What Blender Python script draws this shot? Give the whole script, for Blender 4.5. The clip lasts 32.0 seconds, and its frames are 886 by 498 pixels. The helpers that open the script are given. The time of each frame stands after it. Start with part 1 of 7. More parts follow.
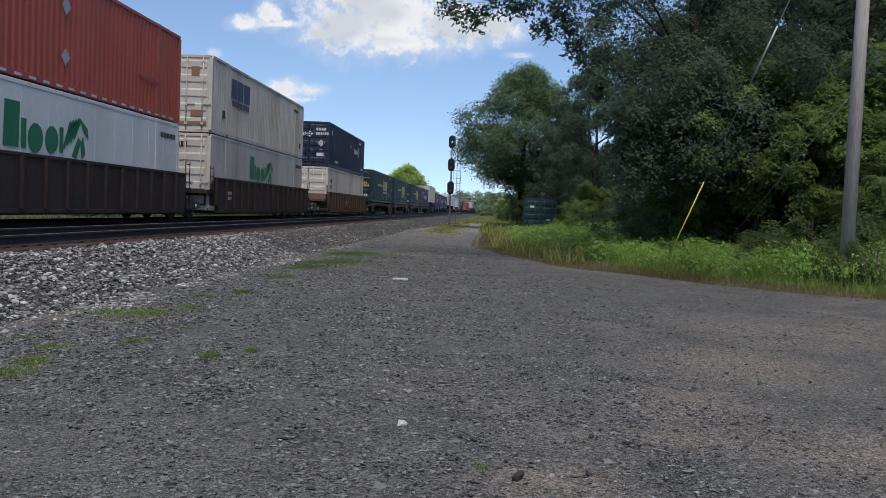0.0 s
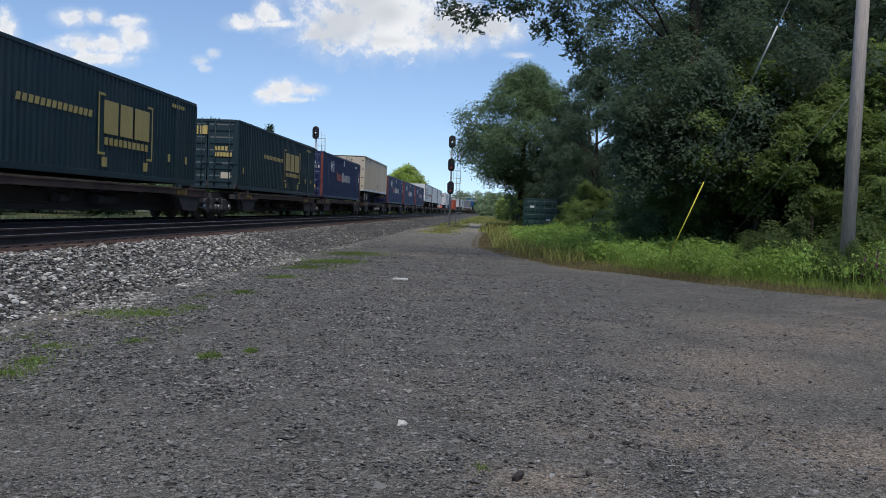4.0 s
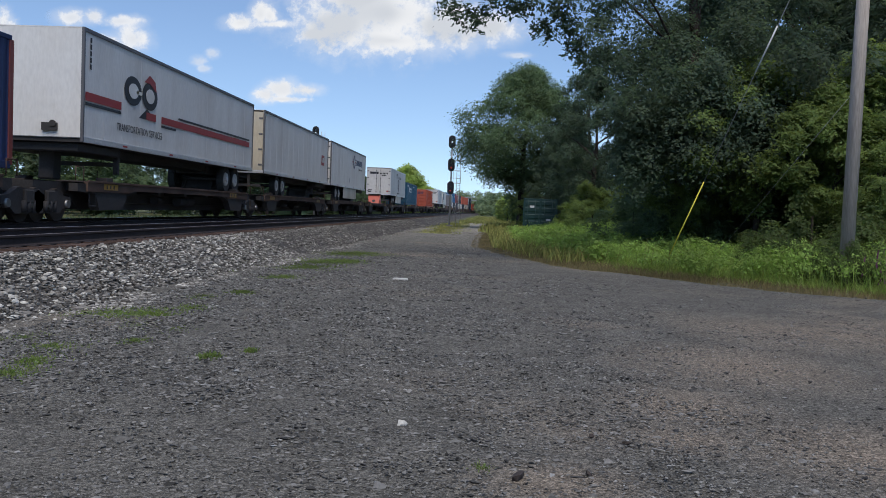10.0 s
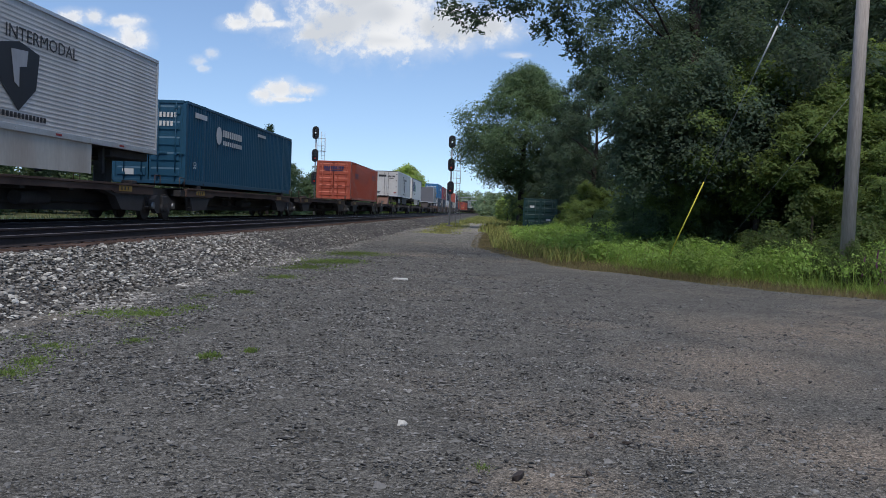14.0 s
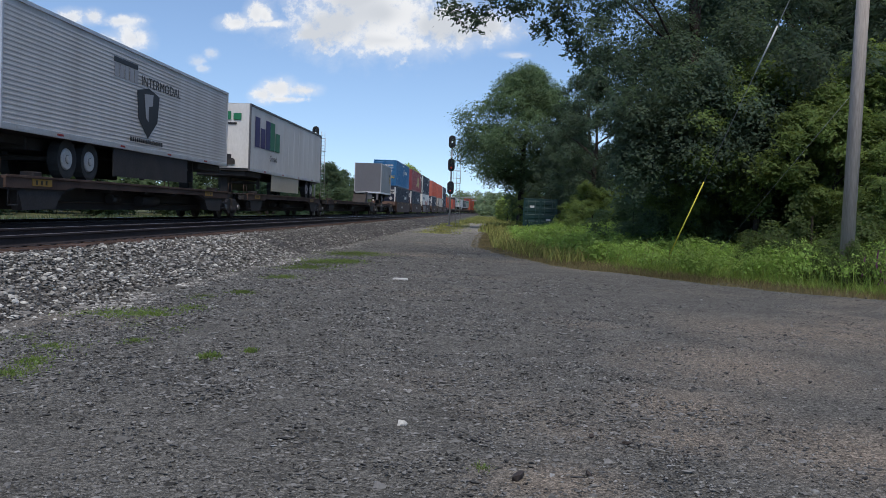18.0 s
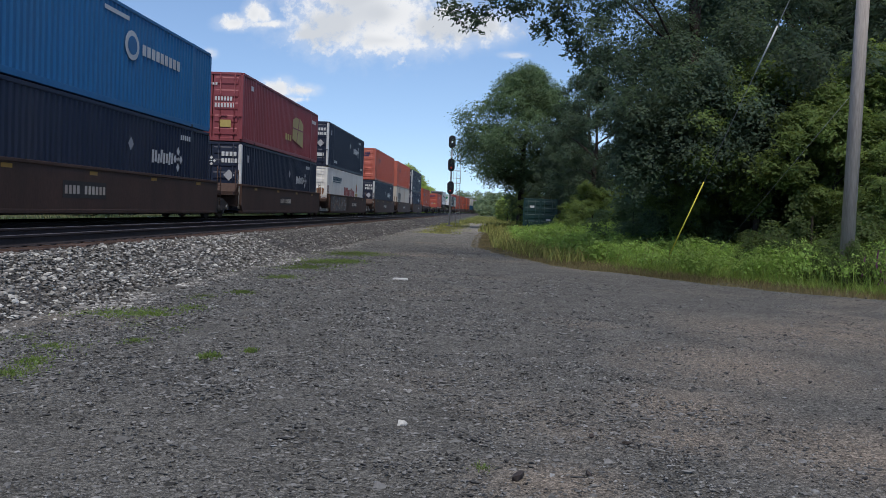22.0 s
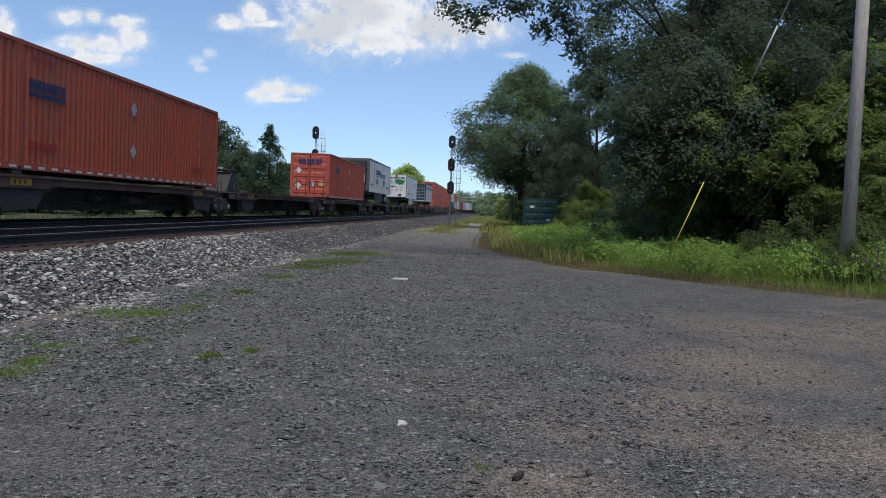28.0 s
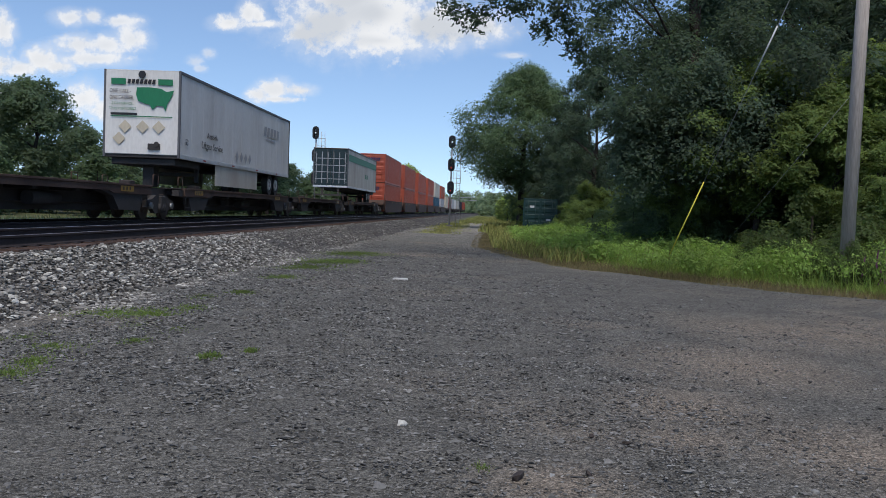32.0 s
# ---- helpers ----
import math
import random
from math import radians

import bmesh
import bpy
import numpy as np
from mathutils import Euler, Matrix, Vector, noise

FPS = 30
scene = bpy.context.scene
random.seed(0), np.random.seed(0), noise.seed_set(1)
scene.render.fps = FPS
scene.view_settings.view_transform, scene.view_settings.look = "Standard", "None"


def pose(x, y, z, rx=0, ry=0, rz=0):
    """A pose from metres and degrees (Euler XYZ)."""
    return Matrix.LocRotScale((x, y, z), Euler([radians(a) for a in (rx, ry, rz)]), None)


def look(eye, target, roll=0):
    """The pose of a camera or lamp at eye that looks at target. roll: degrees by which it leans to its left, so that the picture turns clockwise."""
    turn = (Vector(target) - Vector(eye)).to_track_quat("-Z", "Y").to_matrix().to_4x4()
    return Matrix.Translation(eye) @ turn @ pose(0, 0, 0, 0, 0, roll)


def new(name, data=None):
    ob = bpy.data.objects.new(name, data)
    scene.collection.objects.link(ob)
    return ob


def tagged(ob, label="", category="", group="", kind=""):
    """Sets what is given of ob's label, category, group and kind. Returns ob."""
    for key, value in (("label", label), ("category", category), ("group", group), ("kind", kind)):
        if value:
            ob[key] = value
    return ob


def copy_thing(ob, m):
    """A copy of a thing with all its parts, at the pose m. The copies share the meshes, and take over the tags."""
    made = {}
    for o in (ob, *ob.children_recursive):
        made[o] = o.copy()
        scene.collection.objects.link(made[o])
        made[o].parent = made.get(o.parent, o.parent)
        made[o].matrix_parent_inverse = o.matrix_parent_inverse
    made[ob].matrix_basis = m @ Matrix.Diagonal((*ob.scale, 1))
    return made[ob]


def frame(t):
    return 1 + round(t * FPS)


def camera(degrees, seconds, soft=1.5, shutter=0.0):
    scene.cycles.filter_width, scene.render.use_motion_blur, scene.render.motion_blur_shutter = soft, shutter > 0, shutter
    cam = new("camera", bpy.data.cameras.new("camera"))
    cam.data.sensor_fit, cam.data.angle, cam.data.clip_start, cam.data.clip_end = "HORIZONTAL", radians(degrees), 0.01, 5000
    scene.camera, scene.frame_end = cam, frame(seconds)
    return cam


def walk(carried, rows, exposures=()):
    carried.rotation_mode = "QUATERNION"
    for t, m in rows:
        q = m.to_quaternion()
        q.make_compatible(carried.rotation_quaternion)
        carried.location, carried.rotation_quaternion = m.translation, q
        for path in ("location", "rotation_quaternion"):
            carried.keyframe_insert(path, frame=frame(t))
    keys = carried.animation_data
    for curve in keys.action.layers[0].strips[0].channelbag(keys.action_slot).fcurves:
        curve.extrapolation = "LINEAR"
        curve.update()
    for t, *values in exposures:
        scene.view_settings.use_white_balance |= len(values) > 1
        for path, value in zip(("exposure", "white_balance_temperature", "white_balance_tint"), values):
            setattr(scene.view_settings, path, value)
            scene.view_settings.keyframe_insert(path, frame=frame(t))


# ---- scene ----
EYE = Vector((0.0, 0.0, 1.45))
AHEAD = Vector((-0.04879, 0.99784, -0.04407))
cam = camera(53.7, 32.0, soft=0.9)
STAND = look(EYE, EYE + AHEAD, 2.19)
walk(cam, [(0, STAND), (32, STAND)])
scene.view_settings.exposure = 0.13

# ---- sky, sun ----
SUN_EL, SUN_AZ = radians(60), radians(172)      # azimuth from +y, positive towards +x
world = bpy.data.worlds.new("sky")
scene.world = world
world.use_nodes = True
wn = world.node_tree.nodes
wn.clear()
sky = wn.new("ShaderNodeTexSky")
sky.sky_type = "NISHITA"
sky.sun_disc = False
sky.sun_elevation = SUN_EL
sky.sun_rotation = SUN_AZ
sky.air_density, sky.dust_density, sky.ozone_density, sky.altitude = 1.0, 0.0, 2.6, 0
bg = wn.new("ShaderNodeBackground")
bg.inputs[1].default_value = 0.136
wo = wn.new("ShaderNodeOutputWorld")
tint = wn.new("ShaderNodeVectorMath")
tint.operation = "MULTIPLY"
tint.inputs[1].default_value = (0.98, 0.985, 1.03)
# a flatter gradient towards the horizon, as on a humid summer day
dome = wn.new("ShaderNodeTexCoord")
lift = wn.new("ShaderNodeMapping")
lift.inputs["Location"].default_value = (0, 0, 0.075)
level = wn.new("ShaderNodeVectorMath")
level.operation = "NORMALIZE"
world.node_tree.links.new(dome.outputs["Generated"], lift.inputs[0])
world.node_tree.links.new(lift.outputs[0], level.inputs[0])
world.node_tree.links.new(level.outputs[0], sky.inputs[0])
world.node_tree.links.new(sky.outputs[0], tint.inputs[0])
world.node_tree.links.new(tint.outputs[0], bg.inputs[0])
world.node_tree.links.new(bg.outputs[0], wo.inputs[0])
sun = new("sun", bpy.data.lights.new("sun", "SUN"))
sun.data.energy, sun.data.angle, sun.data.color = 2.9, radians(38.0), (1.0, 0.91, 0.78)
sun_dir = Vector((math.sin(SUN_AZ) * math.cos(SUN_EL), math.cos(SUN_AZ) * math.cos(SUN_EL), math.sin(SUN_EL)))
sun.matrix_world = look(sun_dir * 100, (0, 0, 0))

# ---- plan ----
RAIL_Z = 0.79            # top of rail over the gravel
TRAIN_X = -11.69         # centre of the track that carries the train
NEAR_X = -8.30           # centre of the empty track
SPEED = 20.586
BEND_Y, BEND_R = 270.0, 1955.0


def bend(y):
    """Sideways shift and turn of the tracks at y."""
    d = max(0.0, y - BEND_Y)
    return d * d / (2 * BEND_R), -math.degrees(d / BEND_R)


# ---- materials ----
def material(name, colour, rough=0.6, metal=0.0, vary=0.25, scale=3.0, fine=40.0, bump=0.15, dirt=None, dirt_amount=0.0,
             stretch=(1, 1, 1), island=0.0, thing=0.0, spec=0.4, glow=0.0, bump_scale=None, bump_dist=0.01):
    m = bpy.data.materials.new(name)
    m.use_nodes = True
    n, l = m.node_tree.nodes, m.node_tree.links
    p = n["Principled BSDF"]
    p.inputs["Roughness"].default_value, p.inputs["Metallic"].default_value = rough, metal
    p.inputs["Specular IOR Level"].default_value = spec
    co = n.new("ShaderNodeTexCoord")
    mp = n.new("ShaderNodeMapping")
    mp.inputs["Scale"].default_value = stretch
    l.new(co.outputs["Object"], mp.inputs[0])
    def noise_tex(s, d=4.0):
        t = n.new("ShaderNodeTexNoise")
        t.inputs["Scale"].default_value, t.inputs["Detail"].default_value = s, d
        l.new(mp.outputs[0], t.inputs["Vector"])
        return t
    big, small = noise_tex(scale), noise_tex(fine)
    add = n.new("ShaderNodeMath"); add.operation = "ADD"
    l.new(big.outputs["Fac"], add.inputs[0]); l.new(small.outputs["Fac"], add.inputs[1])
    rng = n.new("ShaderNodeMapRange")
    rng.inputs[1].default_value, rng.inputs[2].default_value = 0.7, 1.3
    rng.inputs[3].default_value, rng.inputs[4].default_value = 1 - vary, 1 + vary
    l.new(add.outputs[0], rng.inputs[0])
    value = rng.outputs[0]
    for amount, source in ((island, "geo"), (thing, "obj")):
        if amount:
            node = n.new("ShaderNodeNewGeometry" if source == "geo" else "ShaderNodeObjectInfo")
            r2 = n.new("ShaderNodeMapRange")
            r2.inputs[3].default_value, r2.inputs[4].default_value = 1 - amount, 1 + amount
            l.new(node.outputs["Random Per Island" if source == "geo" else "Random"], r2.inputs[0])
            mu = n.new("ShaderNodeMath"); mu.operation = "MULTIPLY"
            l.new(value, mu.inputs[0]); l.new(r2.outputs[0], mu.inputs[1])
            value = mu.outputs[0]
    sc = n.new("ShaderNodeVectorMath"); sc.operation = "SCALE"
    sc.inputs[0].default_value = colour
    l.new(value, sc.inputs["Scale"])
    col = sc.outputs[0]
    if dirt:
        spots = noise_tex(scale * 0.6, 8.0)
        r3 = n.new("ShaderNodeMapRange")
        r3.inputs[1].default_value, r3.inputs[2].default_value, r3.inputs[4].default_value = 0.42, 0.75, dirt_amount
        l.new(spots.outputs["Fac"], r3.inputs[0])
        mix = n.new("ShaderNodeMix"); mix.data_type = "RGBA"
        l.new(r3.outputs[0], mix.inputs[0]); l.new(col, mix.inputs[6])
        mix.inputs[7].default_value = (*dirt, 1)
        col = mix.outputs[2]
    l.new(col, p.inputs["Base Color"])
    if bump:
        b = n.new("ShaderNodeBump")
        b.inputs["Strength"].default_value, b.inputs["Distance"].default_value = bump, bump_dist
        l.new(small.outputs["Fac"], b.inputs["Height"])
        l.new(b.outputs[0], p.inputs["Normal"])
    if glow:
        p.inputs["Emission Color"].default_value = (*colour, 1)
        p.inputs["Emission Strength"].default_value = glow
    return m


def paint(name, colour, dirt=(0.12, 0.08, 0.05), amount=0.25, rough=0.5, vary=0.10):
    return material(name, colour, rough, 0, vary, 1.2, 14, 0.05, dirt, amount, (1, 1, 0.35))


def leafy(name, colour, through_colour, vary=0.08, other=None):
    """Leaves: diffuse, with light passing through."""
    m = bpy.data.materials.new(name)
    m.use_nodes = True
    n, l = m.node_tree.nodes, m.node_tree.links
    n.clear()
    geo = n.new("ShaderNodeNewGeometry")
    co = n.new("ShaderNodeTexCoord")
    tex = n.new("ShaderNodeTexNoise"); tex.inputs["Scale"].default_value = 0.35
    l.new(co.outputs["Object"], tex.inputs["Vector"])
    r = n.new("ShaderNodeMapRange")
    r.inputs[3].default_value, r.inputs[4].default_value = 1 - vary, 1 + vary
    l.new(geo.outputs["Random Per Island"], r.inputs[0])
    r2 = n.new("ShaderNodeMapRange")
    r2.inputs[1].default_value, r2.inputs[2].default_value = 0.3, 0.7
    r2.inputs[3].default_value, r2.inputs[4].default_value = 0.7, 1.35
    l.new(tex.outputs["Fac"], r2.inputs[0])
    mu = n.new("ShaderNodeMath"); mu.operation = "MULTIPLY"
    l.new(r.outputs[0], mu.inputs[0]); l.new(r2.outputs[0], mu.inputs[1])
    out = n.new("ShaderNodeOutputMaterial")
    mix = n.new("ShaderNodeMixShader"); mix.inputs[0].default_value = 0.5
    for i, (kind, c) in enumerate((("ShaderNodeBsdfPrincipled", colour), ("ShaderNodeBsdfTranslucent", through_colour))):
        s = n.new("ShaderNodeVectorMath"); s.operation = "SCALE"
        s.inputs[0].default_value = c
        l.new(mu.outputs[0], s.inputs["Scale"])
        if other:
            w = n.new("ShaderNodeTexWhiteNoise"); w.noise_dimensions = "1D"
            l.new(geo.outputs["Random Per Island"], w.inputs["W"])
            hue = n.new("ShaderNodeMix"); hue.data_type = "RGBA"
            hue.inputs[6].default_value, hue.inputs[7].default_value = (*c, 1), (*other, 1)
            l.new(w.outputs[0], hue.inputs[0]); l.new(hue.outputs[2], s.inputs[0])
        b = n.new(kind)
        if i == 0:
            b.inputs["Roughness"].default_value = 0.6
            b.inputs["Specular IOR Level"].default_value = 0.12
        l.new(s.outputs[0], b.inputs[0])
        l.new(b.outputs[0], mix.inputs[1 + i])
    l.new(mix.outputs[0], out.inputs[0])
    return m


M_ORANGE = paint("orange paint", (0.35, 0.066, 0.034), amount=0.35)
M_PALEORANGE = paint("worn pale orange paint", (0.44, 0.105, 0.072), (0.36, 0.20, 0.14), 0.35)
M_STAIN = paint("rust stained paint", (0.24, 0.13, 0.075), (0.14, 0.06, 0.03), 0.5)
M_REDORANGE = paint("red orange paint", (0.37, 0.070, 0.045))
M_WHITE = paint("white paint", (0.66, 0.645, 0.625), (0.32, 0.25, 0.19), 0.3)
M_GRAFFITI = paint("blue grey spray paint", (0.060, 0.062, 0.078), amount=0.45, vary=0.3)
M_DULLWHITE = paint("dull grimy white paint", (0.53, 0.515, 0.50), (0.25, 0.20, 0.16), 0.4)
M_PARCEL = paint("dull grey paint", (0.20, 0.20, 0.215), (0.14, 0.125, 0.12), 0.4)
M_ROLLDOOR = paint("grimy grey door", (0.135, 0.135, 0.15), (0.10, 0.085, 0.075), 0.45)
M_OFFWHITE = paint("off-white paint", (0.51, 0.475, 0.42), (0.24, 0.145, 0.09), 0.6)
M_CREAM = paint("cream paint", (0.50, 0.44, 0.34), (0.25, 0.18, 0.12), 0.2)
M_NAVY = paint("navy paint", (0.009, 0.015, 0.037), (0.05, 0.05, 0.06), 0.3)
M_NAVY2 = paint("faded navy paint", (0.010, 0.016, 0.042), (0.05, 0.05, 0.06), 0.3)
M_GREENBLACK = paint("dark green paint", (0.008, 0.025, 0.032), (0.04, 0.05, 0.05), 0.3)
M_BLUE = paint("blue paint", (0.012, 0.024, 0.080), (0.035, 0.04, 0.07), 0.3)
M_POSTRED = paint("faded red paint", (0.18, 0.038, 0.032), amount=0.35)
M_TEAL = paint("teal blue paint", (0.009, 0.062, 0.118), (0.03, 0.06, 0.08), 0.3)
M_SKYBLUE = paint("bright blue paint", (0.015, 0.120, 0.285), (0.05, 0.10, 0.17), 0.25)
M_MAROON = paint("maroon paint", (0.235, 0.052, 0.062), (0.1, 0.04, 0.03), 0.3)
M_CLEANWHITE = paint("clean white paint", (0.70, 0.685, 0.65), (0.36, 0.31, 0.26), 0.2)
M_GREY = paint("grey paint", (0.36, 0.36, 0.38), (0.2, 0.18, 0.16), 0.3)
M_ALU = material("brushed aluminium", (0.62, 0.62, 0.63), 0.42, 0.55, 0.12, 1.5, 30, 0.04, (0.3, 0.25, 0.2), 0.2, (1, 1, 0.4))
M_TRIM = paint("dark trailer trim", (0.10, 0.10, 0.11))
M_RED = paint("faded red hitch paint", (0.40, 0.075, 0.052), amount=0.4)
M_GREEN = paint("green lettering", (0.014, 0.165, 0.075), amount=0.1)
M_PURPLE = paint("purple lettering", (0.035, 0.02, 0.12), amount=0.05)
M_BLACKLET = paint("black lettering", (0.018, 0.018, 0.022), amount=0.1)
M_BLUELET = paint("blue lettering", (0.014, 0.022, 0.085), amount=0.1)
M_WHITELET = paint("white lettering", (0.56, 0.56, 0.56), amount=0.15)
M_YELLOWLET = paint("yellow lettering", (0.44, 0.34, 0.11), amount=0.2)
M_REDLET = paint("red lettering", (0.30, 0.03, 0.03), amount=0.1)
M_WELL = material("rusty brown car steel", (0.066, 0.035, 0.025), 0.75, 0, 0.3, 1.0, 18, 0.15, (0.035, 0.022, 0.016), 0.6, (1, 1, 0.4))
M_WELLORANGE = material("weathered orange-brown steel", (0.075, 0.042, 0.030), 0.8, 0, 0.35, 1.2, 18, 0.15, (0.07, 0.042, 0.03), 0.6, (1, 1, 0.3))
M_WELLRED = material("weathered red-brown steel", (0.029, 0.018, 0.015), 0.8, 0, 0.5, 1.2, 18, 0.15, (0.055, 0.038, 0.031), 0.6, (1, 1, 0.3))
M_FRAME = material("grimy black steel", (0.036, 0.033, 0.033), 0.75, 0, 0.35, 1.5, 20, 0.15, (0.05, 0.034, 0.025), 0.3)
M_DECK = material("rusty deck steel", (0.036, 0.029, 0.027), 0.8, 0, 0.35, 1.5, 20, 0.15, (0.05, 0.028, 0.02), 0.3)
M_WHEEL = material("wheel steel", (0.055, 0.045, 0.04), 0.6, 0.4, 0.3, 3, 30, 0.1)
M_CAP = material("worn bright steel", (0.26, 0.25, 0.24), 0.45, 0.8, 0.2, 4, 30, 0.05)
M_TYRE = material("tyre rubber", (0.03, 0.03, 0.03), 0.85, 0, 0.3, 4, 60, 0.1)
M_RIM = material("painted wheel rim", (0.48, 0.48, 0.47), 0.5, 0, 0.2, 4, 30, 0.05, (0.3, 0.15, 0.06), 0.35)
M_YELLOW = paint("yellow safety paint", (0.30, 0.17, 0.03), amount=0.3)
M_RUST = paint("rust red steel", (0.11, 0.045, 0.03), amount=0.4)
M_RAILTOP = material("polished rail steel", (0.80, 0.80, 0.82), 0.38, 1.0, 0.1, 2, 20, 0.02)
M_RAILDULL = material("dull worn rail steel", (0.30, 0.27, 0.27), 0.5, 0.8, 0.2, 2, 20, 0.03)
M_RAIL = material("rusty rail steel", (0.034, 0.026, 0.026), 0.75, 0.1, 0.3, 2, 25, 0.15)
M_TIE = material("weathered tie wood", (0.066, 0.043, 0.036), 0.9, 0, 0.35, 2, 40, 0.4, (0.15, 0.085, 0.06), 0.5, (0.3, 1, 1), thing=0.3)
M_BALLAST = material("grey limestone ballast", (0.140, 0.134, 0.125), 0.9, 0, 0.3, 4, 60, 0.3, (0.09, 0.074, 0.062), 0.5, island=0.75)
M_GRAVELSTONE = material("grey gravel stone", (0.113, 0.111, 0.107), 0.9, 0, 0.3, 4, 60, 0.3, island=0.8)
M_BARK = material("grey brown bark", (0.040, 0.031, 0.025), 0.95, 0, 0.4, 2, 25, 0.8, stretch=(1, 1, 0.25), bump_dist=0.03)
M_POLE = material("weathered pole wood", (0.45, 0.385, 0.335), 0.9, 0, 0.3, 3, 30, 0.35, (0.2, 0.165, 0.14), 0.5, (2, 2, 0.12))
M_SIGNAL = material("signal black paint", (0.016, 0.016, 0.018), 0.55, 0, 0.2, 4, 30, 0.03)
M_LENSRED = material("lit red lens", (0.75, 0.05, 0.04), 0.3, 0, 0, glow=0.22, bump=0)
M_LENSOFF = material("dark glass lens", (0.05, 0.05, 0.055), 0.08, 0, 0, bump=0, spec=0.8)
M_LENSBLUE = material("pale lit lens", (0.75, 0.85, 0.95), 0.2, 0, 0, glow=0.5, bump=0)
M_GALV = material("galvanised mast steel", (0.42, 0.42, 0.42), 0.5, 0.6, 0.2, 3, 30, 0.05)
M_DUMP = paint("dark teal green paint", (0.008, 0.036, 0.034), (0.05, 0.07, 0.06), 0.3)
M_SHED = paint("grey green sheet metal", (0.22, 0.26, 0.24), amount=0.25)
M_GUY = material("yellow plastic guard", (0.60, 0.53, 0.06), 0.5, 0, 0.12, 3, 30, 0.03)
M_CABLE = material("steel cable", (0.30, 0.30, 0.30), 0.5, 0.7, 0.1, 3, 30, 0.02)
M_LEAF = leafy("broad leaves", (0.105, 0.160, 0.085), (0.20, 0.31, 0.11), other=(0.130, 0.180, 0.10))
M_LEAFDARK = leafy("dark broad leaves", (0.066, 0.096, 0.066), (0.18, 0.27, 0.135), other=(0.078, 0.107, 0.075))
M_LEAFMID = leafy("mid green broad leaves", (0.088, 0.128, 0.074), (0.18, 0.27, 0.11), other=(0.105, 0.142, 0.086))
M_LEAFLIGHT = leafy("light shrub leaves", (0.142, 0.205, 0.068), (0.31, 0.43, 0.10), other=(0.168, 0.22, 0.078))
M_BRAMBLE = leafy("bramble leaves", (0.080, 0.125, 0.042), (0.14, 0.21, 0.05), other=(0.10, 0.125, 0.055))
M_GRASSDIM = leafy("coarse trackside grass", (0.10, 0.13, 0.066), (0.13, 0.17, 0.07), 0.4)
M_PALEGRAVEL = material("pale gravel chips", (0.21, 0.21, 0.205), 0.9, 0, 0.25, 4, 60, 0.3, island=0.5)
M_PALESTONE = material("pale limestone chips", (0.36, 0.35, 0.325), 0.9, 0, 0.25, 4, 60, 0.3, island=0.45)
# light leaf colour with the sunshine on the far tree painted in
M_LEAFSUN = leafy("leaves in a sunlit yellow green", (0.33, 0.42, 0.13), (0.46, 0.58, 0.14))
# paler, greyer green: distance haze is put into the leaf colour
M_LEAFFAR = leafy("far leaves with haze in their colour", (0.20, 0.26, 0.15), (0.22, 0.30, 0.15))
M_NEEDLE = leafy("conifer needles", (0.055, 0.095, 0.060), (0.08, 0.14, 0.075))
M_GRASS = leafy("meadow grass", (0.21, 0.31, 0.068), (0.36, 0.50, 0.09), 0.35, (0.31, 0.35, 0.12))
M_GRASSTALL = leafy("tall weeds", (0.195, 0.325, 0.072), (0.34, 0.52, 0.10), 0.25, (0.25, 0.345, 0.10))
M_GRASSDRY = leafy("dry reddish grass", (0.215, 0.16, 0.092), (0.26, 0.19, 0.10), 0.4, (0.20, 0.185, 0.085))
M_MAT = leafy("low bright green weeds", (0.125, 0.20, 0.05), (0.18, 0.28, 0.05), 0.35, (0.16, 0.19, 0.07))
M_DECKEDGE = material("rusty worn deck edge", (0.060, 0.034, 0.026), 0.8, 0, 0.4, 1.5, 20, 0.15, (0.16, 0.11, 0.08), 0.4)
# hay yellow, made brighter to carry the sunlight on the far grass
M_HAY = leafy("hay grass with sunlight in its colour", (0.34, 0.31, 0.12), (0.36, 0.33, 0.12), 0.5, (0.24, 0.28, 0.08))
M_PURPLEFLOWER = leafy("purple flowers", (0.20, 0.06, 0.16), (0.20, 0.06, 0.16))


# ---- mesh helpers ----
def part(name, bm, mat, parent=None, label=""):
    me = bm if isinstance(bm, bpy.types.Mesh) else bpy.data.meshes.new(name)
    if not isinstance(bm, bpy.types.Mesh):
        bm.to_mesh(me)
        bm.free()
    if not me.materials:
        me.materials.append(mat)
    ob = new(name, me)
    ob.parent = parent
    return tagged(ob, label)


def thing(name, label, category, group="", kind=""):
    return tagged(new(name), label, category, group, kind)


def box(bm, x0, x1, y0, y1, z0, z1):
    v = [bm.verts.new((x, y, z)) for x in (x0, x1) for y in (y0, y1) for z in (z0, z1)]
    for f in ((0, 1, 3, 2), (4, 6, 7, 5), (0, 4, 5, 1), (2, 3, 7, 6), (0, 2, 6, 4), (1, 5, 7, 3)):
        bm.faces.new([v[i] for i in f])
    return v


def boxm(x0, x1, y0, y1, z0, z1, bevel=0.0):
    bm = bmesh.new()
    box(bm, x0, x1, y0, y1, z0, z1)
    if bevel:
        bmesh.ops.bevel(bm, geom=bm.edges[:], offset=bevel, segments=1, affect="EDGES")
    return bm


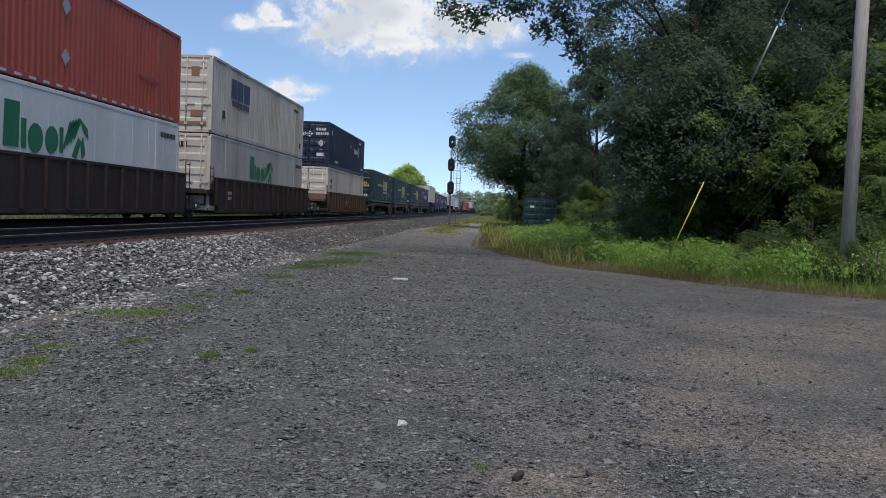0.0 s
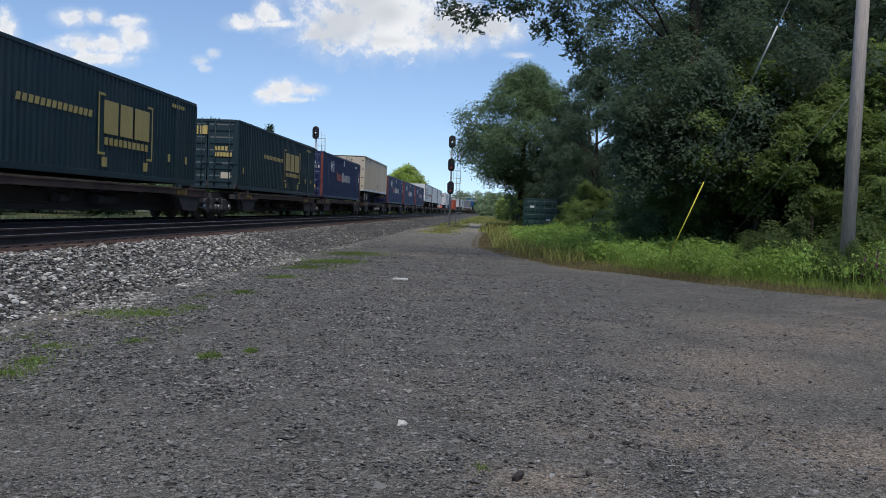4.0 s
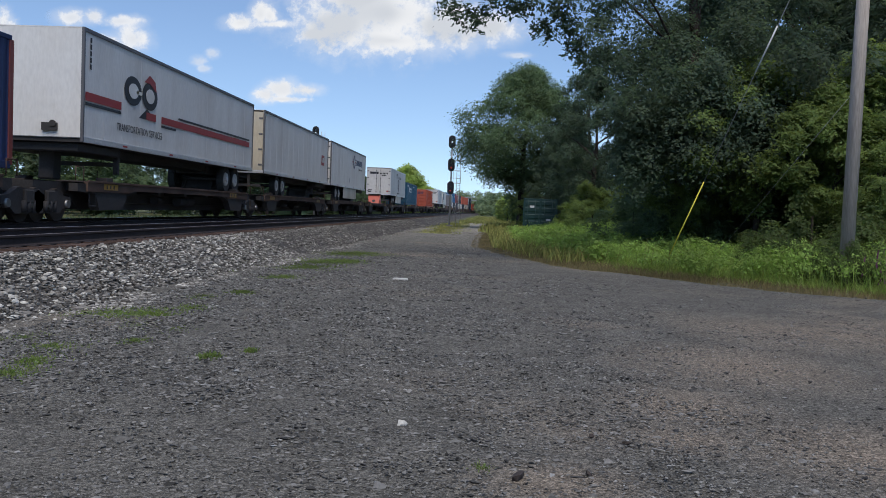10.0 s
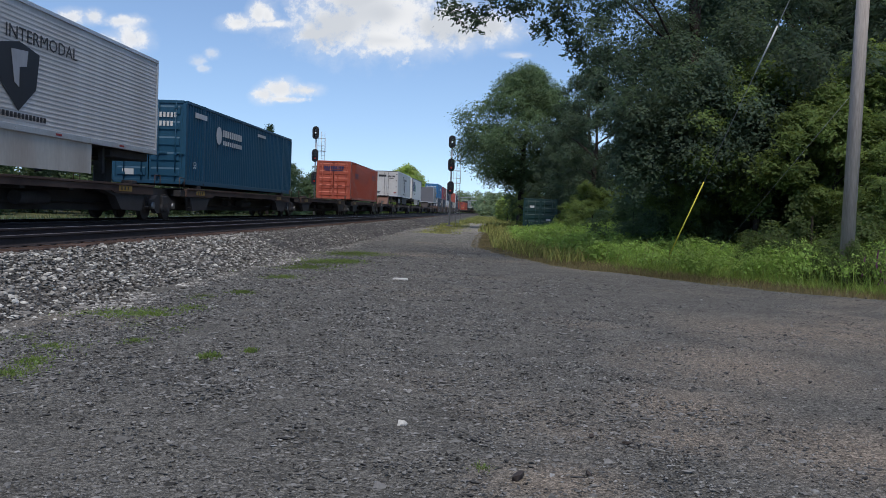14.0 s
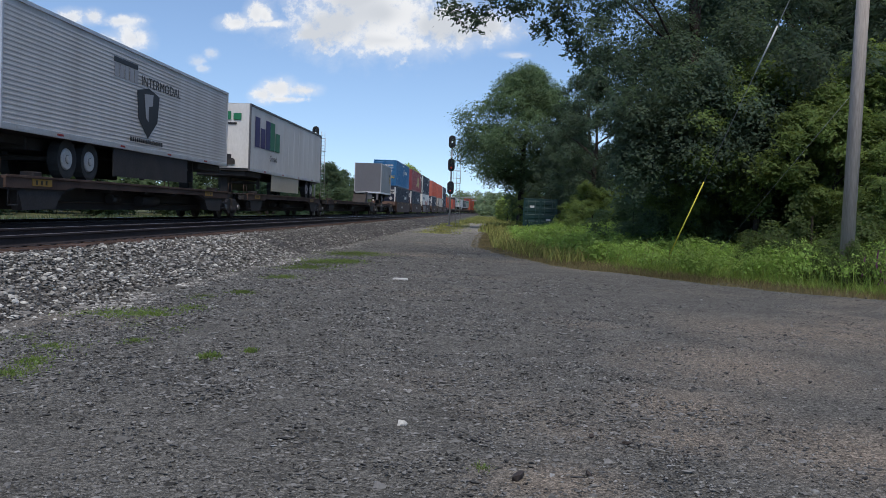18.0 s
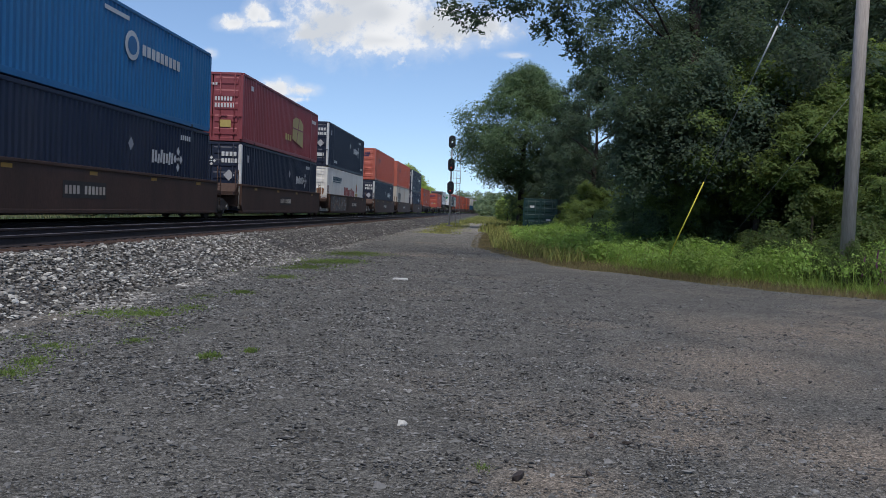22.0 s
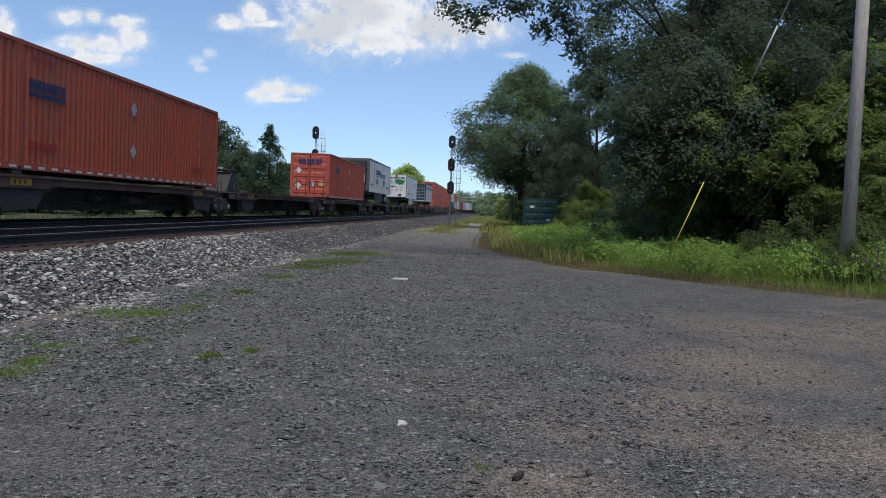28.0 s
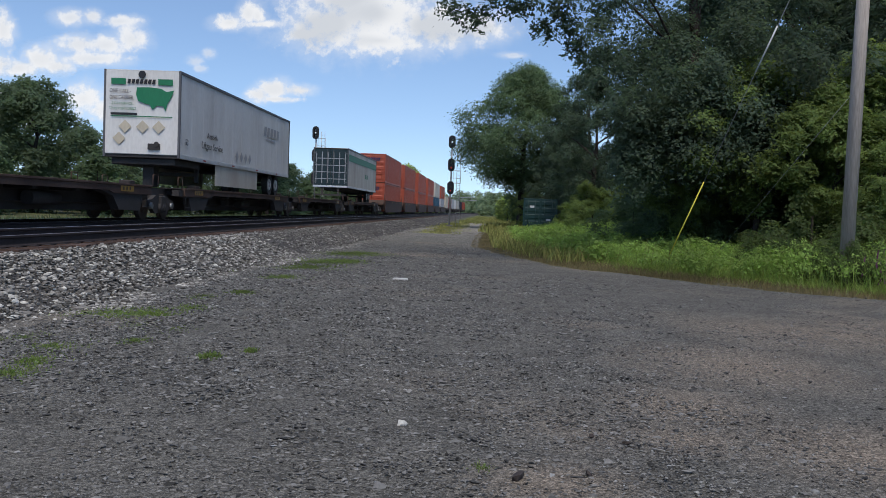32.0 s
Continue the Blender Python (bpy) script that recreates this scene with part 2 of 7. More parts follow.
def tube(bm, a, b, r0, r1=None, seg=8, caps=True):
    a, b = Vector(a), Vector(b)
    r1 = r0 if r1 is None else r1
    q = (b - a).to_track_quat("Z", "Y").to_matrix()
    rings = []
    for c, r in ((a, r0), (b, r1)):
        rings.append([bm.verts.new(c + q @ Vector((r * math.cos(i * math.tau / seg), r * math.sin(i * math.tau / seg), 0))) for i in range(seg)])
    for i in range(seg):
        f = bm.faces.new((rings[0][i], rings[0][(i + 1) % seg], rings[1][(i + 1) % seg], rings[1][i]))
        f.smooth = True
    if caps:
        bm.faces.new(rings[0][::-1])
        bm.faces.new(rings[1])


def tubem(a, b, r0, r1=None, seg=8):
    bm = bmesh.new()
    tube(bm, a, b, r0, r1, seg)
    return bm


def prism(bm, outline, axis, lo, hi):
    """An outline of pairs, pushed along an axis ("x": pairs are y, z; "y": x, z; "z": x, y)."""
    def at(p, h):
        return {"x": (h, p[0], p[1]), "y": (p[0], h, p[1]), "z": (p[0], p[1], h)}[axis]
    a = [bm.verts.new(at(p, lo)) for p in outline]
    b = [bm.verts.new(at(p, hi)) for p in outline]
    n = len(outline)
    for i in range(n):
        bm.faces.new((a[i], a[(i + 1) % n], b[(i + 1) % n], b[i]))
    bm.faces.new(a[::-1])
    bm.faces.new(b)
    bmesh.ops.recalc_face_normals(bm, faces=bm.faces[:])


def sheet(name, verts, faces, mat, parent=None, label="", smooth=False):
    me = bpy.data.meshes.new(name)
    me.from_pydata(verts, [], faces)
    if smooth:
        me.shade_smooth()
    me.update()
    return part(name, me, mat, parent, label)


LETTERS = {}


def letter_mesh(words, size):
    key = (words, size)
    if key not in LETTERS:
        c = bpy.data.curves.new("words", "FONT")
        c.body, c.size, c.extrude = words, size, 0.002
        c.resolution_u = 2
        ob = new("words", c)
        LETTERS[key] = bpy.data.meshes.new_from_object(ob.evaluated_get(bpy.context.evaluated_depsgraph_get()))
        bpy.data.objects.remove(ob)
    return LETTERS[key].copy()


SIDE, END = Matrix(((0, 0, 1, 0), (1, 0, 0, 0), (0, 1, 0, 0), (0, 0, 0, 1))), Matrix(((1, 0, 0, 0), (0, 0, -1, 0), (0, 1, 0, 0), (0, 0, 0, 1)))


def words(parent, text, size, mat, face, d, u, v, width=0.0):
    """Lettering on the +x side (u along y) or on the -y end (u along x), d metres out."""
    me = letter_mesh(text, size)
    if width:
        wide = max(p.co.x for p in me.vertices)
        me.transform(Matrix.Diagonal((width / wide, 1, 1, 1)))
    m = (SIDE if face == "side" else END).copy()
    m.translation = (d, u, v) if face == "side" else (u, -d, v)
    me.transform(m)
    return part("lettering", me, mat, parent)


def shapes(parent, name, mat, face, d, polys, label=""):
    """Flat painted shapes, 4 mm thick, of outlines in u and v."""
    if 1 < len(polys) <= 12 and min(max(p[0] for p in poly) - min(p[0] for p in poly) for poly in polys) > 0.16:
        return [shapes(parent, name, mat, face, d, [poly], label) for poly in polys][0]
    bm = bmesh.new()
    for poly in polys:
        if face == "side":
            prism(bm, poly, "x", d, d + 0.004)
        else:
            prism(bm, poly, "y", -d - 0.004, -d)
    ob = part(name, bm, mat, parent, label)
    return tagged(ob, kind="stuff") if len(polys) > 4 else ob


def rect(u, v, w, h, lean=0.0):
    return [(u, v), (u + w, v), (u + w + lean, v + h), (u + lean, v + h)]


def disc(u, v, ru, rv=None, n=14):
    rv = rv or ru
    return [(u + ru * math.cos(i * math.tau / n), v + rv * math.sin(i * math.tau / n)) for i in range(n)]


def blocks(u, v, widths, h, gap=0.06, lean=0.0):
    """A mark as a row of plain blocks."""
    out = []
    for w in widths:
        t = w * 0.34
        if w > 0.9 * h:
            out += [rect(u, v, t, h, lean), rect(u + w - t, v + h * 0.08, t, h * 0.84, lean), rect(u + t * 0.9, v + h * 0.38, w - 1.8 * t, h * 0.24, lean * 0.4)]
        else:
            out.append(rect(u, v, w, h, lean))
        u += w + gap
    return out


def bars(u, v, w, h, n, step):
    return [rect(u, v - i * step, w * (1 - 0.17 * ((i * 7) % 3)), h) for i in range(n)]


# ---- ground ----
def pebbly(name, colour, other, patch=0.25, cells=(44.0, 110.0), bump=0.5, earth=(), pale=None):
    """Gravel: pebbles of two sizes, with drifts of finer earth. pale: sunlight painted on the far end."""
    m = material(name, colour, 0.92, 0, 0.28, 1.4, 90, 0.0, spec=0.2)
    n, l = m.node_tree.nodes, m.node_tree.links
    p = n["Principled BSDF"]
    base = p.inputs["Base Color"].links[0].from_socket
    co = n.new("ShaderNodeTexCoord")
    drift = n.new("ShaderNodeTexNoise"); drift.inputs["Scale"].default_value = patch; drift.inputs["Detail"].default_value = 6
    l.new(co.outputs["Object"], drift.inputs["Vector"])
    r = n.new("ShaderNodeMapRange"); r.inputs[1].default_value, r.inputs[2].default_value = 0.54, 0.74
    l.new(drift.outputs["Fac"], r.inputs[0])
    mask = r.outputs[0]
    for px, py, size in earth:
        away = n.new("ShaderNodeVectorMath"); away.operation = "DISTANCE"; away.inputs[1].default_value = (px, py, 0)
        l.new(co.outputs["Object"], away.inputs[0])
        rim = n.new("ShaderNodeMath"); rim.operation = "MULTIPLY_ADD"; rim.inputs[1].default_value = 2.2 * size
        l.new(drift.outputs["Fac"], rim.inputs[0]); l.new(away.outputs["Value"], rim.inputs[2])
        inside = n.new("ShaderNodeMapRange"); inside.inputs[1].default_value, inside.inputs[2].default_value = 2.35 * size, 0.95 * size
        l.new(rim.outputs[0], inside.inputs[0])
        most = n.new("ShaderNodeMath"); most.operation = "MAXIMUM"
        l.new(mask, most.inputs[0]); l.new(inside.outputs[0], most.inputs[1])
        mask = most.outputs[0]
    mix = n.new("ShaderNodeMix"); mix.data_type = "RGBA"
    l.new(mask, mix.inputs[0]); l.new(base, mix.inputs[6]); mix.inputs[7].default_value = (*other, 1)
    colour_out, height = mix.outputs[2], None
    # far gravel turns paler along y: the lane's sunlight is mixed into its colour
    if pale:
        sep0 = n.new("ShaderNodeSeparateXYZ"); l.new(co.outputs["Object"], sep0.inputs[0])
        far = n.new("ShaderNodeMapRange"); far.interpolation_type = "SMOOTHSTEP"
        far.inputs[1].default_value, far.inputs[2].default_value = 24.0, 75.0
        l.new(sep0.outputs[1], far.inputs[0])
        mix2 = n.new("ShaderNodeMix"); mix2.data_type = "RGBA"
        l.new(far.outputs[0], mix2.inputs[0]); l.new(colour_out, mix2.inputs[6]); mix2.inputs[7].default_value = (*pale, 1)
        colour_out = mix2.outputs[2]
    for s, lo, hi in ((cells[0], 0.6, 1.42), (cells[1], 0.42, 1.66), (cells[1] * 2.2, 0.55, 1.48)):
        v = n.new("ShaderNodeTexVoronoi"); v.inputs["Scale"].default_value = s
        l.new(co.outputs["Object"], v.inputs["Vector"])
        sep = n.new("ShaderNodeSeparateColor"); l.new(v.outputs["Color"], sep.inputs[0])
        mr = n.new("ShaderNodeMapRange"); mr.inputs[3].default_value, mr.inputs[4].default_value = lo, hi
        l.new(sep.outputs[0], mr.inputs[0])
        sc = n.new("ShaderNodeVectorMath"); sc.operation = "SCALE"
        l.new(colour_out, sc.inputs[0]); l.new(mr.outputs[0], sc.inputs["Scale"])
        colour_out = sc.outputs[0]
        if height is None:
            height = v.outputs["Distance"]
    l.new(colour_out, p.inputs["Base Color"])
    b = n.new("ShaderNodeBump"); b.inputs["Strength"].default_value, b.inputs["Distance"].default_value = bump, 0.02
    b.invert = True
    l.new(height, b.inputs["Height"]); l.new(b.outputs[0], p.inputs["Normal"])
    return m


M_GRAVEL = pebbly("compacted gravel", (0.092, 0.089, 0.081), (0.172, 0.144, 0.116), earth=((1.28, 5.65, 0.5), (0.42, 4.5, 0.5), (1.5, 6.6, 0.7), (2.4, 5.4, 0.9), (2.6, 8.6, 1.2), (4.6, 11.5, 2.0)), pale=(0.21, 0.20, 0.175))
# bed coloured dark to stand for the shade in gaps between ballast stones
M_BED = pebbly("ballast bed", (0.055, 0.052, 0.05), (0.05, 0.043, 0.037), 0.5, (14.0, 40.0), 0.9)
M_SOIL = material("grassy soil", (0.075, 0.085, 0.030), 0.95, 0, 0.4, 0.3, 8, 0.3, (0.12, 0.10, 0.05), 0.6, bump_dist=0.05)


def verge(y):
    """x of the grass edge beside the gravel at y."""
    pts = ((12.0, 24.0), (15.0, 12.0), (17.08, 7.68), (18.16, 6.26), (19.86, 4.97), (22.7, 2.65), (28.9, 0.76), (34.65, -0.26), (50.2, -0.34), (95.0, 0.9), (190.0, 1.5))
    for (ya, xa), (yb, xb) in zip(pts, pts[1:]):
        if y < yb:
            return xa + (xb - xa) * max(0.0, y - ya) / (yb - ya)
    return 1.5


def toe(y):
    """x where the gravel meets the ballast."""
    return -5.3 if y < 45 else -5.3 + 1.6 * min(1.0, (y - 45) / 60)


ground_steps = [-3000, -400, -60, 0, 60, 160, 300, 600, 1200, 4000]
gx = [-3000, -900, -300, -100, -40, -20, -5, 10, 40, 100, 300, 900, 3000]
sheet("ground", [(x, y, -0.004) for y in ground_steps for x in gx],
      [(j * len(gx) + i, j * len(gx) + i + 1, (j + 1) * len(gx) + i + 1, (j + 1) * len(gx) + i) for j in range(len(ground_steps) - 1) for i in range(len(gx) - 1)], M_SOIL)
tagged(bpy.data.objects["ground"], "flat grassy earth reaching to the horizon", "ground", kind="structure")

def lot_height(x, y):
    return 0.045 + 0.035 * noise.noise((x * 0.35, y * 0.35, 0)) + 0.018 * noise.noise((x * 1.3, y * 1.3, 4)) + 0.008 * noise.noise((x * 4, y * 4, 9))


# gravel lot, one sheet that narrows into the lane
rows_y = [-30 + 2 * i for i in range(15)] + [i * 0.35 for i in range(115)] + [40.25 + 3 * i for i in range(50)]
verts, faces, COLS = [], [], 70
for y in rows_y:
    a = toe(y) - 0.5
    b = verge(y) if y > 12 else 30.0
    if y > 60:
        a = min(a + (y - 60) * 0.05, b - 1.8)
    for i in range(COLS + 1):
        x = a + (b - a) * i / COLS
        h = lot_height(x, y)
        if i == COLS:
            x += 0.35 * noise.noise((y * 1.1, 3, 0))
        verts.append((x, y, h if 0 < i < COLS else -0.01))
for j in range(len(rows_y) - 1):
    for i in range(COLS):
        k = j * (COLS + 1) + i
        faces.append((k, k + 1, k + COLS + 2, k + COLS + 1))
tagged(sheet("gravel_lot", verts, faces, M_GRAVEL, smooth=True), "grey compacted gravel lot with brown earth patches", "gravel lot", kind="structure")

# ballast bed under both tracks
profile = [(-17.5, 0.0), (-14.6, 0.58), (-13.2, 0.60), (-10.3, 0.60), (-9.8, 0.55), (-7.05, 0.545), (-6.6, 0.53), (-5.75, 0.22), (-5.1, 0.02), (-4.7, -0.02)]
ys = [-60 + 5 * i for i in range(12)] + [i * 0.5 for i in range(120)] + [60 + 4 * i for i in range(80)] + [380 + 25 * i for i in range(30)]
verts, faces = [], []
for y in ys:
    dx, turn = bend(y)
    for x, z in profile:
        h = 0.05 * noise.noise((x * 1.5, y * 1.1, 2)) if -7 < x < -4.5 and y < 60 else 0
        w = 0.15 * noise.noise((y * 0.6, 7, x)) if -6.5 < x < -4.5 else 0
        verts.append((x + dx + w, y, z + h))
P = len(profile)
faces = [(j * P + i, j * P + i + 1, (j + 1) * P + i + 1, (j + 1) * P + i) for j in range(len(ys) - 1) for i in range(P - 1)]
tagged(sheet("ballast_bed", verts, faces, M_BED, smooth=True), "raised bed of grey ballast stone under the tracks", "ballast", kind="structure")

# rails
RAIL = [(-0.075, 0), (0.075, 0), (0.075, 0.012), (0.012, 0.035), (0.010, 0.128), (0.037, 0.142), (0.037, 0.170), (0.028, 0.178), (-0.028, 0.178), (-0.037, 0.170), (-0.037, 0.142), (-0.010, 0.128), (-0.012, 0.035), (-0.075, 0.012)]
rail_ys = [-60, -20] + [4 * i for i in range(0, 16)] + [64 + 12 * i for i in range(16)] + [260 + 10 * i for i in range(60)]
for cx, kind in ((NEAR_X, "near"), (TRAIN_X, "train")):
    track = thing("railway_track", "steel railway track on wooden ties in grey ballast", "railway track", kind="structure")
    for side in (-0.7535, 0.7535):
        verts, faces, n = [], [], len(RAIL)
        for y in rail_ys:
            dx, turn = bend(y)
            verts += [(cx + side + dx + px, y, RAIL_Z - 0.178 + pz) for px, pz in RAIL]
        for j in range(len(rail_ys) - 1):
            for i in range(n):
                faces.append((j * n + i, j * n + (i + 1) % n, (j + 1) * n + (i + 1) % n, (j + 1) * n + i))
        rail = sheet("rail", verts, faces, M_RAIL, track, "rusty steel rail with a polished running surface")
        rail.data.materials.append(M_RAILDULL if kind == "near" and side > 0 else M_RAILTOP)
        for f, p in enumerate(rail.data.polygons):
            if f % n in (7, ):
                p.material_index = 1
    TIES = track if kind == "near" else TIES
    if kind == "train":
        TRAIN_TRACK = track


def rocks(name, points, sizes, mat, label, category, flat=0.7, seed=3, coarse=False):
    """Many small stones in one mesh."""
    rng = np.random.default_rng(seed)
    t = (1 + 5 ** 0.5) / 2
    base = np.array([(-1, t, 0), (1, t, 0), (-1, -t, 0), (1, -t, 0), (0, -1, t), (0, 1, t), (0, -1, -t), (0, 1, -t), (t, 0, -1), (t, 0, 1), (-t, 0, -1), (-t, 0, 1)]) / 1.9
    tri = np.array([(0, 11, 5), (0, 5, 1), (0, 1, 7), (0, 7, 10), (0, 10, 11), (1, 5, 9), (5, 11, 4), (11, 10, 2), (10, 7, 6), (7, 1, 8), (3, 9, 4), (3, 4, 2), (3, 2, 6), (3, 6, 8), (3, 8, 9), (4, 9, 5), (2, 4, 11), (6, 2, 10), (8, 6, 7), (9, 8, 1)])
    if coarse:
        base = np.array([(0.95, 0.1, 0.35), (-0.9, -0.15, 0.3), (0.1, 0.95, -0.25), (-0.1, -0.95, 0.2), (0.2, -0.15, 0.85), (-0.2, 0.1, -0.8)])
        tri = np.array([(0, 2, 4), (2, 1, 4), (1, 3, 4), (3, 0, 4), (2, 0, 5), (1, 2, 5), (3, 1, 5), (0, 3, 5)])
    n, k = len(points), len(base)
    v = base[None] * (1 + rng.normal(0, 0.24, (n, k, 1)))
    v = v * np.stack([rng.uniform(0.75, 1.5, n), rng.uniform(0.55, 1.05, n), rng.uniform(0.4, 0.85, n) * flat / 0.7], 1)[:, None]
    a, b = rng.uniform(0, math.tau, n), rng.normal(0, 0.35, n)
    x, y, z = v[..., 0], v[..., 1], v[..., 2]
    y, z = y * np.cos(b)[:, None] - z * np.sin(b)[:, None], y * np.sin(b)[:, None] + z * np.cos(b)[:, None]
    x, y = x * np.cos(a)[:, None] - y * np.sin(a)[:, None], x * np.sin(a)[:, None] + y * np.cos(a)[:, None]
    v = np.stack([x, y, z], -1) * (np.asarray(sizes)[:, None, None] / 2) + np.asarray(points)[:, None]
    f = (tri[None] + k * np.arange(n)[:, None, None]).reshape(-1, 3)
    me = bpy.data.meshes.new(name)
    me.from_pydata(v.reshape(-1, 3), [], f)
    return tagged(part(name, me, mat), label, category, kind="stuff")


rng = np.random.default_rng(11)
pts, sizes = [], []
for y0, y1, per in ((5, 14, 600), (14, 24, 470), (24, 40, 260), (40, 75, 70), (75, 130, 22)):
    n = int((y1 - y0) * 2.6 * per)
    xs, yy = rng.uniform(-7.05, -4.4, n), rng.uniform(y0, y1, n)
    keep = rng.uniform(0, 1, n) < np.clip((-4.35 - xs) / 0.6, 0.05, 1)
    xs, yy = xs[keep], yy[keep]
    zz = np.interp(xs, [p[0] for p in profile], [p[1] for p in profile]) + rng.uniform(-0.01, 0.045, len(xs))
    zz = np.maximum(zz, 0.04)
    pts.append(np.stack([xs, yy, zz], 1)); sizes.append(np.clip(rng.lognormal(math.log(0.050 if y0 < 24 else 0.047), 0.36, len(xs)), 0.03, 0.11))
def two_tones(name, points, sizes, dark, share, label, category, light=None, **more):
    """Darker stones, and among them a share of pale ones."""
    pale = np.random.default_rng(len(points)).random(len(points)) < share
    rocks(name, points[~pale], sizes[~pale], dark, label, category, **more)
    rocks("pale_" + name, points[pale], sizes[pale] * (0.8 if light else 1.0), light or M_PALESTONE, label.replace("grey", "pale"), category, **more)


two_tones("ballast_stones", np.concatenate(pts[:2]), np.concatenate(sizes[:2]), M_BALLAST, 0.28, "loose grey ballast stones beside the track", "ballast stones", seed=5, flat=0.55)
two_tones("far_ballast_stones", np.concatenate(pts[2:]), np.concatenate(sizes[2:]), M_BALLAST, 0.25, "loose grey ballast stones further along the track", "ballast stones", seed=8, coarse=True, flat=0.55)
pts, sizes = [], []
for y0, y1, per, big in ((3.4, 6, 1800, 0.028), (6, 9, 1600, 0.031), (9, 13, 950, 0.036), (13, 20, 400, 0.042), (20, 34, 130, 0.05), (34, 62, 22, 0.06)):
    w = {6: 8.5, 9: 9.5, 13: 11.0, 20: 12.5}.get(y1, 6)
    n = int((y1 - y0) * w * per)
    xs, yy = rng.uniform(-4.8, -4.8 + w, n), rng.uniform(y0, y1, n)
    clump = np.array([noise.noise((x * 0.5, y * 0.5, 5)) for x, y in zip(xs, yy)])
    keep = rng.uniform(0, 1, n) < np.clip(0.66 + 0.7 * clump - 0.015 * xs - 0.6 * np.exp(-((xs - 1.25) ** 2 + (yy - 5.7) ** 2) / 0.12) - 0.6 * np.exp(-((xs - 0.42) ** 2 + (yy - 4.5) ** 2) / 0.10) - 0.10 * np.clip((xs - 0.6) / 1.2, 0, 1), 0.15, 1)
    xs, yy = xs[keep], yy[keep]
    pts.append(np.stack([xs, yy, [lot_height(a, b) for a, b in zip(xs, yy)] + rng.uniform(-0.003, 0.006, len(xs))], 1))
    sizes.append(np.clip(rng.lognormal(math.log(big * 0.66), 0.44, len(xs)) * np.clip(1 - 0.09 * (xs - 0.2), 0.6, 1.1), 0.010, 0.070))
n = 11000
yy = 6.0 + 19.0 * rng.random(n) ** 1.25
xs = -4.75 + np.abs(rng.normal(0, 0.9, n))
pts.append(np.stack([xs, yy, [lot_height(a, b) for a, b in zip(xs, yy)] + rng.uniform(-0.003, 0.006, n)], 1))
sizes.append(np.clip(rng.lognormal(math.log(0.032), 0.4, n), 0.015, 0.075))
two_tones("gravel_stones", np.concatenate(pts), np.concatenate(sizes), M_GRAVELSTONE, 0.15, "loose grey gravel stones on the lot", "gravel", M_PALEGRAVEL, flat=0.58, seed=6, coarse=True)
stone = rocks("stone", [(-0.50, 5.62, lot_height(-0.5, 5.62) + 0.012)], [0.085], material("pale stone", (0.5, 0.49, 0.46), 0.9), "pale stone lying on the gravel", "stone", 0.6, 2)
stone["kind"] = ""
del stone["kind"]
for k, (x, y, s) in enumerate(((0.91, 5.36, 0.075), (0.22, 4.55, 0.09), (0.60, 4.66, 0.07), (0.72, 5.55, 0.05))):
    s1 = rocks("dirt_clod", [(x, y, lot_height(x, y) + 0.015)], [s], M_BARK if k == 0 else M_DECK, "dark clod of earth on the gravel", "clod", 0.6, 20 + k)
    del s1["kind"]
plate = part("flat_stone", boxm(-1.82, -1.53, 17.2, 17.42, 0.03, 0.07, 0.012), material("pale flat stone", (0.42, 0.42, 0.41), 0.8))
tagged(plate, "pale flat stone slab lying in the gravel", "stone")

twig = part("stick", tubem((1.05, 5.29, lot_height(1.05, 5.29) + 0.008), (1.12, 5.25, lot_height(1.12, 5.25) + 0.01), 0.006, 0.004, 6), M_PALESTONE)
tagged(twig, "short pale peeled stick lying on the gravel", "stick")
litter = part("paper_scrap", boxm(2.3, 2.5, 21.5, 21.62, 0.045, 0.06, 0.004), M_WHITELET)
tagged(litter, "white paper scrap at the edge of the grass", "litter")

# ---- plants ----
def blades(name, roots, heights, width, mat, label, category, lean=0.35, seed=1):
    """Grass as single bent blades."""
    rng = np.random.default_rng(seed)
    n = len(roots)
    a = rng.uniform(0, math.tau, n)
    side = np.stack([np.cos(a), np.sin(a), np.zeros(n)], 1) * (width * rng.uniform(0.6, 1.3, n))[:, None]
    b = rng.uniform(0, math.tau, n)
    bow = np.stack([np.cos(b), np.sin(b), np.zeros(n)], 1) * (heights * lean * rng.uniform(0.2, 1.0, n))[:, None]
    up = np.stack([np.zeros(n), np.zeros(n), heights], 1)
    r = np.asarray(roots)
    v = np.stack([r - side, r + side, r + side * 0.8 + up * 0.55 + bow * 0.35, r - side * 0.8 + up * 0.55 + bow * 0.35, r + up + bow], 1).reshape(-1, 3)
    k = 5 * np.arange(n)
    quads = np.stack([k, k + 1, k + 2, k + 3], 1).tolist()
    tris = np.stack([k + 3, k + 2, k + 4], 1).tolist()
    me = bpy.data.meshes.new(name)
    me.from_pydata(v, [], quads + tris)
    return tagged(part(name, me, mat), label, category, kind="stuff")


def verge_points(n, y0, y1, d0, d1, seed):
    rng = np.random.default_rng(seed)
    yy = rng.uniform(y0, y1, n)
    d = rng.uniform(d0, d1, n)
    xs = np.array([verge(v) for v in yy]) + d
    return np.stack([xs, yy, np.zeros(n)], 1), d


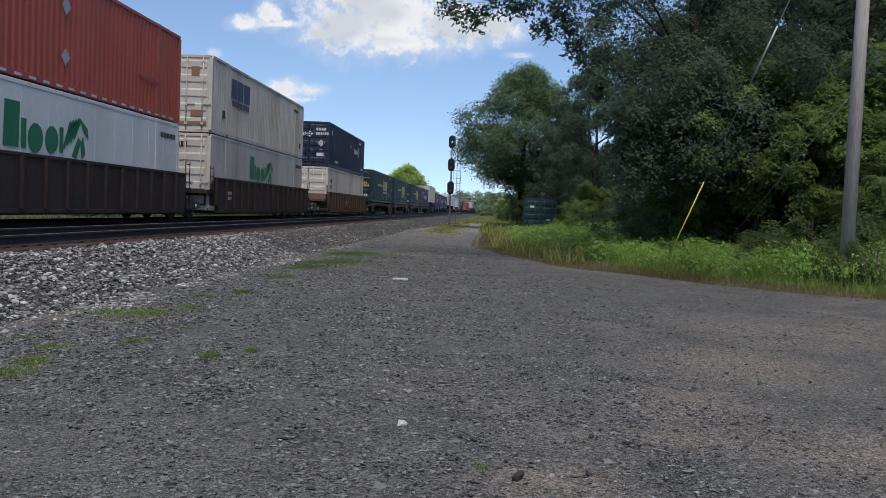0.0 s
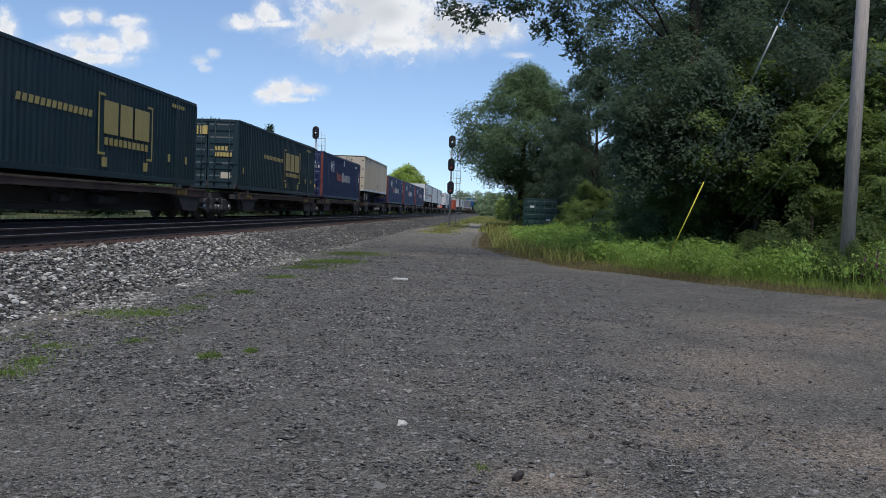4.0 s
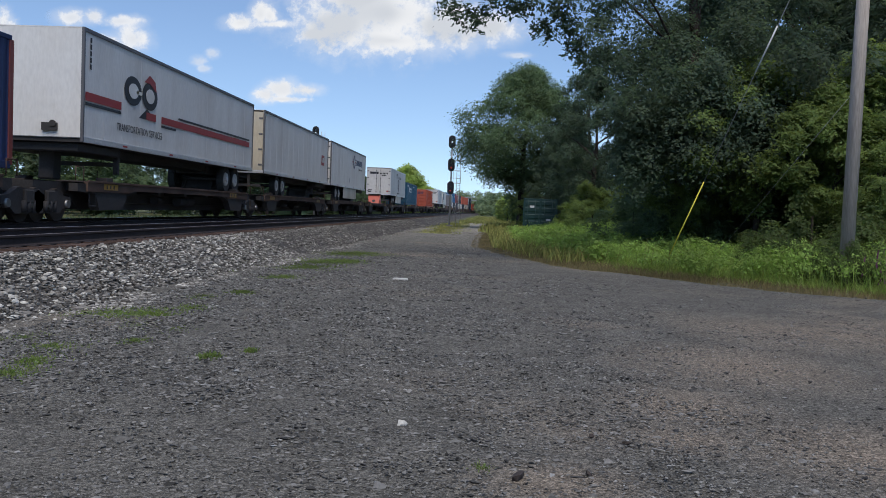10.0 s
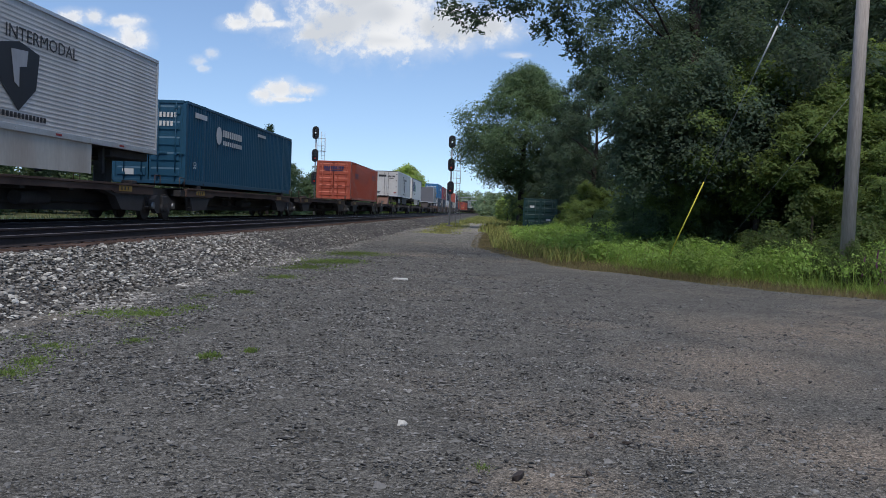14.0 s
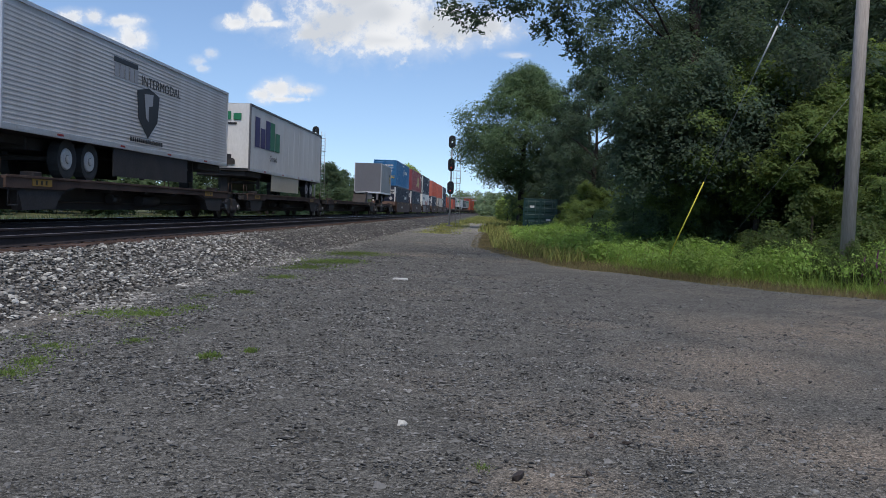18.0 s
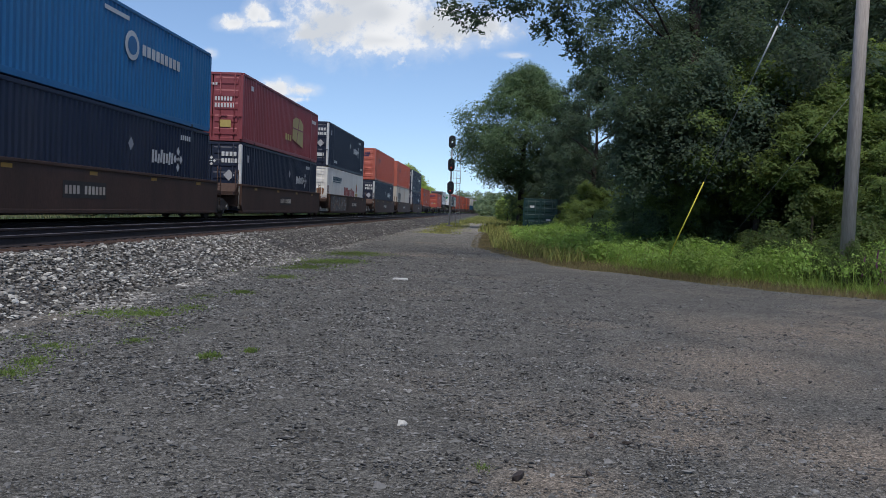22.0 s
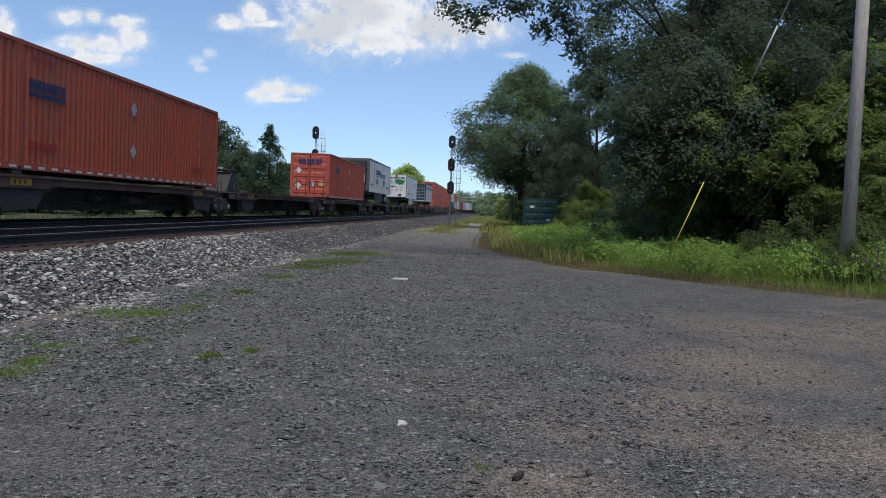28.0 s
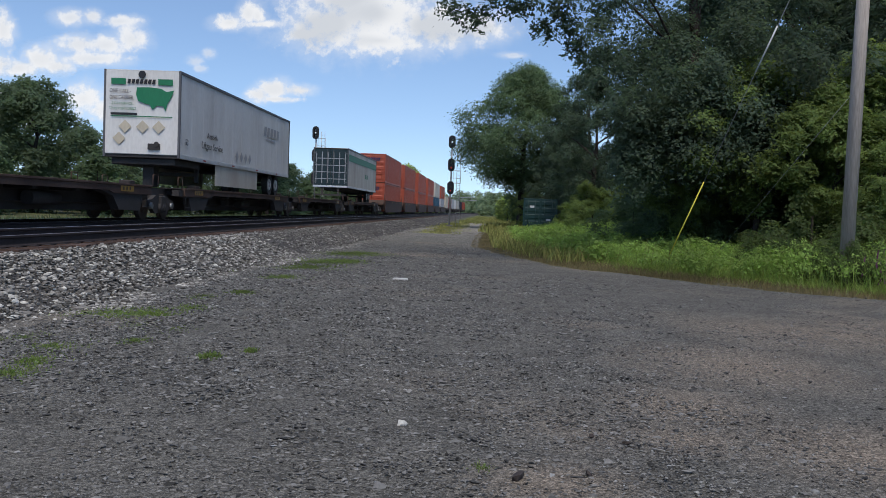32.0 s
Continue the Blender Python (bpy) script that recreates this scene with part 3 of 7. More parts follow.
r, d = verge_points(62000, 15.5, 60, -0.35, 2.0, 31)
hh = 0.02 + 0.10 * np.clip(d, 0, 1.7) / 1.7 + rng.uniform(0, 0.06, len(r))
blades("dry_grass", r, hh, 0.006, M_GRASSDRY, "short dry reddish grass along the gravel", "grass", 1.0, 41)
r, d = verge_points(76000, 15.5, 75, 0.9, 7.0, 32)
r, d = r[d > 1.0 + 0.9 * np.random.default_rng(3).random(len(d))], d[d > 1.0 + 0.9 * np.random.default_rng(3).random(len(d))]
hh = rng.uniform(0.10, 0.28, len(r)) + 0.20 * np.clip(d - 1.0, 0, 2.5) / 2.5
blades("meadow_grass", r, hh, 0.0065, M_GRASS, "lush green grass on the verge", "grass", 1.3, 42)
r, d = verge_points(36000, 16.5, 62, 1.7, 10.5, 33)
lump = np.array([noise.noise((x * 0.6, y * 0.6, 1)) for x, y, z in r])
hh = 0.40 + 0.42 * lump + rng.uniform(0, 0.3, len(r)) + 0.13 * np.clip(r[:, 0] - 5.0, 0, 4) - 0.2 * np.clip((r[:, 1] - 33) / 10, 0, 1) + 0.6 * np.clip((r[:, 1] - 32) / 8, 0, 1) * np.clip((d - 4.0) / 1.5, 0, 1)
wp = r[::2] + np.array([0, 0, 0])
weeds = [(x, y, 0.10 + h * 0.62, 0.14 + 0.24 * h) for k, ((x, y, z), h) in enumerate(zip(wp, np.maximum(hh[::2], 0.25))) if x < 7.2 or k % 4 == 0]
WEEDS = weeds
blades("tall_weeds", r, np.maximum(hh, 0.25), 0.006, M_GRASSTALL, "tall leafy weeds before the trees", "weeds", 1.0, 43)
r, d = verge_points(30000, 60, 210, -0.6, 14, 34)
blades("far_meadow", r, rng.uniform(0.25, 0.6, len(r)), 0.05, M_HAY, "sunlit yellowish grass beside the lane", "grass", 0.5, 44)
r = np.stack([rng.uniform(-24, -15.5, 30000), rng.uniform(15, 200, 30000), np.zeros(30000)], 1)
blades("trackside_grass", r, rng.uniform(0.15, 0.5, len(r)), 0.04, M_GRASSDIM, "dull green grass beyond the tracks", "grass", 0.5, 45)
patches = ((-4.5, 10.3, 0.42), (-4.1, 10.45, 0.42), (-3.8, 9.4, 0.28), (-3.31, 9.26, 0.2), (-4.45, 8.25, 0.3), (-3.98, 7.85, 0.3), (-3.4, 8.4, 0.15), (-3.67, 6.6, 0.25), (-3.76, 7.15, 0.2), (-5.3, 17.5, 0.28), (-4.1, 12.6, 0.22), (-3.78, 13.5, 0.25), (-3.8, 11.2, 0.25), (-4.0, 19.2, 0.8), (-3.95, 22.2, 0.9), (-3.9, 16.7, 0.4), (-2.47, 7.8, 0.1), (-3.9, 26, 1.0), (0.03, 4.7, 0.08), (-2.2, 8.2, 0.06))
roots = []
for x, y, rad in patches:
    n = int(8500 * rad ** 1.4) + 40
    a, q = rng.uniform(0, math.tau, n), rad * np.abs(rng.normal(0, 0.55, n))
    roots.append(np.stack([x + np.cos(a) * q, y + np.sin(a) * q * 1.5, np.full(n, 0.03)], 1))
roots = np.concatenate(roots)
blades("weed_patches", roots, rng.uniform(0.015, 0.05, len(roots)), 0.008, M_MAT, "low green weed patches growing in the gravel", "weeds", 0.9, 46)
# yellow blades paint sunlight onto the farther part of the verge
r, d = verge_points(12000, 26, 62, 0.5, 6.5, 36)
blades("sunny_grass", r, rng.uniform(0.2, 0.6, len(r)), 0.018, M_HAY, "grass coloured sunny yellow among the green on the verge", "grass", 0.8, 49)
r, d = verge_points(5000, 100, 240, -4.5, 1.5, 37)
blades("hay_meadow", r, rng.uniform(0.1, 0.35, len(r)), 0.06, M_HAY, "bright hay-coloured grass at the end of the lane", "grass", 0.8, 53)
r = np.stack([rng.normal(-3.1, 0.7, 5000), rng.uniform(52, 100, 5000), np.full(5000, 0.02)], 1)
blades("lane_grass", r, rng.uniform(0.03, 0.12, len(r)), 0.03, M_HAY, "short yellowish grass along the lane", "grass", 0.9, 50)
# seed heads on stalks over the weeds
r, d = verge_points(420, 17.5, 45, 2.0, 6.5, 35)
blades("seed_stalks", r, rng.uniform(0.5, 0.95, len(r)), 0.006, M_GRASSDRY, "dry seed stalks standing over the weeds", "weeds", 0.15, 47)
r = np.stack([rng.normal(9.2, 0.5, 900), rng.normal(18.4, 0.4, 900), rng.uniform(0.25, 0.9, 900)], 1)
blades("purple_flowers", r, rng.uniform(0.05, 0.25, 900), 0.012, M_PURPLEFLOWER, "purple flower spikes among the weeds", "flowers", 0.2, 48)


def leaf_cloud(clumps, count, size, seed, droop=0.0, twig=16, spread=0.13):
    """Leaves on flat sprays, the sprays in clumps: each leaf faces up and outwards, with gaps between the boughs."""
    rng = np.random.default_rng(seed)
    def unit(v):
        return v / (np.linalg.norm(v, axis=1)[:, None] + 1e-9)
    c = np.array([k[:3] for k in clumps]); rad = np.array([k[3] for k in clumps])
    w = rad ** 2.0; w = w / w.sum()
    m = count // twig + 1
    pick = rng.choice(len(c), m, p=w)
    d = unit(rng.normal(0, 1, (m, 3)))
    q = rng.uniform(0.12, 1.0, m) ** 0.45 * (1 + 0.06 * rng.normal(0, 1, m) ** 2)
    tip = c[pick] + d * (q * rad[pick])[:, None] * np.array([1, 1, 0.75])
    tip[:, 2] -= droop * rng.uniform(0, 1, m)
    face = unit(d * np.array([0.75, 0.75, 0.45]) + np.array([0, 0, 0.75]) + rng.normal(0, 0.28, (m, 3)))
    along = unit(np.cross(face, rng.normal(0, 1, (m, 3))))
    across = np.cross(face, along)
    which = np.repeat(np.arange(m), twig)[:count]
    reach = (spread * 1.5 * rad[pick][which] + size * 1.3)[:, None]
    p, q2 = rng.normal(0, 1, (count, 1)), rng.normal(0, 0.6, (count, 1))
    away = (along[which] * p + across[which] * q2 + face[which] * rng.normal(0, 0.22, (count, 1))) * reach
    away[:, 2] -= 0.22 * np.abs(p[:, 0]) * reach[:, 0]
    pos = tip[which] + away
    n = unit(face[which] + rng.normal(0, 0.24, (count, 3)))
    a = unit(np.cross(n, rng.normal(0, 1, (count, 3))))
    b = np.cross(n, a)
    s = (size * rng.uniform(0.6, 1.4, count))[:, None]
    v = np.stack([pos - a * s + b * s * 0.6, pos - a * s * 0.7 - b * s * 0.65, pos + a * s * 1.1], 1).reshape(-1, 3)
    return v, 3 * np.arange(count)[:, None] + np.arange(3)


def crown_clumps(height, base, radius, n, seed, top=0.55, clump=(0.14, 0.24)):
    """Clump places in an egg-shaped crown, most of them near its outside."""
    rng = random.Random(seed)
    out = []
    while len(out) < n:
        u, a = rng.uniform(0, 1), rng.uniform(0, math.tau)
        prof = math.sin(math.pi * min(1, max(0.02, u ** 0.8)) ) ** 0.6 * (1 - 0.35 * max(0, u - top))
        q = math.sqrt(rng.uniform(0.15, 1)) * prof
        out.append((radius * q * math.cos(a), radius * q * math.sin(a), base + (height - base) * (0.04 + 0.9 * u), radius * rng.uniform(*clump)))
    return out


def tree(name, label, clumps, count, size, mat, trunk_r, seed, limbs=9, category="tree", droop=0.0, lean=(0, 0), thick=0.3):
    t = thing(name, label, category)
    v, f = leaf_cloud(clumps, count, size, seed, droop)
    me = bpy.data.meshes.new("crown")
    me.from_pydata(v, [], f)
    part("crown", me, mat, t)
    rng = random.Random(seed)
    if trunk_r:
        top = max(c[2] for c in clumps) * 0.8
        bm = bmesh.new()
        prev, rp = Vector((0, 0, -0.1)), trunk_r * 1.35
        spine = [prev]
        for i in range(1, 9):
            p = Vector((lean[0] * i / 8 + rng.uniform(-0.12, 0.12) * trunk_r * 4, lean[1] * i / 8 + rng.uniform(-0.12, 0.12) * trunk_r * 4, top * i / 8))
            r1 = trunk_r * (1 - 0.85 * i / 8) + 0.02
            tube(bm, prev, p, rp, r1, 8, False)
            prev, rp = p, r1
            spine.append(p)
        part("trunk", bm, M_BARK, t)
        big = sorted(clumps, key=lambda c: -c[3])[:limbs * 2]
        for c in rng.sample(big, min(limbs, len(big))):
            c = Vector(c[:3])
            below = [s for s in spine if s.z < c.z - 0.2] or [spine[1]]
            s = below[-1] if rng.random() < 0.5 else below[max(0, len(below) - 2)]
            bm = bmesh.new()
            prev, steps = s, 4
            for i in range(1, steps + 1):
                k = i / steps
                p = s.lerp(c, k) + Vector((0, 0, 0.10 * (c - s).length * math.sin(math.pi * k))) + Vector((rng.uniform(-1, 1), rng.uniform(-1, 1), 0)) * 0.04 * (c - s).length * (1 - k)
                tube(bm, prev, p, trunk_r * thick * (1 - 0.8 * (i - 1) / steps), trunk_r * thick * (1 - 0.8 * k), 6, False)
                prev = p
            part("limb", bm, M_BARK, t)
    return t


def place(t, x, y, turn=0.0, size=1.0, tall=1.0):
    t.matrix_basis = pose(x, y, 0, 0, 0, turn) @ Matrix.Diagonal((size, size, size * tall, 1))
    return t


def again(t, x, y, turn, size=1.0, tall=1.0, label=""):
    o = copy_thing(t, pose(x, y, 0, 0, 0, turn))
    place(o, x, y, turn, size, tall)
    return tagged(o, label)


v, f = leaf_cloud(WEEDS, 200000, 0.036, 78, twig=8)
far = [(x, y, z, r * 1.2) for x, y, z, r in WEEDS if y > 26]
v2, f2 = leaf_cloud(far, 110000, 0.06, 79, twig=8)
v, f = np.concatenate([v, v2]), np.concatenate([f, f2 + len(v)])
me = bpy.data.meshes.new("leafy_weeds")
me.from_pydata(v, [], f)
tagged(part("leafy_weeds", me, M_GRASSTALL), "broad-leaved green weeds among the tall grass", "weeds", kind="stuff")

# the large tree whose boughs reach over the lot
big_clumps = [(x + 2.3, y, z, r) for x, y, z, r in crown_clumps(15.5, 1.2, 5.0, 112, 7, 0.55, (0.10, 0.19))]
for x, z, r in ((-8.0, 7.55, 0.42), (-7.6, 7.2, 0.42), (-7.2, 6.95, 0.3), (-6.95, 7.45, 0.34), (-6.5, 7.7, 0.4), (-6.1, 7.65, 0.36), (-5.7, 7.4, 0.36), (-5.35, 6.95, 0.32), (-5.0, 6.7, 0.24), (-4.8, 7.35, 0.42), (-4.5, 6.9, 0.4),
                (-4.2, 6.4, 0.34), (-4.0, 5.9, 0.3), (-4.6, 7.8, 0.5), (-3.8, 6.7, 0.5), (-3.7, 5.5, 0.35), (-3.4, 7.4, 0.7), (-3.2, 6.1, 0.55), (-3.0, 4.9, 0.4), (-7.8, 8.6, 0.8), (-6.4, 8.9, 0.9), (-5.0, 8.9, 0.9), (-3.2, 8.8, 1.1)):
    big_clumps.append((x, -4.5 + 0.5 * math.sin(x * 7), z - 0.05, r * 1.08))
rr = random.Random(61)
for i in range(40):
    big_clumps.append((rr.uniform(-2.6, 2.6), rr.uniform(-4.4, -2.6), rr.uniform(2.6, 7.0), rr.uniform(0.5, 1.1)))
for i in range(44):
    big_clumps.append((rr.uniform(-1.2, 4.4), rr.uniform(-1.2, 0.4), rr.uniform(0.7, 6.0), rr.uniform(0.5, 0.95)))
T_BIG = tree("cottonwood_tree", "huge dark green tree with boughs reaching over the lot", big_clumps, 220000, 0.058, M_LEAFDARK, 0.36, 51, 14, thick=0.17)
place(T_BIG, 6.6, 30)
T_MID = tree("broadleaf_tree", "dense rounded green tree beside the lane", crown_clumps(14.0, 3.6, 5.6, 200, 12, 0.5, (0.14, 0.26)), 100000, 0.085, M_LEAF, 0.38, 52, 12)
place(T_MID, 2.9, 75, 130)
T_TALL = tree("broadleaf_tree", "tall dark broadleaf tree at the edge of the wood", crown_clumps(15.5, 1.0, 5.2, 110, 14, 0.6, (0.12, 0.2)), 42000, 0.092, M_LEAFDARK, 0.33, 53, 14)
place(T_TALL, 12.2, 35, 40)
for x, y, turn, s in ((17, 29, 100, 1.0), (12.0, 43, 200, 1.05), (11.6, 53, 150, 0.68), (7.2, 60, 150, 0.72), (7.6, 69, 250, 0.85), (5.9, 66, 30, 0.55)):
    again(T_TALL, x, y, turn, s)
T_BACK = tree("broadleaf_tree", "dark tree deeper in the wood", crown_clumps(17, 1.0, 5.6, 84, 15, 0.6, (0.15, 0.24)), 14000, 0.165, M_LEAFDARK, 0.33, 63, 10)
place(T_BACK, 14.5, 44, 20, 1.1)
for x, y, turn, s in ((21, 37, 300, 1.15), (16.5, 58, 250, 0.85), (26, 30, 10, 1.1), (20, 50, 190, 1.2), (8.6, 84, 90, 0.55), (28, 42, 60, 1.2), (14.5, 70, 210, 0.75), (24, 24, 170, 0.9), (34, 34, 20, 1.2), (9.8, 112, 30, 0.7), (12.5, 132, 280, 0.8), (18, 100, 0, 0.9)):
    again(T_BACK, x, y, turn, s)
shrub_c = crown_clumps(5.6, 0.3, 2.3, 60, 18, 0.5, (0.12, 0.24))
T_ELDER = tree("box_elder", "light green box elder leaning out of the wood", crown_clumps(6.6, 1.9, 2.3, 70, 81, 0.5, (0.13, 0.25)), 30000, 0.056, M_LEAFLIGHT, 0.09, 82, 9, lean=(0.3, -0.6))
place(T_ELDER, 7.9, 26.6, 0, 0.96)
for x, y, turn, sz, h in ((9.6, 25.4, 100, 0.86, 0.95), (11.1, 26.4, 210, 1.02, 1.0), (12.8, 25.2, 300, 1.0, 1.02), (6.3, 28.2, 60, 0.55, 1.05), (14.6, 26.2, 20, 1.05, 1.05), (10.6, 23.6, 250, 0.6, 0.95), (12.0, 22.8, 140, 0.62, 0.95)):
    again(T_ELDER, x, y, turn, sz, h)
T_SHRUB = tree("shrub", "light green leafy shrub at the edge of the wood", shrub_c, 21000, 0.054, M_LEAFLIGHT, 0.07, 54, 8, "shrub")
place(T_SHRUB, 4.9, 46.0, 0, 0.46, 0.85)
for x, y, turn, s, h in ((14.8, 25.5, 300, 1.2, 1.1), (5.9, 53, 200, 0.6, 1.1), (3.6, 72, 30, 0.7, 0.9), (5.0, 42, 250, 0.42, 0.85), (7.4, 62, 140, 0.55, 0.9), (6.3, 66, 10, 0.7, 0.8), (16.5, 22.5, 70, 1.0, 1.0), (2.6, 112, 60, 0.75, 0.8), (4.0, 105, 220, 0.8, 0.9), (3.0, 128, 0, 0.9, 0.9), (6.2, 64, 80, 0.62, 0.95), (5.3, 58, 100, 0.48, 0.9), (5.9, 52, 230, 0.5, 0.9), (6.8, 53, 80, 0.65, 0.9), (7.6, 48, 190, 0.65, 0.85), (7.0, 43, 20, 0.5, 0.75), (6.9, 37, 290, 0.45, 0.7), (8.6, 52, 310, 0.9, 0.9), (8.0, 33.5, 130, 0.5, 0.7), (16.2, 24.5, 40, 0.9, 0.9)):
    again(T_SHRUB, x, y, turn, s, h)
T_DARK = tree("shrub", "dense shaded undergrowth below the trees", crown_clumps(4.2, 0.1, 2.4, 40, 19, 0.5, (0.18, 0.3)), 16000, 0.06, M_LEAF, 0.06, 55, 6, "shrub")
place(T_DARK, 8.4, 34.5)
for x, y, turn, s, h in ((6.0, 29.4, 20, 0.55, 0.95), (7.1, 28.8, 140, 0.62, 0.9), (8.4, 28.4, 260, 0.7, 0.9), (9.9, 27.6, 330, 0.7, 0.9), (5.2, 31.5, 60, 0.6, 0.9), (9.4, 32, 80, 1.0, 1.0), (8.4, 40, 150, 0.9, 1.0), (9.4, 38, 20, 1.1, 1.1), (9.2, 46, 260, 1.0, 1.1), (10.0, 49, 100, 1.2, 1.3), (10.2, 57, 0, 1.0, 1.2), (11.0, 33, 300, 1.3, 1.2), (15, 34, 10, 1.5, 1.4), (20, 27, 100, 1.5, 1.4), (7.4, 74, 100, 1.2, 1.2), (4.8, 82, 30, 1.2, 1.3), (6.0, 92, 210, 1.3, 1.3)):
    again(T_DARK, x, y, turn, s, h)
T_LOW = tree("shrub", "low bramble bush at the foot of the utility pole", crown_clumps(1.5, 0.05, 1.05, 30, 71, 0.5, (0.18, 0.34)), 9000, 0.034, M_BRAMBLE, 0.02, 72, 5, "shrub")
place(T_LOW, 8.2, 20.7, 0, 0.9, 0.9)
for x, y, turn, s, h in ((8.05, 19.6, 75, 0.6, 1.25), (7.9, 20.5, 40, 0.7, 1.1), (8.8, 19.7, 140, 0.6, 1.2), (9.2, 19.3, 100, 0.7, 0.9), (7.4, 22.2, 160, 0.8, 0.85), (9.2, 21.4, 220, 1.1, 0.95), (10.3, 19.8, 280, 0.9, 0.95), (7.6, 22.6, 10, 1.15, 0.95), (9.8, 21.8, 330, 1.3, 1.1), (11.6, 20.3, 60, 1.2, 1.1), (7.4, 24.6, 120, 0.9, 0.9), (8.8, 24.2, 190, 1.3, 1.2), (11.4, 22.8, 250, 1.4, 1.2), (13.2, 20.9, 20, 1.3, 1.2)):
    again(T_LOW, x, y, turn, s, h)

# woods beyond the tracks
T_BUSH = tree("shrub", "green bush beyond the tracks", crown_clumps(5.0, 0.2, 2.4, 36, 28, 0.5, (0.2, 0.3)), 8000, 0.12, M_LEAF, 0.06, 66, 5, "shrub")
place(T_BUSH, -34, 58)
T_LEFT = tree("broadleaf_tree", "broad dark green tree beyond the tracks", crown_clumps(11.5, 0.2, 5.2, 150, 21, 0.5, (0.13, 0.25)), 25000, 0.145, M_LEAFMID, 0.28, 56, 10)
place(T_LEFT, -37, 70)
for x, y, turn, s, h in ((-42, 60, 60, 1.0, 1.0), (-46, 82, 120, 1.1, 1.0), (-40, 84, 200, 0.75, 0.95), (-36.5, 86, 240, 0.55, 1.0), (-34.5, 92, 20, 0.75, 1.0), (-29.5, 93, 300, 0.8, 1.18), (-26.5, 98, 90, 0.55, 1.2), (-33, 104, 10, 0.9, 1.0), (-28, 120, 40, 0.7, 0.95), (-25, 135, 140, 0.75, 1.0), (-27, 150, 0, 0.75, 0.9), (-24, 165, 80, 0.8, 0.85), (-48, 66, 0, 1.0, 1.0), (-30, 175, 200, 0.9, 0.9), (-27, 200, 100, 0.9, 0.8), (-52, 50, 30, 1.2, 1.0)):
    again(T_LEFT, x, y, turn, s, h)
for x, y, turn, s, h in ((-30, 66, 20, 1.2, 0.8), (-33, 76, 80, 1.3, 0.9), (-29, 80, 140, 1.0, 0.8), (-31, 88, 200, 1.2, 0.8), (-27, 90, 260, 1.1, 0.8), (-25, 100, 30, 1.2, 0.8), (-22, 108, 90, 1.1, 0.7), (-24, 118, 150, 1.2, 0.8), (-38, 62, 210, 1.4, 0.9), (-22, 128, 0, 1.2, 0.7), (-22, 145, 60, 1.3, 0.7)):
    again(T_BUSH, x, y, turn, s, h)
cone = []
rr = random.Random(4)
for i in range(110):
    u = rr.random() ** 1.25
    a = rr.uniform(0, math.tau)
    q = (1 - u) * 4.6 * math.sqrt(rr.uniform(0.2, 1))
    cone.append((q * math.cos(a), q * math.sin(a), 1.0 + 8.7 * u, 0.28 + 0.6 * (1 - u)))
T_CON = tree("conifer_tree", "dark pointed conifer beyond the tracks", cone, 26000, 0.085, M_NEEDLE, 0.16, 57, 10, droop=0.3)
place(T_CON, -22.8, 90)
T_SUN = tree("broadleaf_tree", "sunlit yellow-green tree far along the line", crown_clumps(13.8, 1.0, 6.2, 70, 23, 0.5, (0.2, 0.34)), 22000, 0.30, M_LEAFSUN, 0.3, 58, 8)
place(T_SUN, -23.2, 250)
again(T_SUN, -17.5, 262, 120, 0.62, 0.95)
again(T_SUN, -29, 256, 220, 0.75, 1.0)
# two small ones in the same sunlit colour lighten the lane's end
again(T_SUN, 3.4, 142, 40, 0.33, 0.95, "sunlit young tree beside the end of the lane")
again(T_SUN, 6.0, 152, 130, 0.42, 0.9, "sunlit young tree beside the end of the lane")

# far woods that close the lane
wood = []
rr = random.Random(9)
for i in range(420):
    x, y = rr.uniform(-90, 140), rr.uniform(392, 470)
    h = rr.uniform(5.0, 9.5) + (2.5 if x > 8 else 0) + 0.03 * (y - 392)
    wood.append((x, y, rr.uniform(0.5, h), rr.uniform(1.6, 3.2)))
for i in range(120):
    y = rr.uniform(330, 400)
    x = -11.7 + bend(y)[0] + rr.uniform(6.5, 22)
    wood.append((x, y, rr.uniform(0.5, 7.5), rr.uniform(1.2, 2.2)))
v, f = leaf_cloud(wood, 60000, 0.5, 77)
me = bpy.data.meshes.new("far_woods")
me.from_pydata(v, [], f)
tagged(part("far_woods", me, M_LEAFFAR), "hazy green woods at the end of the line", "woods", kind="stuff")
verts, faces = [], []
for i in range(61):
    x = -300 + 10 * i
    verts += [(x, 480, -1), (x, 480, 8.5 + 3.0 * noise.noise((x * 0.03, 1, 0)) + 1.2 * noise.noise((x * 0.15, 4, 0)))]
    if i:
        faces.append((2 * i - 2, 2 * i, 2 * i + 1, 2 * i - 1))
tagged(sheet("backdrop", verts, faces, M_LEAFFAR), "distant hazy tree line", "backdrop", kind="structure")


# ---- the train: pieces shared by its cars ----
MOVERS = []
MESHES = {}


def shared(key, make):
    """One mesh for all alike parts."""
    if key not in MESHES:
        bm = make()
        me = bpy.data.meshes.new(key if isinstance(key, str) else str(key[0]))
        bm.to_mesh(me)
        bm.free()
        MESHES[key] = me
    return MESHES[key]


def mesh_part(name, key, make, mat, parent, label="", at=None):
    me = shared((key, mat.name), make)
    ob = part(name, me, mat, parent, label)
    if at is not None:
        ob.matrix_basis = at
    return ob


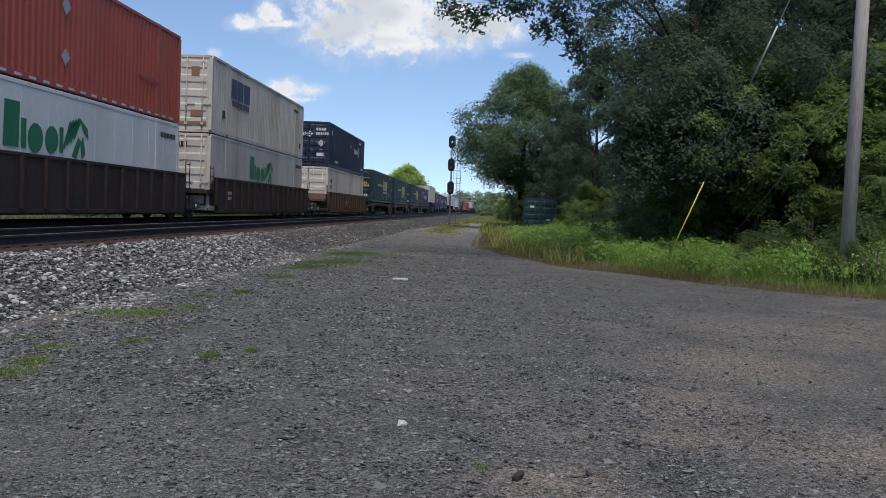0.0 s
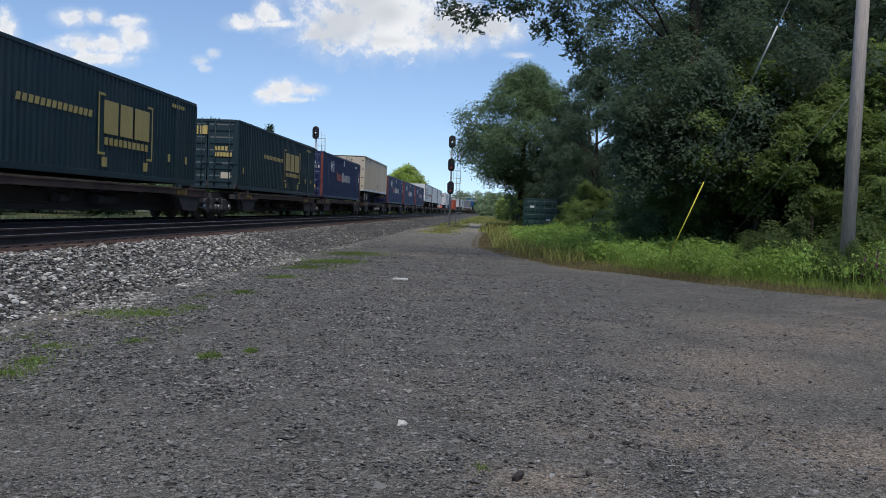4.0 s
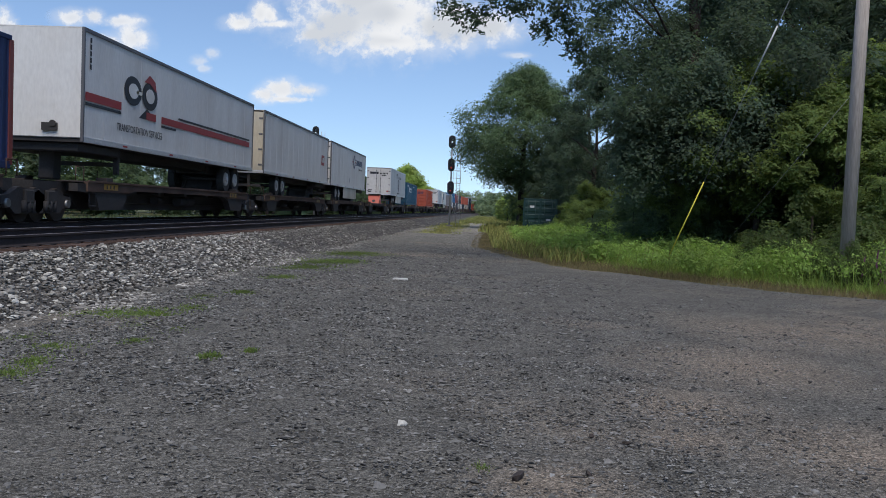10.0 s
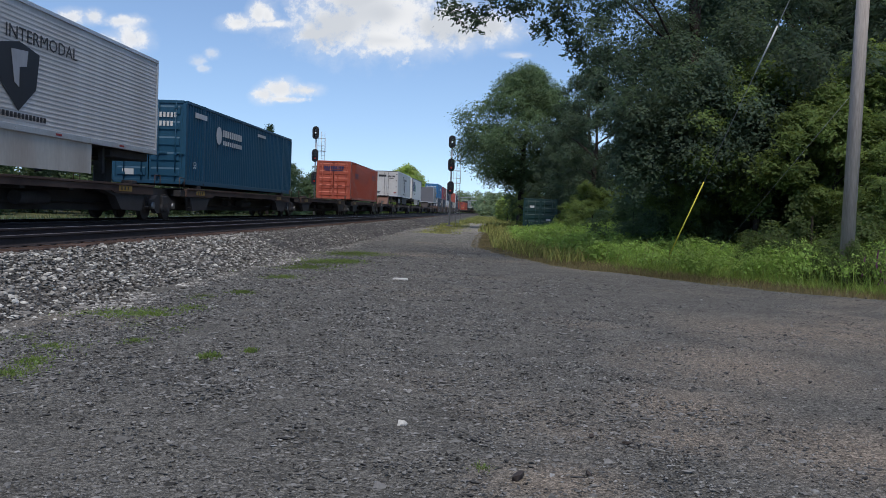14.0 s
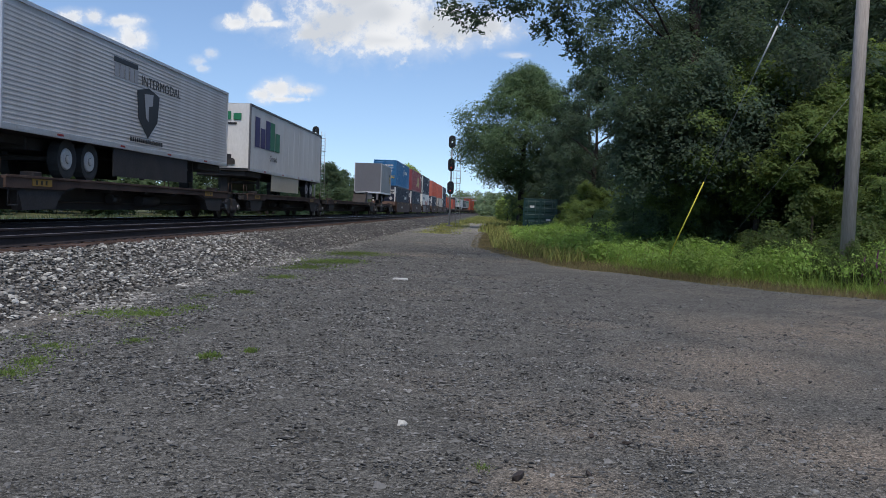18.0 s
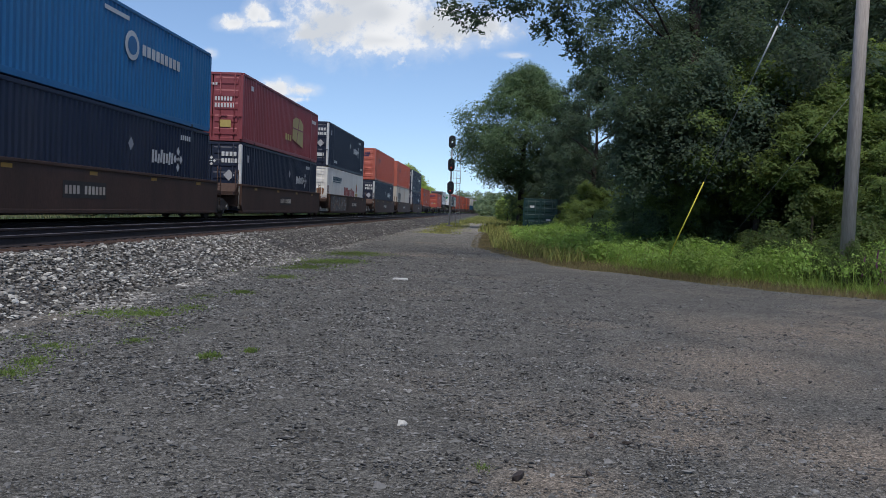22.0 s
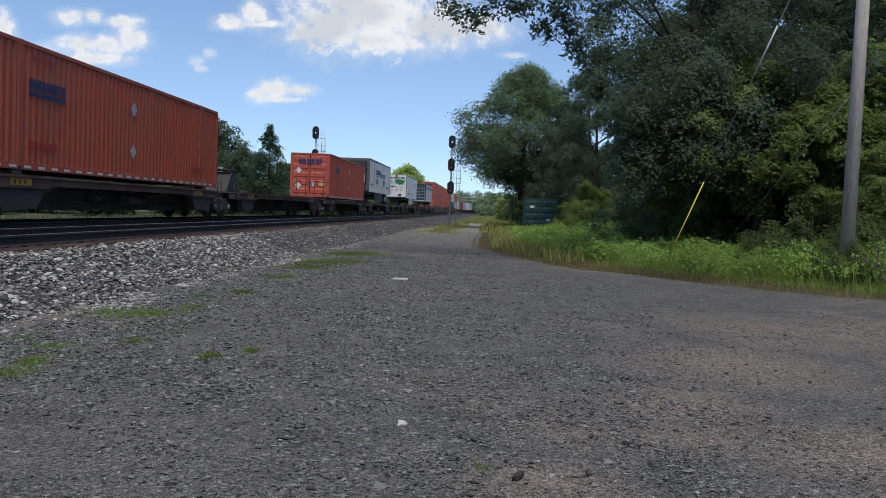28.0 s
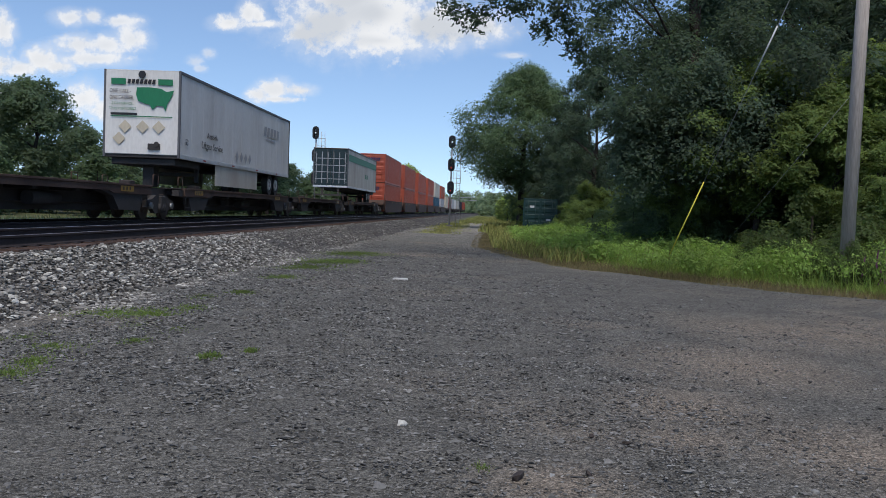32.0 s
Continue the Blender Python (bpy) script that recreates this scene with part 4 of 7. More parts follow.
def corrugated(L, z0, z1, pitch=0.27, depth=0.036):
    """A pressed side sheet facing +x, at x = 0."""
    bm = bmesh.new()
    n = int(L / pitch)
    pitch = L / n
    line = []
    for i in range(n):
        y = -L / 2 + i * pitch
        line += [(y, 0), (y + pitch * 0.27, 0), (y + pitch * 0.5, -depth), (y + pitch * 0.77, -depth)]
    line.append((L / 2, 0))
    lo = [bm.verts.new((x, y, z0)) for y, x in line]
    hi = [bm.verts.new((x, y, z1)) for y, x in line]
    for i in range(len(line) - 1):
        bm.faces.new((lo[i], lo[i + 1], hi[i + 1], hi[i]))
    return bm


def panelled(L, z0, z1, pitch=1.2, lip=0.004):
    """A flat sheet with narrow seam strips."""
    bm = bmesh.new()
    box(bm, -0.03, 0, -L / 2, L / 2, z0, z1)
    return bm


def seams(panel, L, z0, z1, pitch=1.2, lip=0.004, wide=0.025):
    """Upright strips on a flat side, each a piece of its own."""
    n = int(L / pitch)
    for i in range(1, n):
        mesh_part("seam_strip", "seam" + str((round(z0, 2), round(z1, 2), lip)), lambda: boxm(0.0, lip, -wide, wide, z0, z1), panel.data.materials[0], panel, at=pose(0, -L / 2 + i * L / n, 0))


def slats(panel, L, z0, z1, pitch=0.105):
    """Level ribs on a flat side, each a piece of its own."""
    def rib():
        bm = bmesh.new()
        prism(bm, [(0, 0), (0.007, 0.02), (0.007, 0.045), (0, 0.065)], "y", -L / 2 + 0.02, L / 2 - 0.02)
        return bm
    for k in range(int((z1 - z0 - 0.14) / pitch)):
        mesh_part("rib", "slat_rib" + str(L), rib, panel.data.materials[0], panel, at=pose(0, 0, z0 + 0.08 + k * pitch))


def slatted(L, z0, z1, pitch=0.105):
    """A sheet of level ribs, as on a reefer trailer."""
    bm = bmesh.new()
    box(bm, -0.03, 0, -L / 2, L / 2, z0, z1)
    return bm


def ribbed_end(W, z0, z1, depth=0.03):
    """A container door leaf with pressed level ribs, facing -y, from x = 0 to W."""
    bm = bmesh.new()
    box(bm, 0.02, W - 0.02, 0, 0.04, z0, z1)
    n = 5
    for i in range(n):
        z = z0 + (z1 - z0) * (i + 0.5) / n
        prism(bm, [(0, z - 0.17), (-depth, z - 0.11), (-depth, z + 0.11), (0, z + 0.17)], "x", 0.10, W - 0.10)
    # outline pairs are y, z
    return bm


def container(S, base, paint_mat, style="corr", L=16.15, label="", post=None, marks=(), door=True, H=2.896):
    W = 2.59
    c = thing("shipping_container", label, "container", "containers on the train")
    side_mat = paint_mat
    z0, z1 = 0.16, H - 0.09
    sk = {"corr": corrugated, "flat": panelled, "rib": panelled}[style]
    for s in (1, -1):
        at = pose(W / 2 - 0.012, 0, 0) if s == 1 else pose(-W / 2 + 0.012, 0, 0, 0, 0, 180)
        panel = mesh_part("side_panel", "side_" + ("corr" if style == "corr" else "flat") + str(L), lambda: sk(L - 0.3, z0, z1), side_mat, c, at=at)
        if style == "flat":
            seams(panel, L - 0.3, z0, z1)
        elif style == "rib":
            seams(panel, L - 0.3, z0, z1, 0.58, 0.04, 0.045)
        mesh_part("bottom_rail", "bottom_rail" + str(L), lambda: boxm(-0.05, 0.05, -L / 2 + 0.1, L / 2 - 0.1, 0.02, 0.18, 0.008), paint_mat, c, at=pose(s * (W / 2 - 0.05), 0, 0))
        mesh_part("top_rail", "top_rail" + str(L), lambda: boxm(-0.04, 0.04, -L / 2 + 0.1, L / 2 - 0.1, H - 0.11, H - 0.01, 0.008), paint_mat, c, at=pose(s * (W / 2 - 0.036), 0, 0))
    def roof():
        bm = bmesh.new()
        n = 40
        for i in range(n):
            y = -L / 2 + 0.1 + (L - 0.2) * i / n
            box(bm, -W / 2 + 0.06, W / 2 - 0.06, y, y + (L - 0.2) / n, H - 0.05, H - (0.012 if i % 2 else 0.03))
        return bm
    mesh_part("roof", "croof" + str(L), roof, paint_mat, c)
    mesh_part("floor", "cfloor" + str(L), lambda: boxm(-W / 2 + 0.1, W / 2 - 0.1, -L / 2 + 0.1, L / 2 - 0.1, 0.03, 0.15), M_FRAME, c)
    ends = (L / 2, -L / 2)
    for sx in (1, -1):
        for y in (L / 2 - 0.09, -L / 2 + 0.09):
            mesh_part("corner_post", "corner_post", lambda: boxm(-0.07, 0.07, -0.085, 0.085, 0.1, H - 0.1, 0.012), post if post and (y < 0 or post is M_POSTRED) else paint_mat, c, at=pose(sx * (W / 2 - 0.07), y, 0))
        if L > 13:
            for y in (6.1, -6.1):
                mesh_part("lifting_post", "lifting_post", lambda: boxm(-0.05, 0.055, -0.10, 0.10, 0.02, H, 0.01), paint_mat, c, at=pose(sx * (W / 2 - 0.05), y, 0))
        for y in ((6.1, -6.1) if L > 13 else (L / 2 - 0.09, -L / 2 + 0.09)):
            for z in (0.06, H - 0.06):
                mesh_part("corner_casting", "corner_casting", lambda: boxm(-0.085, 0.085, -0.09, 0.09, -0.06, 0.06, 0.015), M_FRAME if z < 1 else paint_mat, c, at=pose(sx * (W / 2 - 0.078), y, z))
    # far end wall, near end doors
    mesh_part("end_wall", "end_wall", lambda: ribbed_end(W - 0.24, 0.15, H - 0.1), paint_mat, c, at=pose(W / 2 - 0.12, L / 2 - 0.02, 0, 0, 0, 180))
    for sx in (0, 1):
        leaf = mesh_part("door", "door_leaf", lambda: ribbed_end((W - 0.24) / 2, 0.15, H - 0.1), paint_mat, c, at=pose(-W / 2 + 0.12 + sx * (W - 0.24) / 2, -L / 2 + 0.03, 0))
        if door:
            for k in (0.28, 0.80):
                def rod():
                    bm = tubem((0, -0.05, 0.12), (0, -0.05, H - 0.08), 0.02, seg=6)
                    for z in (0.3, 1.0, 1.9, 2.6):
                        box(bm, -0.05, 0.05, -0.07, -0.01, z, z + 0.09)
                    box(bm, -0.02, 0.32, -0.075, -0.045, 1.05, 1.10)
                    return bm
                mesh_part("lock_rod", "lock_rod", rod, paint_mat, leaf, at=pose(k * (W - 0.24) / 2, 0, 0))
    mesh_part("sill", "csill", lambda: boxm(-W / 2 + 0.1, W / 2 - 0.1, -L / 2, -L / 2 + 0.14, 0.02, 0.16, 0.01), paint_mat, c)
    mesh_part("header", "cheader", lambda: boxm(-W / 2 + 0.1, W / 2 - 0.1, -L / 2, -L / 2 + 0.14, H - 0.12, H - 0.01, 0.01), paint_mat, c)
    for mk in marks:
        mk(c, W, L, H)
    MOVERS.append((c, S + 8.075 if L > 13 else S + L / 2, RAIL_Z + base))
    return c


def wheel_mesh(r, w):
    def make():
        bm = bmesh.new()
        rings = ((0.10, -w * 0.5), (r * 0.55, -w * 0.2), (r * 0.86, -w * 0.5), (r, -w * 0.5), (r, w * 0.5), (r * 0.86, w * 0.5), (r * 0.5, w * 0.35), (0.10, w * 0.55))
        loops = [[bm.verts.new((x, q * math.cos(i * math.tau / 20), q * math.sin(i * math.tau / 20))) for i in range(20)] for q, x in rings]
        for a, b in zip(loops, loops[1:]):
            for i in range(20):
                bm.faces.new((a[i], a[(i + 1) % 20], b[(i + 1) % 20], b[i]))
        bm.faces.new(loops[0]); bm.faces.new(loops[-1][::-1])
        bmesh.ops.recalc_face_normals(bm, faces=bm.faces[:])
        return bm
    return make


def bogie(car, y):
    """A two-axle rail truck under a car, at y."""
    def sideframe():
        bm = bmesh.new()
        prism(bm, [(-1.12, 0.44), (-1.12, 0.62), (-0.78, 0.66), (-0.45, 0.80), (0.45, 0.80), (0.78, 0.66), (1.12, 0.62), (1.12, 0.44), (0.80, 0.40), (0.52, 0.22), (-0.52, 0.22), (-0.80, 0.40)], "x", -0.07, 0.07)
        for yy in (-0.2, 0.0, 0.2):
            tube(bm, (0.09, yy, 0.26), (0.09, yy, 0.52), 0.075, seg=8)
        return bm
    b = mesh_part("bogie", "bolster", lambda: boxm(-1.15, 1.15, -0.2, 0.2, 0.45, 0.78, 0.03), M_FRAME, car, "grimy two-axle rail truck", at=pose(0, y, 0))
    for s in (1, -1):
        mesh_part("side_frame", "side_frame", sideframe, M_FRAME, b, at=pose(s * 1.0, 0, 0))
        for yy in (-0.89, 0.89):
            mesh_part("wheel", "rail_wheel", wheel_mesh(0.42, 0.14), M_WHEEL, b, at=pose(s * 0.76, yy, 0.42))
            mesh_part("axle_cap", "axle_cap", lambda: tubem((-0.05, 0, 0), (0.07, 0, 0), 0.115, 0.10, 12), M_CAP, b, at=pose(s * 1.06, yy, 0.46))
    for yy in (-0.89, 0.89):
        mesh_part("axle", "axle", lambda: tubem((-1.0, 0, 0), (1.0, 0, 0), 0.08, seg=8), M_WHEEL, b, at=pose(0, yy, 0.42))
    return b


def coupler(car, y, s):
    mesh_part("coupler", "coupler", lambda: boxm(-0.12, 0.12, -0.55, 0.55, 0.72, 1.0, 0.04), M_FRAME, car, at=pose(0, y + s * 0.4, 0))


def well_car(y0, y1, mat=None, ribs=True, end=False, label="", stencil=()):
    """A container well between two rail trucks; from y0 to y1 with its trucks at the ends."""
    mat = mat or M_WELL
    L = y1 - y0
    c = thing("well_car", label, "rail car", "cars of the train")
    half, high = 16.75 / 2, (1.50 if ribs else 1.36)
    kind = "r" if ribs else "s"
    for s in (1, -1):
        def wall():
            bm = bmesh.new()
            prism(bm, [(-half, 0.55), (-half, high), (half, high), (half, 0.55), (half - 0.2, 0.33), (-half + 0.2, 0.33)], "x", -0.05, 0.05)
            return bm
        w = mesh_part("side_wall", "well_wall" + kind, wall, mat, c, at=pose(s * 1.42, 0, 0))
        mesh_part("top_chord", "well_chord" + kind, lambda: boxm(-0.10, 0.10, -half, half, high, high + 0.08, 0.01), mat, c, at=pose(s * 1.40, 0, 0))
        mesh_part("side_sill", "well_sill", lambda: boxm(-0.11, 0.09, -half + 0.2, half - 0.2, 0.24, 0.34, 0.01), mat, c, at=pose(s * 1.40, 0, 0))
        if ribs:
            for k in range(15):
                mesh_part("rib", "well_rib", lambda: boxm(0.0, 0.09, -0.05, 0.05, 0.34, 1.50, 0.008), mat, w, at=pose(s * 0.05 if s > 0 else -0.14, -half + 1.0 + k * (2 * half - 2.0) / 14, 0))
        else:
            for k in range(4):
                mesh_part("reflector", "reflector", lambda: boxm(0.0, 0.006, -0.22, 0.22, 1.22, 1.32), M_YELLOW, w, at=pose(0.05 if s > 0 else -0.056, -half + 2.2 + k * (2 * half - 4.4) / 3, 0))
    for s in (1, -1):
        def platform():
            bm = bmesh.new()
            box(bm, -1.35, 1.35, 0, 0.9, 0.95, 1.10)
            box(bm, -0.45, 0.45, 0.3, 2.3, 0.70, 1.0)
            prism(bm, [(-0.1, 0.5), (-0.1, 1.45), (0.06, 1.45), (0.4, 1.05), (0.4, 0.5)], "x", -1.3, 1.3)
            return bm
        mesh_part("end_platform", "well_platform", platform, mat, c, at=pose(0, s * half, 0, 0, 0, 0 if s > 0 else 180))
        for sx in (1, -1):
            def ladder():
                bm = bmesh.new()
                for q in (-0.2, 0.2):
                    tube(bm, (0, q, 0.55), (0, q, 2.0), 0.018, seg=6)
                for z in (0.7, 1.0, 1.3, 1.6, 1.9):
                    tube(bm, (0, -0.2, z), (0, 0.2, z), 0.015, seg=6)
                return bm
            mesh_part("ladder", "ladder", ladder, mat, c, at=pose(sx * 1.38, s * (half + 0.45), 0))
    mesh_part("floor", "well_floor", lambda: boxm(-1.3, 1.3, -half + 0.5, half - 0.5, 0.20, 0.27), M_FRAME, c)
    bogie(c, -L / 2)
    if end:
        bogie(c, L / 2)
    for u, w, h in stencil:
        if not ribs:
            shapes(c, "stencil_panel", M_FRAME, "side", 1.472, [rect(u - 0.6, 0.62, 2.4, 0.42)])
            shapes(c, "stencil", M_OFFWHITE, "side", 1.477, [rect(u - 0.5 + 0.21 * i, 0.72, 0.13, 0.21) for i in range(11) if i != 4])
        else:
            shapes(c, "stencil", M_OFFWHITE, "side", 1.472, [rect(u + 0.17 * i, 0.95 - 0.2 * j, 0.11, 0.13) for i in range(4) for j in range(2)])
    MOVERS.append((c, (y0 + y1) / 2, RAIL_Z))
    return c


def end_block():
    """The heavy stepped bracket beside a rail truck, tapering into the sill."""
    bm = bmesh.new()
    prism(bm, [(0.5, 0.80), (0.5, 1.0), (-3.4, 1.0), (-3.4, 0.88), (-2.6, 0.72), (-2.2, 0.34), (-0.75, 0.30), (-0.55, 0.74)], "x", -0.12, 0.12)
    return bm


def grab_iron():
    bm = bmesh.new()
    for a, b in (((0, -0.22, 1.06), (0, -0.22, 1.42)), ((0, -0.22, 1.42), (0, 0.22, 1.42)), ((0, 0.22, 1.42), (0, 0.22, 1.06))):
        tube(bm, a, b, 0.016, seg=6)
    return bm


def stirrup():
    bm = bmesh.new()
    for a, b in (((0, -0.2, 0.82), (0, -0.2, 0.42)), ((0, -0.2, 0.42), (0, 0.2, 0.42)), ((0, 0.2, 0.42), (0, 0.2, 0.82))):
        tube(bm, a, b, 0.02, seg=6)
    return bm


def patch_bars():
    bm = bmesh.new()
    for i in range(3):
        box(bm, -0.003, 0.003, -0.3 + 0.22 * i, -0.22 + 0.22 * i, 0.89, 0.99)
    return bm


def spine_car(y0, y1, end=False, label="", hitch=None, mat=None, deck=None):
    """A skeleton flat car between two rail trucks."""
    mat, L = mat or M_FRAME, y1 - y0
    deck = deck or M_DECK
    c = thing("spine_car", label, "rail car", "cars of the train")
    h = L / 2
    key = str(round(L, 1))
    def sill():
        bm = bmesh.new()
        prism(bm, [(-h + 0.2, 0.72), (-h + 0.2, 1.02), (h - 0.2, 1.02), (h - 0.2, 0.72), (h - 2.0, 0.70), (h - 2.6, 0.30), (-h + 2.6, 0.30), (-h + 2.0, 0.70)], "x", -0.55, 0.55)
        return bm
    mesh_part("centre_sill", "sill" + key, sill, mat, c)
    for s in (1, -1):
        def rail():
            bm = bmesh.new()
            prism(bm, [(-h + 1.5, 0.80), (-h + 1.5, 1.06), (h - 1.5, 1.06), (h - 1.5, 0.80), (h - 4.2, 0.80), (h - 4.5, 0.87), (-h + 4.5, 0.87), (-h + 4.2, 0.80)], "x", -0.05, 0.05)
            return bm
        mesh_part("side_rail", "siderail" + key, rail, M_DECKEDGE, c, "rust-brown side rail", at=pose(s * 1.28, 0, 0))
        mesh_part("deck_edge", "deck_edge" + key, lambda: boxm(-0.02, 0.02, -h + 1.5, h - 1.5, 1.03, 1.085, 0.006), M_DECKEDGE, c, at=pose(s * 1.345, 0, 0))
        for k in (-0.34, 0.30):
            p = mesh_part("yellow_patch", "yellow_patch", lambda: boxm(0, 0.006, -0.45, 0.45, 0.86, 1.02), M_YELLOW, c, at=pose(1.334 if s > 0 else -1.340, k * L, 0))
            mesh_part("stencil", "patch_stencil", lambda: patch_bars(), M_BLACKLET, p, at=pose(0.006 if s > 0 else -0.004, 0, 0))
        for e in (1, -1):
            mesh_part("end_block", "end_block", end_block, mat, c, at=pose(s * 1.16, e * (h - 1.55), 0, 0, 0, 0 if e > 0 else 180))
            mesh_part("grab_iron", "grab_iron", grab_iron, M_DECKEDGE, c, at=pose(s * 1.30, e * (h - 1.1), 0))
            mesh_part("step", "stirrup", stirrup, M_FRAME, c, at=pose(s * 1.27, e * (h - 1.9), 0))
    mesh_part("air_reservoir", "air_reservoir", lambda: tubem((0, -0.7, 0), (0, 0.7, 0), 0.17, seg=12), M_FRAME, c, at=pose(0.78, 1.2, 0.60))
    mesh_part("brake_cylinder", "brake_cylinder", lambda: tubem((0, -0.25, 0), (0, 0.3, 0), 0.14, 0.12, 12), M_FRAME, c, at=pose(0.80, -1.4, 0.62))
    mesh_part("brake_pipe", "brake_pipe" + key, lambda: tubem((0, -h + 3.0, 0), (0, h - 3.0, 0), 0.022, seg=6), M_WHEEL, c, at=pose(0.62, 0, 0.50))
    for k in range(7):
        y = -h + 2.0 + k * (L - 4.0) / 6
        mesh_part("cross_bearer", "cross_bearer", lambda: boxm(-1.25, 1.25, -0.12, 0.12, 0.80, 1.03, 0.01), mat, c, at=pose(0, y, 0))
    for s in (-1, 1):
        mesh_part("deck_plate", "deck_plate" + key, lambda: boxm(-0.45, 0.45, -h + 1.6, h - 1.6, 1.035, 1.075, 0.008), deck, c, at=pose(s * 0.86, 0, 0))
    for y in (-h + 2.9, h - 2.9):
        for s in (1, -1):
            mesh_part("container_pedestal", "pedestal", lambda: boxm(-0.16, 0.16, -0.2, 0.2, 1.04, 1.19, 0.02), deck, c, at=pose(s * 1.14, y, 0))
    if hitch is not None:
        hy, hm = hitch
        def stand():
            bm = bmesh.new()
            prism(bm, [(-0.95, 1.06), (-0.12, 1.96), (0.42, 1.96), (0.48, 1.06)], "x", -0.52, 0.52)
            for x in (-0.56, 0.56):
                prism(bm, [(-1.05, 1.06), (-0.16, 2.02), (0.46, 2.02), (0.55, 1.06)], "x", x - 0.03, x + 0.03)
            box(bm, -0.8, 0.8, -1.3, 0.75, 1.06, 1.12)
            return bm
        hs = mesh_part("trailer_hitch", "hitch", stand, hm, c, "folding trailer hitch stand", at=pose(0, hy, 0))
        mesh_part("top_plate", "hitch_plate", lambda: boxm(-0.62, 0.62, -0.32, 0.58, 2.02, 2.09, 0.015), M_FRAME, hs)
        # solid disc on the slope, coloured dark like the shaded depth of a hole
        mesh_part("opening", "hitch_hole_disc", lambda: tubem((0, 0.02, 0), (0, -0.02, 0), 0.17, seg=14), M_FRAME, hs, "dark disc in place of a round hole", at=pose(0, -0.68, 1.36, -42.7))
    bogie(c, -h)
    if end:
        bogie(c, h)
        coupler(c, h, 1)
    MOVERS.append((c, (y0 + y1) / 2, RAIL_Z))
    return c


def road_wheel(parent, x, y, z):
    w = mesh_part("wheel", "road_tyre", wheel_mesh(0.5, 0.27), M_TYRE, parent, at=pose(x, y, z))
    s = 1 if x > 0 else -1
    def rim():
        bm = bmesh.new()
        tube(bm, (0.08, 0, 0), (0.145, 0, 0), 0.29, 0.25, 18)
        tube(bm, (0.14, 0, 0), (0.19, 0, 0), 0.10, 0.09, 10)
        return bm
    mesh_part("rim", "road_rim", rim, M_RIM, w, at=pose(0, 0, 0, 0, 0, 0 if s > 0 else 180))


